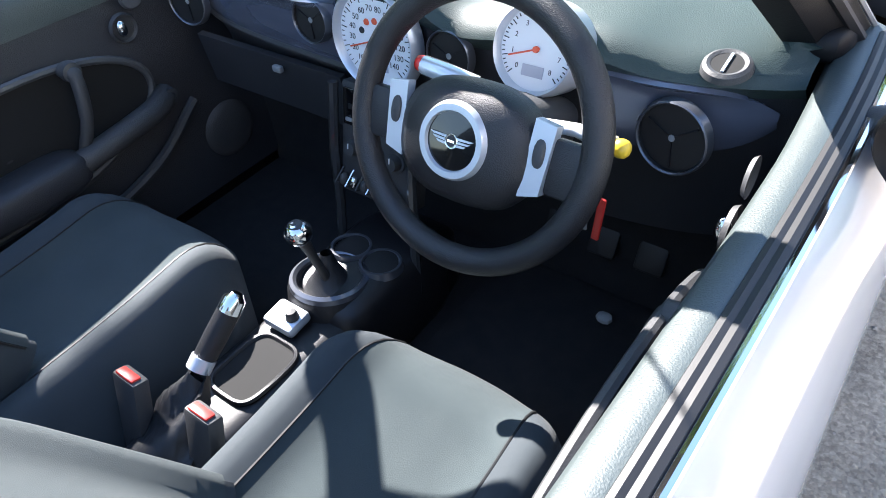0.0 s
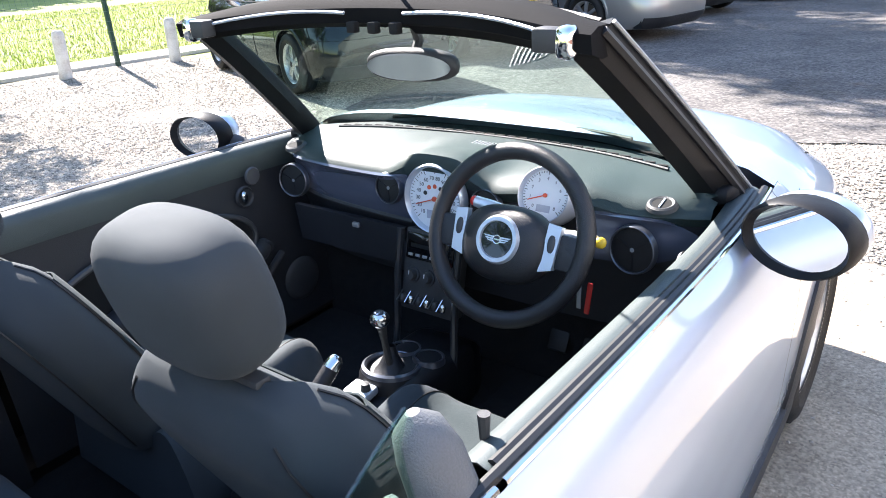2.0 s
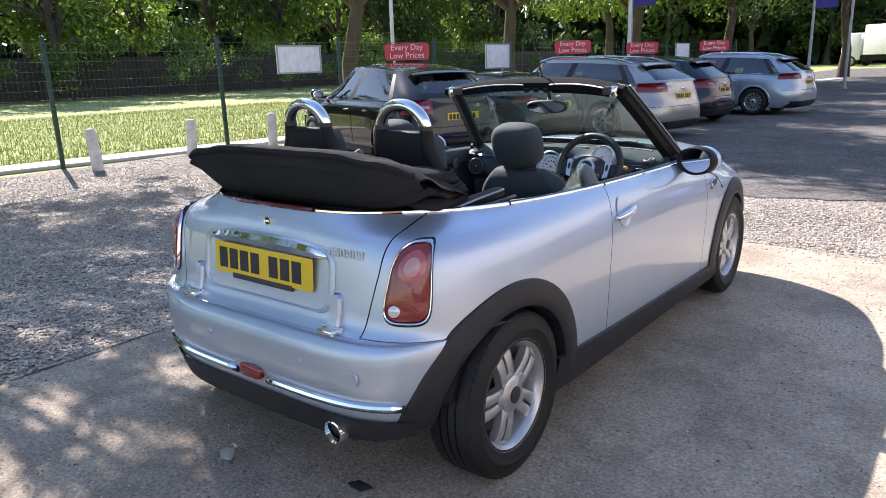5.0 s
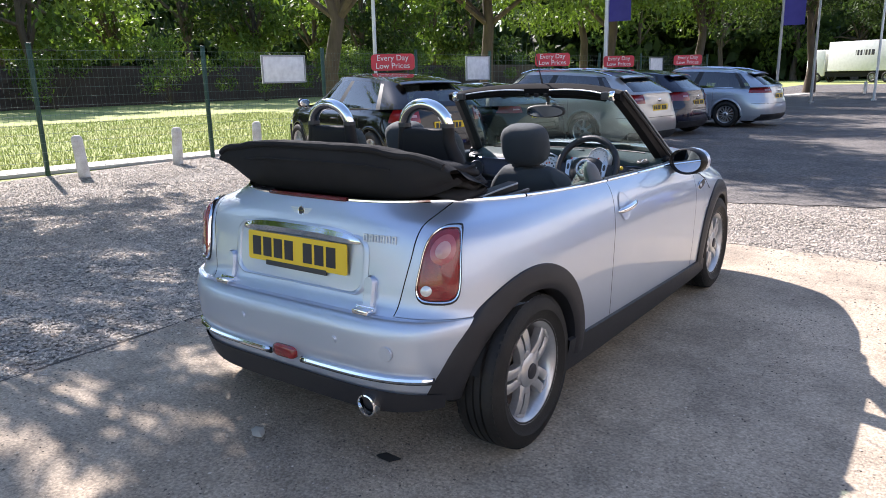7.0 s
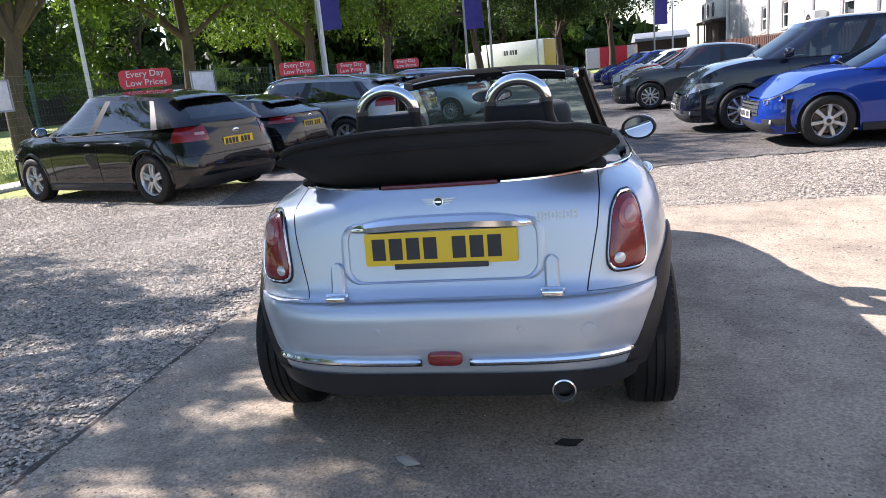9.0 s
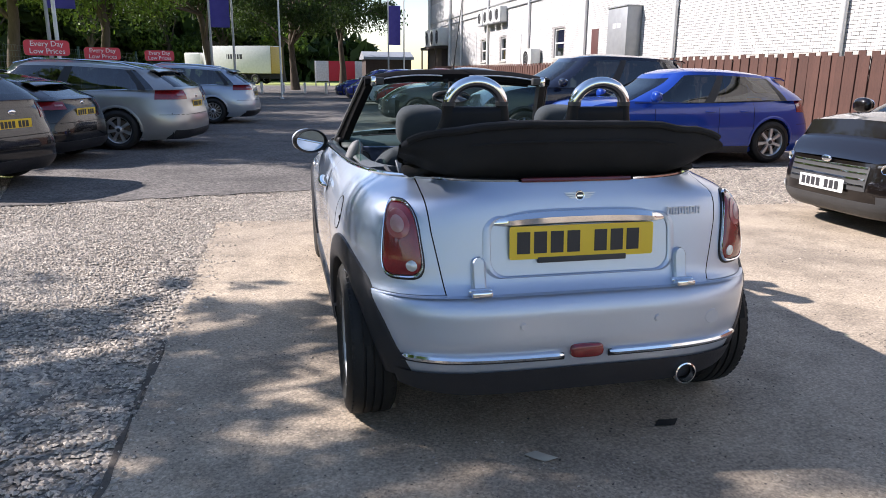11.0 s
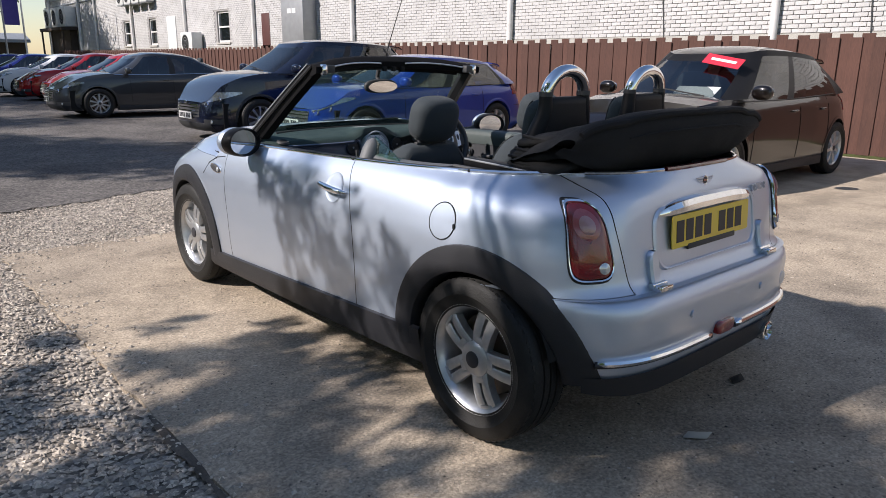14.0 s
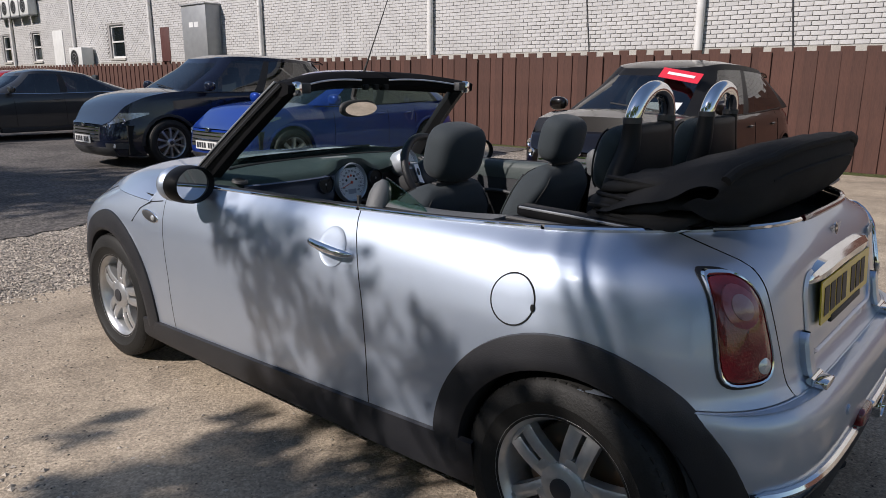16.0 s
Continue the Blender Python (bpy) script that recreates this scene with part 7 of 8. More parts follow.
for s in (-1, 1):
    for k, (x, y, z, hx, hy, hz, yaw) in enumerate(((0.455, -0.030, 0.972, 0.120, 0.155, 0.027, 8), (0.440, -0.040, 1.016, 0.122, 0.165, 0.028, 6), (0.420, -0.060, 1.060, 0.125, 0.165, 0.026, 4), (0.505, -0.01, 0.990, 0.055, 0.13, 0.018, 14))):
        vf = xf(superell(0, 0, 0, hx, hy, hz, 0.75, 0.5, 14, 36), pose(s * x, y, z, -4 - 3 * k, 5 * s, s * yaw))
        vf = ([(p[0], p[1], p[2] + 0.013 * noise.noise((p[0] * 16, p[1] * 12, k + 3.0 * s)) + 0.005 * noise.noise((p[0] * 40, p[1] * 30, k))) for p in vf[0]], vf[1])
        mk("canvas_fold", vf, CANVAS, roof, "thick bunched canvas fold", 60)
        mk("fold_piping", tube([(s * x + hx * 0.96 * s * math.cos(a), y + hy * 0.99 * math.sin(a), z + 0.004 * math.sin(3 * a)) for a in np.linspace(-0.9, 2.2, 16)], 0.006, 6), CANVAS, roof)
    mk("roof_rail", xf(box(-0.026, 0.026, -0.21, 0.21, -0.016, 0.016, 0.008), pose(s * 0.54, 0.13, 0.945, 0, 0, s * 7)), PILLAR, roof, "black roof frame rail")
    mk("rail_trim", tube([(s * 0.588, -0.06, 0.952), (s * 0.563, 0.14, 0.955), (s * 0.54, 0.33, 0.955)], 0.004, 6), GREYMET, roof)
    mk("rail_trim", tube([(s * 0.555, -0.04, 0.932), (s * 0.592, 0.14, 0.930), (s * 0.585, 0.34, 0.930)], 0.008, 8), BLACKPL, roof)
    # vinyl cover beside the rear seat
    cov = [[Vector((s * x, y, z)) for x, z in cover_edge(y)] for y in np.linspace(0.36, 0.735, 14)]
    mk("side_cover", slab(cov, 0.02), COVER, mini, "grey vinyl side cover behind the door")
    # quarter window, almost lowered
    prof = [(0.555 + 0.21 * math.sin(a), 0.91 + 0.10 * (1 - math.cos(a)) ** 0.75 if a < 0.01 else 0.91 + 0.10 * math.sin(a) ** 0.75) for a in np.linspace(0, math.pi / 2, 12)] + [(0.765, 0.905)]
    px = lambda y, z: s * (0.672 + 0.06 * (y - 0.6) - 0.35 * (z - 0.92))
    qw = mk("quarter_window", ([(px(y, z), y, z) for y, z in prof] + [(px(y, z) - s * 0.004, y, z) for y, z in prof], [tuple(range(13)), tuple(range(25, 12, -1))] + [(i, (i + 1) % 13, 13 + (i + 1) % 13, 13 + i) for i in range(13)]), SIDEGL, mini, "half-lowered green tinted quarter window")
    mk("window_post", tube([(px(0.77, 0.90), 0.775, 0.90), (px(0.77, 0.96), 0.775, 0.955), (px(0.77, 0.99), 0.772, 0.985), (px(0.77, 1.0), 0.77, 1.003)], [0.038, 0.036, 0.028, 0.008], 14), COVER, qw, "grey rubber window post")
    mk("window_edge", tube([(px(y, z), y, z) for y, z in prof[:12]], 0.002, 6), SIDEGL, qw)

# roll hoops
for s in (-1, 1):
    cx = 0.262 * s
    th = [math.pi * k / 20 for k in range(21)]
    arc = [(cx + 0.108 * math.cos(a), 0.08 - 0.01 * math.sin(a), 1.20 + 0.088 * math.sin(a)) for a in th]
    hp = mk("roll_hoop", tube(arc, 0.0235, 14), CHROME, mini, "polished chrome roll hoop")
    for q in (-1, 1):
        x = cx + q * 0.108
        flare = 0.02 if q * s < 0 else 0.075
        leg = smooth_path([(x, 0.08, 1.203), (x + q * 0.004, 0.083, 1.13), (x + q * flare * 0.55, 0.095, 1.03), (x + q * flare, 0.11, 0.86)], 6)
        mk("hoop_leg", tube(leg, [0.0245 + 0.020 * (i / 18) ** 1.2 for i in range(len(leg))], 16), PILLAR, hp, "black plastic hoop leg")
        mk("hoop_collar", tube([(x, 0.08, 1.196), (x, 0.08, 1.212)], 0.0262, 16), BLACKPL, hp)
    rows = []
    for z, hw, ht, dx, yy in ((0.86, 0.200, 0.040, 0.025, 0.10), (0.93, 0.190, 0.040, 0.022, 0.097), (0.985, 0.182, 0.038, 0.016, 0.092), (1.03, 0.168, 0.040, 0.010, 0.089), (1.07, 0.148, 0.037, 0.004, 0.086), (1.12, 0.139, 0.033, 0.0, 0.083), (1.165, 0.134, 0.029, 0.0, 0.081), (1.186, 0.130, 0.026, 0.0, 0.080), (1.193, 0.10, 0.012, 0.0, 0.080)):
        ring = []
        for a in [2 * math.pi * i / 36 for i in range(36)]:
            c, q = math.cos(a), math.sin(a)
            ring.append((cx + s * dx + hw * math.copysign(abs(c) ** 0.6, c), yy + ht * math.copysign(abs(q) ** 0.7, q), z))
        rows.append(ring)
    mk("hoop_shell", capped(grid(rows, closed_v=True), len(rows), 36), PILLAR, hp, "black moulded shell under the hoop", 60)
    hm = pose(cx, 0.150, 1.085, 10, 0, 0)
    pad = mk("rear_headrest", xf(superell(0, 0, 0, 0.128, 0.055, 0.098, 0.6, 0.7, 18, 32), hm), CLOTH2, mini, "padded grey cloth rear headrest", 60)
    for q in (-1, 1):
        mk("seam", tube([tuple(hm @ Vector((q * 0.085, 0.056 * math.sin(a) ** 0.6 + 0.001, 0.092 * math.cos(a)))) for a in np.linspace(0.35, 2.8, 12)], 0.0028, 5), SEAL, pad)
        mk("headrest_post", tube([(cx + q * 0.05, 0.155, 1.0), (cx + q * 0.05, 0.165, 0.90)], 0.009, 8), BLACKPL, pad)


# ---------------------------------------------------------------- the convertible: cabin
def seat_cushion(cx, cy, w, l, z):
    rows = []
    for v in np.linspace(-1, 1, 26):
        row = []
        for u in np.linspace(-1, 1, 33):
            au, av = abs(u), abs(v)
            front = max(0, (v - 0.45) / 0.55)
            x = cx + w * u * (1 - 0.16 * max(0, (v - 0.35) / 0.65) ** 2.2)
            y = cy + l * v - 0.07 * au ** 2.6 * max(0, v) ** 1.5
            bol = 0.040 * math.exp(-((au - 0.70) / 0.20) ** 2) * (1 - 0.5 * front)
            edge = -0.115 * max(0, (au - 0.74) / 0.26) ** 2.3 - 0.095 * front ** 2.6
            row.append((x, y, z + bol + edge + 0.022 * v - 0.010 * math.cos(1.6 * v)))
        rows.append(row)
    top = rows
    V, F = grid(top)
    n, m = len(rows), len(rows[0])
    rim = [j for j in range(m)] + [i * m + m - 1 for i in range(1, n)] + [(n - 1) * m + j for j in range(m - 2, -1, -1)] + [i * m for i in range(n - 2, 0, -1)]
    k = len(V)
    V += [(V[i][0], V[i][1] - 0.01, z - 0.22) for i in rim]
    for a in range(len(rim)):
        b = (a + 1) % len(rim)
        F.append((rim[a], rim[b], k + b, k + a))
    return (V, F), rows


def make_seat(cx, label, bx=0.0, by=0.0):
    vf, rows = seat_cushion(cx, 1.165, 0.245, 0.25, 0.52)
    st = mk("seat", vf, CLOTH, mini, label, 50)
    ins = [[Vector(p) + Vector((0, 0, 0.0012)) for p in r[7:26]] for r in rows[1:25]]
    mk("seat_insert", slab(ins, 0.003), CLOTH2, st, "paler woven centre panel", 50)
    for j in (7, 25):
        mk("seam", tube([Vector(r[j]) + Vector((0, 0, 0.0008)) for r in rows[1:25]], 0.0022, 5), SEAL, st)
    # backrest: front and back sheets
    def back(a, v):
        w = (0.24 - 0.02 * v) * (1 - max(0, (v - 0.70) / 0.30) ** 2 * 0.42) * (0.68 + 0.32 * min(1.0, v / 0.55))
        thick = 0.062 * (1 - 0.75 * max(0, (v - 0.85) / 0.15) ** 2)
        base = Vector((cx + bx, 0.99 + by - 0.22 * v, 0.50 + 0.460 * v))
        n = Vector((0, 0.9, 0.435)).normalized()
        c, q = math.cos(a), math.sin(a)
        u = math.copysign(abs(c) ** 0.55, c)
        d = math.copysign(abs(q) ** 0.55, q) * thick
        if q > 0:
            d += 0.045 * math.exp(-((abs(u) - 0.80) / 0.17) ** 2) * (1 - 0.6 * v) * min(1, q * 3)
        return base + Vector((w * u, 0, 0)) + n * d
    vs = np.linspace(0, 1, 22)
    fr_a = [math.pi * (1 - k / 28) for k in range(29)]
    bk_a = [-math.pi * k / 28 for k in range(1, 28)]
    f = [[back(a, v) for a in fr_a] for v in vs]
    b = [[back(a, v) for a in [0.0] + bk_a + [-math.pi]] for v in vs]
    loop = [[back(a, v) for a in fr_a + bk_a] for v in vs]
    bk_ = mk("backrest", capped(grid(loop, closed_v=True), 22, len(fr_a) + len(bk_a)), CLOTH, st, "dark grey cloth backrest", 50)
    ins = [[p + Vector((0, 0.003, 0.002)) for p in r[6:23]] for r in f[1:19]]
    mk("back_insert", slab(ins, 0.003), CLOTH2, bk_, "paler woven centre panel", 50)
    for j in (6, 22):
        mk("seam", tube([r[j] + Vector((0, 0.002, 0.001)) for r in f[1:21]], 0.002, 5), SEAL, bk_)
        mk("seam", tube([r[j] + Vector((0, -0.001, 0)) for r in b[1:21]], 0.002, 5), SEAL, bk_)
    hr_m = pose(cx + bx - 0.012 * (1 if cx > 0 else -1), 0.780 + by, 1.072, 14, 0, 0)
    hr = mk("headrest", xf(superell(0, 0, 0, 0.119, 0.068, 0.098, 0.62, 0.72, 18, 32), hr_m), CLOTH, st, "rounded cloth headrest", 60)
    for q in (-1, 1):
        mk("headrest_post", tube([(cx + bx + q * 0.055, 0.79 + by, 0.985), (cx + bx + q * 0.055, 0.80 + by, 0.93)], 0.008, 8), BLACKPL, hr)
    mk("headrest_collar", xf(box(-0.085, 0.085, -0.012, 0.012, -0.006, 0.006, 0.004), pose(cx + bx, 0.79 + by, 0.970)), BLACKPL, hr)
    mk("recline_lever", xf(superell(0, 0, 0, 0.012, 0.03, 0.012, 0.8, 0.8, 8, 12), pose(cx + bx + 0.19, 0.90 + by, 0.80)), GREYMET, bk_)
    return st


make_seat(0.362, "dark grey cloth driver seat, sunlit", -0.005, -0.035)
make_seat(-0.335, "dark grey cloth passenger seat", -0.035, -0.05)
# rear bench
rb = mk("rear_seat", join(xf(superell(0, 0, 0, 0.52, 0.21, 0.09, 0.4, 0.4, 12, 28), pose(0, 0.46, 0.50)), ), CLOTH, mini, "dark cloth rear bench")
mk("rear_backrest", xf(superell(0, 0, 0, 0.52, 0.07, 0.25, 0.35, 0.35, 12, 28), pose(0, 0.21, 0.66, 14, 0, 0)), CLOTH, rb)
# tub
tub = []
for s in (-1, 1):
    tub.append(grid([[(s * x, y, z) for x, z in ((MS.side(y, 0.86) - 0.075, 0.895), (0.64, 0.6), (0.62, 0.27))] for y in np.linspace(0.0, 0.80, 8)]))
for vf in tub:
    mk("cabin_lining", vf, DOORTRIM, mini, "black side lining")
mk("cabin_floor", box(-0.64, 0.64, 0.0, 1.95, 0.24, 0.266), CARPET, mini, "black carpeted floor")
mk("rear_bulkhead", box(-0.60, 0.60, 0.02, 0.12, 0.266, 0.93), CARPET, mini, "black carpeted bulkhead")
mk("front_bulkhead", box(-0.64, 0.64, 1.86, 1.93, 0.266, 0.85), CARPET, mini, "black carpeted bulkhead")
mk("floor_mat", box(0.14, 0.58, 1.40, 1.84, 0.270, 0.280, 0.004), CARPET, mini, "dark driver floor mat")
mk("paper_scrap", xf(superell(0, 0, 0, 0.018, 0.014, 0.008, 0.7, 0.9, 6, 9), pose(0.41, 1.77, 0.288)), CLEARLENS, mini, "crumpled clear wrapper on the mat")
for x in (0.26, 0.36, 0.46):
    mk("pedal", xf(box(-0.03, 0.03, -0.008, 0.008, -0.045, 0.045, 0.006), pose(x, 1.86, 0.42, -30, 0, 0)), SEAL, mini, "black rubber pedal")


# door linings
def door_lining(s):
    rows = []
    for y in np.linspace(0.82, 1.93, 30):
        xo = MS.side(y, belt(y)) - 0.022
        zb_ = belt(y) + 0.004
        taper = float(np.interp(y, [0.82, 1.6, 1.93], [0, 0, 0.01]))
        rows.append([Vector((s * q, y, z)) for q, z in ((xo, zb_), (xo - 0.018, zb_ + 0.003), (xo - 0.042 - taper, zb_ - 0.006), (xo - 0.050 - taper, zb_ - 0.03), (xo - 0.047, zb_ - 0.08), (0.645, 0.72), (0.642, 0.60), (0.635, 0.50), (0.63, 0.42), (0.63, 0.30))])
    lin = mk("door_lining", grid(rows), DOORTRIM, mini, "black moulded door lining", 60)
    pad = [[r[0] + Vector((-s * 0.004, 0, 0.001)), r[1] + Vector((0, 0, 0.003)), r[2] + Vector((0, 0, 0.003)), r[3] + Vector((-s * 0.003, 0, 0.0)), r[4] + Vector((-s * 0.003, 0, 0))] for r in rows]
    mk("door_top_pad", grid(pad), PADTOP, lin, "grey soft vinyl door top", 60)
    x0 = s * 0.632
    ring = [(x0, 1.30 + 0.34 * math.cos(a), 0.63 + 0.135 * math.sin(a) + 0.02 * math.cos(a)) for a in [2 * math.pi * k / 48 for k in range(48)]]
    mk("lining_surround", tube(ring, 0.009, 8, closed=True), mat("lining_edge", (0.06, 0.062, 0.066), 0.45) if s < 0 else BLACKPL, lin, "moulded oval surround")
    # almost flat pocket face; its inner shade is painted in near-black
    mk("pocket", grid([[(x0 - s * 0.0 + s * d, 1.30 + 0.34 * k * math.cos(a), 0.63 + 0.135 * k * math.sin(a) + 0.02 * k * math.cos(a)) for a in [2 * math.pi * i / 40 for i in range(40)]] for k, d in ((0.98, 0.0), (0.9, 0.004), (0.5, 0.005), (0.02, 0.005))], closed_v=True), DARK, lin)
    gh = smooth_path([(s * 0.625, 1.47, 0.755), (s * 0.595, 1.475, 0.74), (s * 0.585, 1.455, 0.66), (s * 0.60, 1.43, 0.595)], 6)
    mk("grab_handle", tube(gh, [0.017] * 6 + [0.014] * 6 + [0.013] * 7, 12), BLACKPL, lin, "upright grab handle")
    ar_ = smooth_path([(s * 0.625, 1.66, 0.605), (s * 0.592, 1.60, 0.60), (s * 0.585, 1.45, 0.585), (s * 0.60, 1.30, 0.565), (s * 0.61, 1.12, 0.56)], 5)
    mk("armrest_tube", tube(ar_, 0.026, 12), BLACKPL, lin, "tubular armrest")
    mk("armrest_pad", xf(superell(0, 0, 0, 0.05, 0.15, 0.04, 0.5, 0.5, 10, 18), pose(s * 0.60, 1.27, 0.575)), DOORTRIM, lin)
    for y, z, r in ((1.475, 0.752, 0.022), (1.655, 0.607, 0.02)):
        mk("handle_boss", xf(lathe([(0.0, 0.012), (r * 0.35, 0.012), (r * 0.5, 0.018), (r * 0.9, 0.016), (r, 0.0)], 18, pose(0, 0, 0, 0, -90 * s, 0)), pose(s * 0.612, y, z)), BLACKPL, lin)
    mk("tweeter", xf(lathe([(0.0, 0.004), (0.024, 0.006), (0.028, 0.0)], 24, pose(0, 0, 0, 0, -90 * s, 0)), pose(s * 0.648, 1.675, 0.822)), mat("speaker_grey", (0.08, 0.08, 0.085), 0.6), lin, "small round tweeter")
    rl = mk("release_cup", xf(lathe([(0.0, 0.001), (0.024, 0.003), (0.029, 0.008), (0.033, 0.0)], 24, pose(0, 0, 0, 0, -90 * s, 0)), pose(s * 0.648, 1.635, 0.768)), BLACKPL, lin)
    mk("release_lever", xf(superell(0, 0, 0, 0.01, 0.012, 0.018, 0.9, 0.9, 8, 12), pose(s * 0.638, 1.627, 0.771)), CHROME, rl, "chrome door release")
    mk("door_speaker", xf(lathe([(0.0, 0.010), (0.055, 0.012), (0.068, 0.006), (0.074, 0.0)], 30, pose(0, 0, 0, 0, -90 * s, 0)), pose(s * 0.625, 1.79, 0.44)), BLACKPL, lin, "round footwell speaker")
    mk("map_pocket", tube(smooth_path([(s * 0.62, 1.72, 0.56), (s * 0.60, 1.55, 0.47), (s * 0.60, 1.30, 0.42), (s * 0.61, 1.0, 0.40)], 6), 0.012, 8), BLACKPL, lin)
    mk("lock_pin", tube([(s * 0.672, 0.93, 0.91), (s * 0.672, 0.93, 0.945)], [0.006, 0.008], 8), BLACKPL, lin)
    for c in lin.children:
        if c.name.split(".")[0] != "door_top_pad":
            c.location.y = -0.06
            if s > 0 and c.name.split(".")[0] in ("grab_handle", "armrest_tube", "armrest_pad", "handle_boss", "map_pocket"):
                c.location.x = 0.035
    return lin


door_lining(-1)
door_lining(1)

# dashboard
def dash_pt(x, k):
    sec = [(1.80, 0.55), (1.785, 0.66), (1.762, 0.725), (1.755, 0.745), (1.750, 0.775), (1.747, 0.815), (1.742, 0.846), (1.716, 0.872), (1.728, 0.890), (1.77, 0.902), (1.85, 0.913), (1.94, 0.921), (2.02, 0.925), (2.09, 0.925)]
    y, z = sec[k]
    a = abs(x) / 0.66
    y += 0.10 * a ** 5 * (k < 10) + (-0.20 * a ** 2.2 if k == 13 else (-0.13 * a ** 2.2 if k == 12 else (-0.06 * a ** 2 if k == 11 else 0)))
    bul = math.exp(-(x / 0.125) ** 4)
    bul2 = math.exp(-((x - 0.333) / 0.12) ** 4)
    lift = {5: 0.0, 6: 0.02, 7: 0.042, 8: 0.052, 9: 0.042, 10: 0.018, 11: 0.005}.get(k, 0)
    z += lift * bul + 0.35 * lift * bul2 - 0.012 * a ** 4 * (k > 5)
    return Vector((x, y, z))


dx = np.linspace(-0.655, 0.655, 70)
dash = mk("dashboard", grid([[dash_pt(x, k) for k in range(6, 14)] for x in dx]), DASH, mini, "grey-green vinyl dashboard top with round vents", 60)
dash.matrix_basis = Matrix.Translation((0, -0.048, 0.007))
mk("dash_face", grid([[dash_pt(x, k) for k in range(0, 7)] for x in dx]), DOORTRIM, dash, "black lower dashboard", 60)


def dash_trim(x0, x1, n, z0, z1):
    rows = []
    for x in np.linspace(x0, x1, n):
        row = []
        for t in np.linspace(0, 1, 8):
            z = z0(x) + (z1(x) - z0(x)) * t
            y = float(np.interp(z, [dash_pt(x, k).z for k in range(1, 9)], [dash_pt(x, k).y for k in range(1, 9)]))
            row.append(Vector((x, y - 0.011 - 0.006 * math.sin(math.pi * t), z)))
        rows.append(row)
    return [list(c) for c in zip(*rows)]


mk("trim_panel", slab(dash_trim(-0.56, -0.095, 30, lambda x: 0.765 - 0.06 * (x + 0.56), lambda x: 0.868 + 0.01 * math.exp(-(x / 0.15) ** 2)), 0.008), TRIMSIL, dash, "dark metallic trim panel")
mk("trim_panel", slab(dash_trim(0.40, 0.632, 20, lambda x: 0.742 + 0.05 * ((x - 0.40) / 0.232) ** 5, lambda x: 0.862 - 0.045 * ((x - 0.40) / 0.232) ** 5), 0.008), TRIMSIL, dash, "dark metallic trim panel")
mk("trim_lip", tube([tuple(dash_pt(x, 2) + Vector((0, -0.016, 0.0 - 0.05 * (x + 0.56) * 0.6 + 0.03))) for x in np.linspace(-0.60, -0.10, 20)], 0.009, 8), BLACKPL, dash, "rounded black lower lip")
mk("glovebox_lid", slab([[Vector((x, 1.748 - 0.012 * t, 0.60 + 0.118 * t)) for x in np.linspace(-0.56, -0.13, 10)] for t in np.linspace(0, 1, 4)], 0.015), DOORTRIM, dash)
mk("glovebox_catch", xf(box(-0.012, 0.012, -0.006, 0.006, -0.007, 0.007, 0.003), pose(-0.30, 1.728, 0.700)), GREYMET, dash)


VENTRIM = mat("vent_ring_metal", (0.15, 0.16, 0.19), 0.3, 0.7, (0.12, 0.13, 0.15), 6)


def round_vent(c, r, tilt, yaw, label="round black air vent", rim=None):
    m = Matrix.Translation(c) @ pose(0, 0, 0, 0, 0, yaw) @ pose(0, 0, 0, 90 - tilt, 0, 0)
    v = mk("air_vent", xf(lathe([(r * 0.90, -0.008), (r * 0.92, 0.003), (r * 0.96, 0.005), (r * 1.0, 0.003), (r * 1.03, -0.012)], 36), m), rim or VENTRIM, dash, label)
    mk("vent_bore", xf(lathe([(0.0, -0.001), (r * 0.9, -0.003), (r * 0.92, 0.002)], 28), m), SEAL, v)
    for a in (35, 155, 275):
        mk("vent_blade", xf(box(0.006, r * 0.8, -0.0010, 0.0010, -0.004, 0.001), m @ pose(0, 0, 0, 0, 0, a)), CONSOLE, v)
    mk("vent_pin", xf(lathe([(0.0, 0.0), (0.005, 0.0), (0.006, -0.01)], 10), m), GREYMET, v)
    return v


round_vent((-0.155, 1.716, 0.836), 0.043, 6, 0)
round_vent((0.153, 1.716, 0.836), 0.043, 6, 0)
round_vent((0.522, 1.722, 0.797), 0.054, 6, -8)
round_vent((-0.535, 1.722, 0.80), 0.05, 6, 10)
m = Matrix.Translation((0.562, 1.775, 0.8915)) @ pose(0, 0, 0, 12, 0, 0)
dv = mk("demist_vent", xf(lathe([(0.0, 0.0), (0.020, 0.0), (0.021, 0.003), (0.026, 0.005), (0.031, 0.002), (0.034, -0.006)], 28), m), BLACKPL, dash, "round silver-rimmed demister vent")
mk("vent_bore", xf(lathe([(0.0, 0.0025), (0.021, 0.0025)], 24), m), DARK, dv)
mk("vent_blade", xf(box(-0.0018, 0.0018, -0.019, 0.019, 0.002, 0.005), m), SATIN, dv)
m = Matrix.Translation((-0.562, 1.775, 0.8915)) @ pose(0, 0, 0, 12, 0, 0)
dv = mk("demist_vent", xf(lathe([(0.0, 0.0), (0.020, 0.0), (0.021, 0.003), (0.026, 0.005), (0.031, 0.002), (0.034, -0.006)], 28), m), BLACKPL, dash, "round silver-rimmed demister vent")
mk("vent_bore", xf(lathe([(0.0, 0.0025), (0.021, 0.0025)], 24), m), DARK, dv)
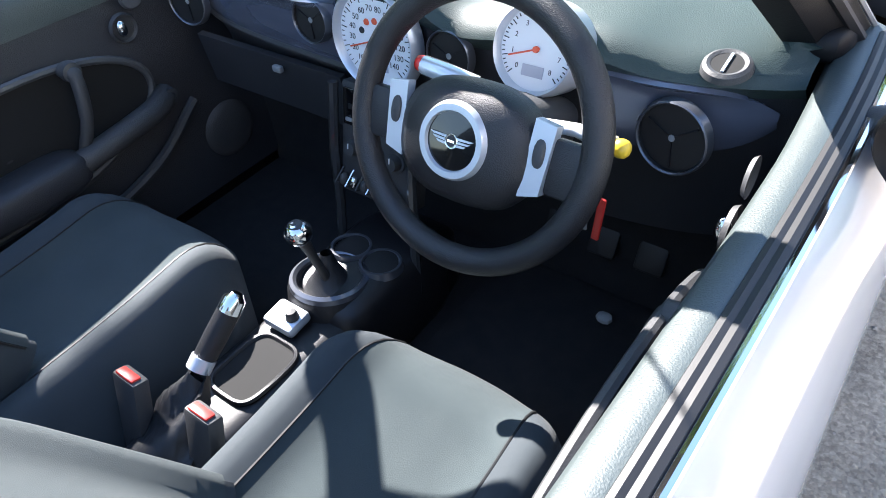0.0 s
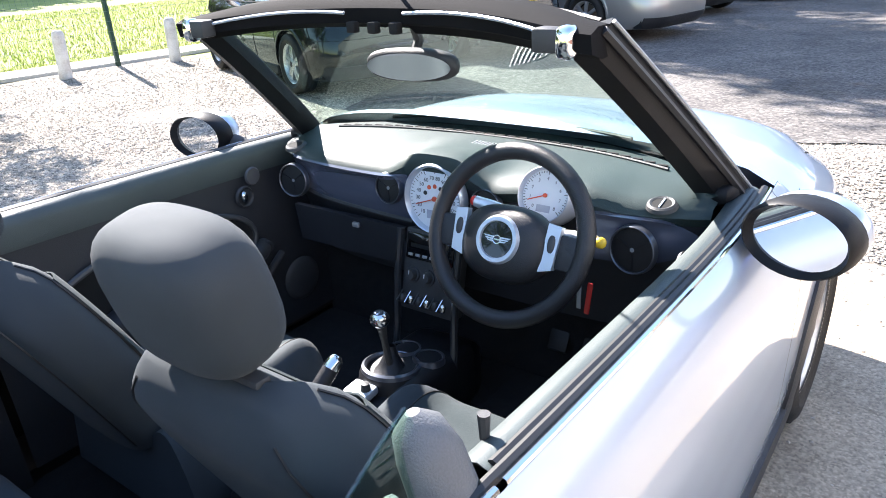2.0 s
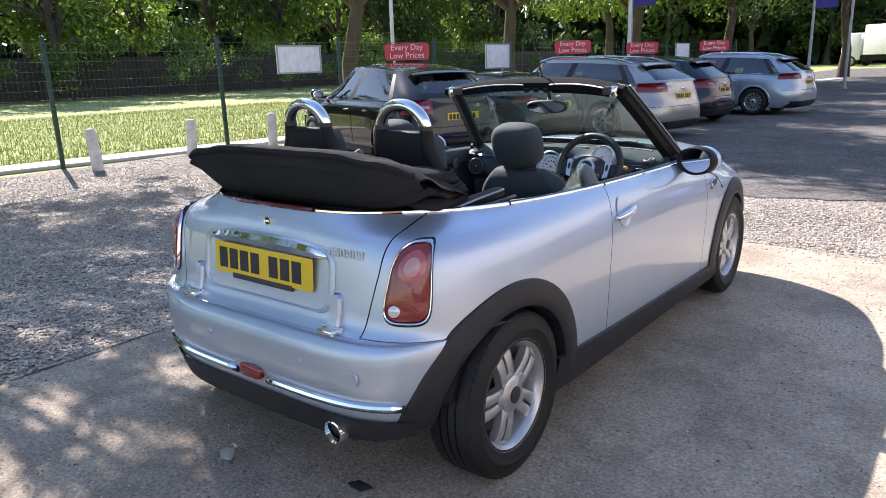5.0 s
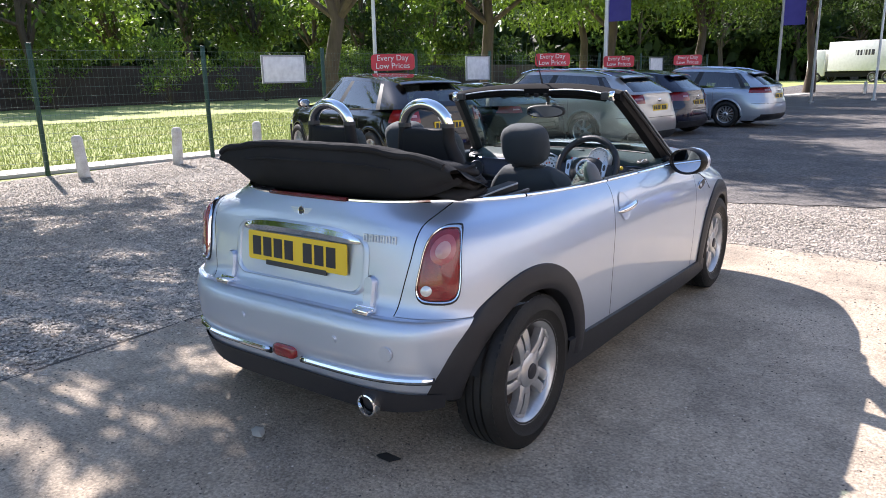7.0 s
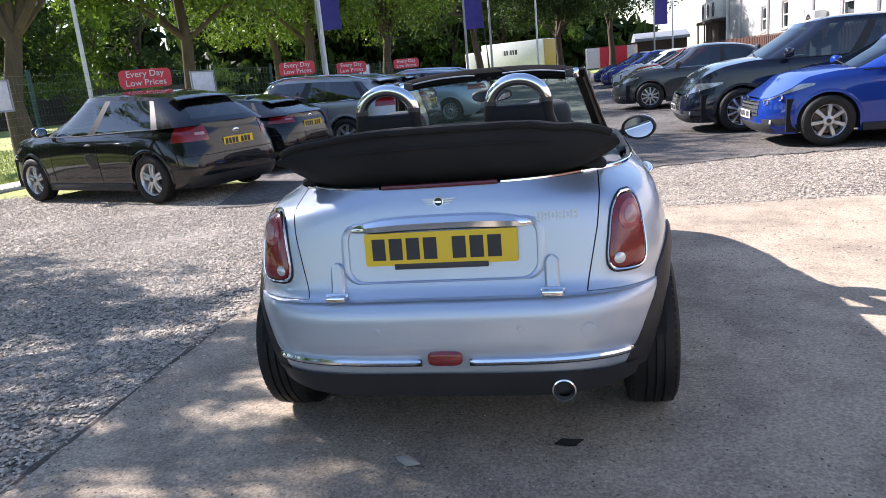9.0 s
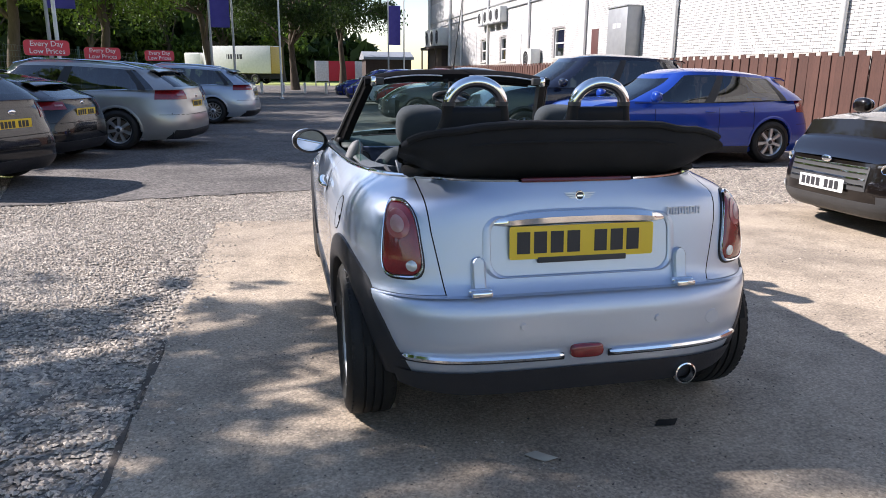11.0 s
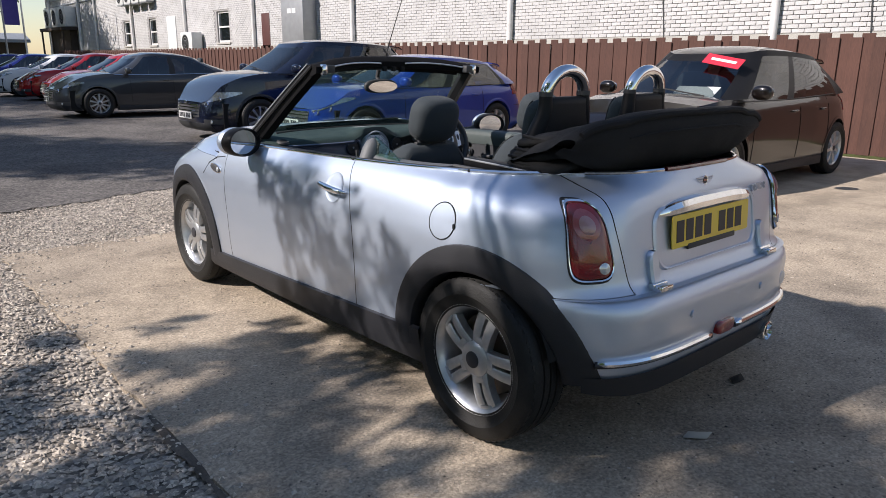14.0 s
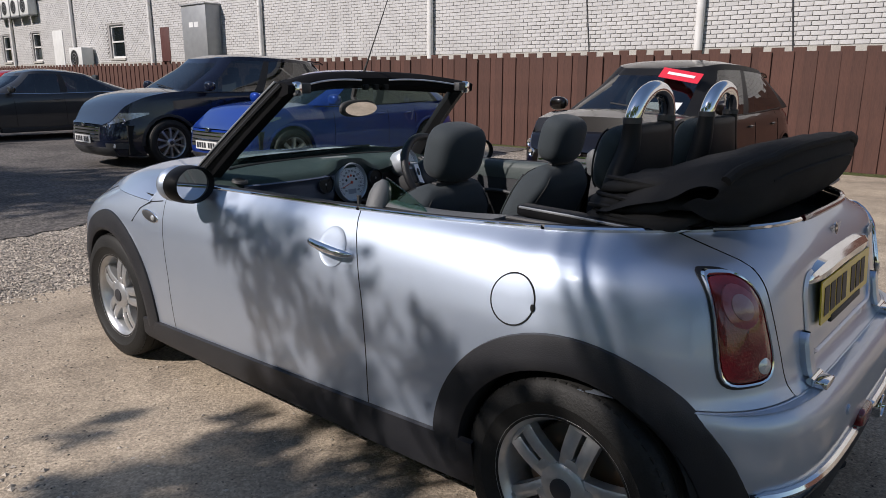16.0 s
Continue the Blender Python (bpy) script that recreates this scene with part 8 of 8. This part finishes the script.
# defroster slots along the glass
sl = []
for x in np.linspace(-0.5, 0.5, 30):
    p = dash_pt(x, 12)
    sl.append(box(x - 0.012, x + 0.012, p.y - 0.012, p.y - 0.004, p.z + 0.0, p.z + 0.004))
tagged(mk("defroster_slots", join(*sl), DARK, dash), kind="stuff")
mk("defroster_lip", tube([tuple(dash_pt(x, 12) + Vector((0, -0.02, 0.001))) for x in np.linspace(-0.52, 0.52, 20)], 0.004, 6), BLACKPL, dash)
gr_ = mk("centre_grille", xf(lathe([(0.0, 0.002), (0.9, 0.002), (1.0, 0.006), (1.08, -0.004)], 32, Matrix.Diagonal((0.085, 0.018, 1, 1))), pose(0.06, 1.91, 0.921, 5, 0, -6)), BLACKPL, dash, "oval slatted dash grille")
mk("grille_slat", xf(join(*[box(x - 0.0015, x + 0.0015, -0.015, 0.015, 0.002, 0.008) for x in np.linspace(-0.07, 0.07, 14)]), pose(0.06, 1.91, 0.921, 5, 0, -6)), GREYMET, gr_)


# gauges
def gauge(c, r, tilt, yaw, numbers, body):
    m = Matrix.Translation(c) @ pose(0, 0, 0, 0, 0, yaw) @ pose(0, 0, 0, 90 - tilt, 0, 0)
    prof = [(r * 0.93, 0.004), (r * 0.96, 0.014), (r * 1.02, 0.018), (r * 1.08, 0.012), (r * 1.1, -0.01)]
    if body:
        prof += [(r * 1.08, -0.05), (r * 0.8, -0.085), (0.0, -0.095)]
    g = mk("gauge", xf(lathe(prof, 40), m), SATIN, dash, "round white-faced gauge in a silver rim")
    mk("gauge_face", xf(lathe([(0.0, 0.004), (r * 0.95, 0.004)], 40), m), GAUGE, g, "white dial face")
    ticks = []
    for k in range(41):
        a = radians(225 - 270 * k / 40)
        L_ = 0.14 if k % 4 == 0 else 0.07
        ticks.append(xf(box(r * (0.9 - L_), r * 0.9, -0.0007, 0.0007, 0.0042, 0.005), m @ pose(0, 0, 0, 0, 0, math.degrees(a))))
    tagged(mk("dial_ticks", join(*ticks), INK, g), kind="stuff")
    for k, tx in enumerate(numbers):
        a = radians(225 - 270 * k / (len(numbers) - 1))
        text_mesh("numeral", tx, r * 0.17, m @ Matrix.Translation((r * 0.62 * math.cos(a), r * 0.62 * math.sin(a), 0.0045)), INK, g, 0.0002)
    mk("needle", xf(join(box(-r * 0.1, r * 0.72, -0.0012, 0.0012, 0.006, 0.0075), lathe([(0.0, 0.009), (r * 0.07, 0.009), (r * 0.08, 0.005)], 14)), m @ pose(0, 0, 0, 0, 0, 200)), ORANGE, g, "red needle")
    mk("display", xf(box(-r * 0.28, r * 0.28, -r * 0.62, -r * 0.36, 0.0045, 0.0052), m), mat("lcd_grey", (0.45, 0.47, 0.55), 0.3), g, "grey digital display")
    return g, m


g1, m1 = gauge((-0.002, 1.722, 0.829), 0.086, 6, 0, [str(10 * k) for k in range(1, 15)], False)
for k, (x, y, mt_) in enumerate(((-0.018, 0.028, ORANGE), (0.0, 0.032, ORANGE), (0.018, 0.028, INK), (-0.03, 0.012, INK), (0.03, 0.012, INK))):
    mk("warning_light", xf(lathe([(0.0, 0.006), (0.005, 0.006), (0.006, 0.004)], 12), m1 @ Matrix.Translation((x, y, 0))), mt_, g1)
g2, m2 = gauge((0.335, 1.684, 0.903), 0.060, 22, 0, [str(k) for k in range(0, 9)], True)

# centre stack
cs_ = mk("dash_centre_panel", xf(box(-0.085, 0.085, -0.02, 0.03, -0.11, 0.11, 0.006), pose(0.0, 1.690, 0.635, -14, 0, 0)), BLACKPL, dash, "black centre console with radio and switches")
cm = pose(0.0, 1.690, 0.635, -14, 0, 0)
mk("radio", xf(box(-0.075, 0.075, -0.026, -0.02, 0.03, 0.10, 0.003), cm), P_BLACK, cs_, "black radio panel")
mk("radio_slot", xf(box(-0.06, 0.06, -0.0275, -0.026, 0.062, 0.072), cm), DARK, cs_)
for i in range(6):
    mk("radio_button", xf(box(-0.066 + i * 0.023, -0.05 + i * 0.023, -0.030, -0.026, 0.038, 0.046, 0.002), cm), GREYMET, cs_)
for x in (-0.05, 0.0, 0.05):
    kn = mk("heater_knob", xf(lathe([(0.0, 0.02), (0.013, 0.019), (0.016, 0.004), (0.021, 0.004), (0.022, 0.0)], 24, pose(0, 0, 0, 90, 0, 0)), cm @ Matrix.Translation((x, -0.02, -0.012))), BLACKPL, cs_, "round heater knob")
    mk("knob_mark", xf(box(-0.001, 0.001, -0.0215, -0.019, 0.002, 0.012), cm @ Matrix.Translation((x, -0.02, -0.012))), SIGNWHITE, kn)
for i in range(6):
    x = -0.065 + i * 0.026
    mk("toggle_switch", xf(join(superell(x, -0.034, -0.078, 0.008, 0.010, 0.013, 0.8, 0.8, 8, 12), tube([(x - 0.013, -0.022, -0.095), (x - 0.013, -0.046, -0.085), (x - 0.013, -0.022, -0.06)], 0.0022, 6)), cm), CHROME if i % 2 else BLACKPL, cs_, "toggle switch with guard hoop")
for s in (-1, 1):
    mk("stack_rail", tube([(s * 0.094, 1.685, 0.745), (s * 0.094, 1.655, 0.62), (s * 0.094, 1.64, 0.50), (s * 0.10, 1.62, 0.36)], 0.010, 8), P_GREY, cs_, "dark metal side rail")

# tunnel console
con = mk("tunnel_console", join(xf(superell(0, 0, 0, 0.086, 0.40, 0.10, 0.35, 0.35, 12, 28), pose(0.0, 1.42, 0.322)), xf(superell(0, 0, 0, 0.10, 0.16, 0.11, 0.4, 0.4, 12, 24), pose(0.0, 1.60, 0.345))), CONSOLE, mini, "black tunnel console with gear lever and cup holders")
con.matrix_basis = Matrix.Translation((0.01, -0.066, 0.006))
ringm = pose(-0.012, 1.515, 0.452, -6, 0, 0)
mk("gaiter_ring", xf(lathe([(0.060, -0.02), (0.062, 0.006), (0.068, 0.011), (0.075, 0.007), (0.077, -0.004)], 40), ringm), VENTRIM, con, "satin metal ring round the gear lever")
mk("gaiter_skirt", xf(lathe([(0.077, -0.003), (0.081, -0.012), (0.086, -0.06)], 40), ringm), CONSOLE, con)
mk("gear_gaiter", xf(lathe([(0.062, 0.0), (0.052, -0.012), (0.035, 0.002), (0.02, 0.03), (0.011, 0.06)], 20), ringm), LEATHER, con, "black leather gaiter")
lever = mk("gear_lever", tube([(-0.006, 1.505, 0.46), (0.012, 1.475, 0.55), (0.028, 1.452, 0.615)], [0.010, 0.008, 0.012], 10), BLACKPL, con)
mk("gear_knob", xf(superell(0, 0, 0, 0.024, 0.024, 0.022, 1, 1, 14, 22), pose(0.03, 1.447, 0.633)), CHROME, lever, "round chrome gear knob")
mk("knob_top", xf(lathe([(0.0, 0.0225), (0.010, 0.0205), (0.014, 0.018)], 18), pose(0.03, 1.447, 0.633, 12, 0, 0)), INK, lever)
for x, y in ((-0.034, 1.60), (0.046, 1.595)):
    cp_ = mk("cup_holder", xf(lathe([(0.0, -0.06), (0.031, -0.058), (0.034, 0.0), (0.036, 0.006), (0.041, 0.006), (0.044, -0.01)], 30), pose(x, y, 0.453, -6, 0, 0)), VENTRIM, con, "round cup holder")
    # bore lined near-black, with its inside shade put into the colour
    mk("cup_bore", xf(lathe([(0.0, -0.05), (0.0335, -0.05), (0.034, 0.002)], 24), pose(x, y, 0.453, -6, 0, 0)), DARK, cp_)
mk("ash_tray", xf(box(-0.036, 0.036, -0.028, 0.028, -0.012, 0.012, 0.008), pose(-0.018, 1.405, 0.440, 6, 0, 0)), SATIN, con, "satin switch plate behind the gear lever")
mk("ash_knob", xf(lathe([(0.0, 0.02), (0.010, 0.018), (0.013, 0.0)], 16), pose(0.0, 1.405, 0.452)), BLACKPL, con)
mk("console_tray", xf(tube([(0.052 * math.copysign(abs(math.cos(a)) ** 0.5, math.cos(a)), 0.068 * math.copysign(abs(math.sin(a)) ** 0.5, math.sin(a)), 0) for a in [2 * math.pi * k / 40 for k in range(40)]], 0.005, 6, closed=True), pose(0.005, 1.30, 0.426)), CONSOLE, con, "raised lip of the open tray")
# thin plate in near-black stands for the shaded hollow of the tray
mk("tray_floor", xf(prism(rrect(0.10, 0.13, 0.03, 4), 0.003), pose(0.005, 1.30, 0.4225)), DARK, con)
# hand brake
hb = mk("hand_brake", tube([(0.0, 1.225, 0.515), (0.005, 1.26, 0.545), (0.012, 1.295, 0.578)], [0.018, 0.0195, 0.019], 14), LEATHER, con, "hand brake with silver ends")
mk("brake_cap", tube([(0.012, 1.294, 0.5775), (0.015, 1.31, 0.593), (0.016, 1.317, 0.600)], [0.0195, 0.018, 0.009], 14), CHROME, hb, "chrome brake button end")
mk("brake_collar", tube([(0.0, 1.215, 0.508), (0.001, 1.232, 0.522)], 0.0205, 14), SATIN, hb)
gb = []
for t in np.linspace(0, 1, 9):
    c = Vector((0.0, 1.215 - 0.10 * t, 0.507 - 0.09 * t))
    gb.append([c + Vector(((0.02 + 0.045 * t) * math.cos(a) * (1 + 0.10 * math.sin(5 * a + 9 * t)), (0.016 + 0.045 * t) * math.sin(a), 0.012 * math.sin(3 * a + 8 * t))) for a in [2 * math.pi * k / 18 for k in range(18)]])
mk("brake_gaiter", grid(gb, closed_v=True), LEATHER, hb, "creased black leather brake gaiter", 70)
for x, y in ((0.092, 1.09), (-0.062, 1.07)):
    bc = mk("belt_buckle", xf(box(-0.030, 0.030, -0.015, 0.015, -0.13, 0.03, 0.007), pose(x, y, 0.50, -16, 0, 0)), BLACKPL, mini, "black seat belt buckle with red button")
    mk("buckle_button", xf(box(-0.022, 0.022, -0.012, 0.006, 0.028, 0.034, 0.003), pose(x, y, 0.50, -16, 0, 0)), REDP, bc, "red release button")
# belts hanging behind the seats
for s in (-1, 1):
    mk("seat_belt", slab([[Vector((s * (0.60 - 0.02 * t), 0.56 + 0.02 * t + w, 0.90 - 0.55 * t)) for w in (-0.022, 0.022)] for t in np.linspace(0, 1, 6)], 0.003), SEAL, mini, "black webbing belt")

# steering wheel
swm = Matrix.Translation((0.336, 1.468, 0.878)) @ pose(0, 0, 0, 90 - 24, 0, 0)
R0 = 0.173
sw = mk("steering_wheel", xf(tube([(R0 * math.cos(a), R0 * math.sin(a), 0.0) for a in [2 * math.pi * k / 64 for k in range(64)]], 0.0185, 16, closed=True), swm), LEATHER, mini, "black leather two-spoke steering wheel with silver inserts")
mk("rim_stitch", xf(tube([((R0 - 0.0165) * math.cos(a), (R0 - 0.0165) * math.sin(a), 0.002) for a in [2 * math.pi * k / 64 for k in range(64)]], 0.0016, 5, closed=True), swm), SEAL, sw)
hub_p = []
for k, d in ((1.0, -0.03), (1.03, -0.005), (0.97, 0.014), (0.8, 0.026), (0.5, 0.033), (0.02, 0.035)):
    hub_p.append([(0.098 * k * math.copysign(abs(math.cos(a)) ** 0.75, math.cos(a)), (0.078 * math.copysign(abs(math.sin(a)) ** 0.8, math.sin(a)) - 0.018) * k, d) for a in [2 * math.pi * i / 40 for i in range(40)]])
mk("airbag_cover", xf(grid(hub_p, closed_v=True), swm), LEATHER, sw, "black airbag cover", 60)
for s in (-1, 1):
    sp = [(s * 0.095, 0.040, 0.004), (s * 0.124, 0.036, 0.004), (s * 0.118, -0.05, 0.004), (s * 0.090, -0.058, 0.004)]
    a = prism([(p[0], p[1]) for p in (sp if s < 0 else sp[::-1])], 0.016, Matrix.Translation((0, 0, -0.002)))
    mk("silver_spoke", xf(a, swm), SATIN, sw, "satin silver spoke insert")
    mk("spoke_arm", xf(join(box(min(s * 0.118, s * 0.178), max(s * 0.118, s * 0.178), -0.048, 0.022, -0.012, 0.008, 0.006)), swm), LEATHER, sw, "black leather spoke end")
    mk("spoke_button", xf(superell(0, 0, 0, 0.008, 0.018, 0.004, 0.8, 0.8, 8, 14), swm @ Matrix.Translation((s * 0.108, 0.0, 0.014))), BLACKPL, sw)
mk("badge_ring", xf(lathe([(0.036, 0.034), (0.038, 0.041), (0.046, 0.041), (0.050, 0.032)], 40), swm @ Matrix.Translation((0, -0.012, 0))), SATIN, sw, "satin ring round the badge")
mk("badge_disc", xf(lathe([(0.0, 0.037), (0.037, 0.036)], 32), swm @ Matrix.Translation((0, -0.012, 0))), P_BLACK, sw)
winged_badge(sw, swm @ Matrix.Translation((0, -0.012, 0.0375)), 0.033, "wheel_badge")
mk("steering_column", xf(superell(0, 0, 0, 0.058, 0.05, 0.11, 0.6, 0.6, 12, 20), swm @ Matrix.Translation((0, -0.01, -0.13))), BLACKPL, mini, "black column shroud")
mk("indicator_stalk", xf(tube([(-0.03, 0.046, -0.05), (-0.072, 0.052, -0.035), (-0.108, 0.056, -0.032)], [0.012, 0.014, 0.013], 12), swm), CLEARLENS, mini, "pale indicator stalk")
mk("stalk_tip", xf(superell(0, 0, 0, 0.008, 0.011, 0.011, 0.9, 0.9, 8, 12), swm @ Matrix.Translation((-0.113, 0.057, -0.032))), REDP, mini, "red stalk end")
mk("wiper_stalk", xf(tube([(0.06, 0.02, -0.05), (0.12, 0.026, -0.05), (0.172, 0.022, -0.045)], [0.008, 0.009, 0.012], 10), swm), SIGNWHITE, mini, "white wiper stalk")
mk("stalk_tip", xf(superell(0, 0, 0, 0.012, 0.012, 0.012, 0.9, 0.9, 8, 12), swm @ Matrix.Translation((0.182, 0.021, -0.045))), YELP, mini, "yellow stalk end")
key = mk("ignition_key", join(box(0.452, 0.462, 1.555, 1.558, 0.70, 0.78, 0.001), ), GREYMET, mini, "ignition key with a red tag")
mk("key_tag", xf(box(-0.006, 0.006, -0.003, 0.003, -0.04, 0.035, 0.003), pose(0.482, 1.55, 0.735, 0, 6, 0)), REDP, key, "red plastic key tag")


# pieces deeper than thing > part > sub-part move up to their part
def depth_of(ob):
    return 0 if ob.parent is None else 1 + depth_of(ob.parent)


for ob in list(bpy.data.objects):
    while depth_of(ob) > 2:
        up = ob.parent
        ob.matrix_basis = up.matrix_basis @ ob.matrix_basis
        ob.parent = up.parent
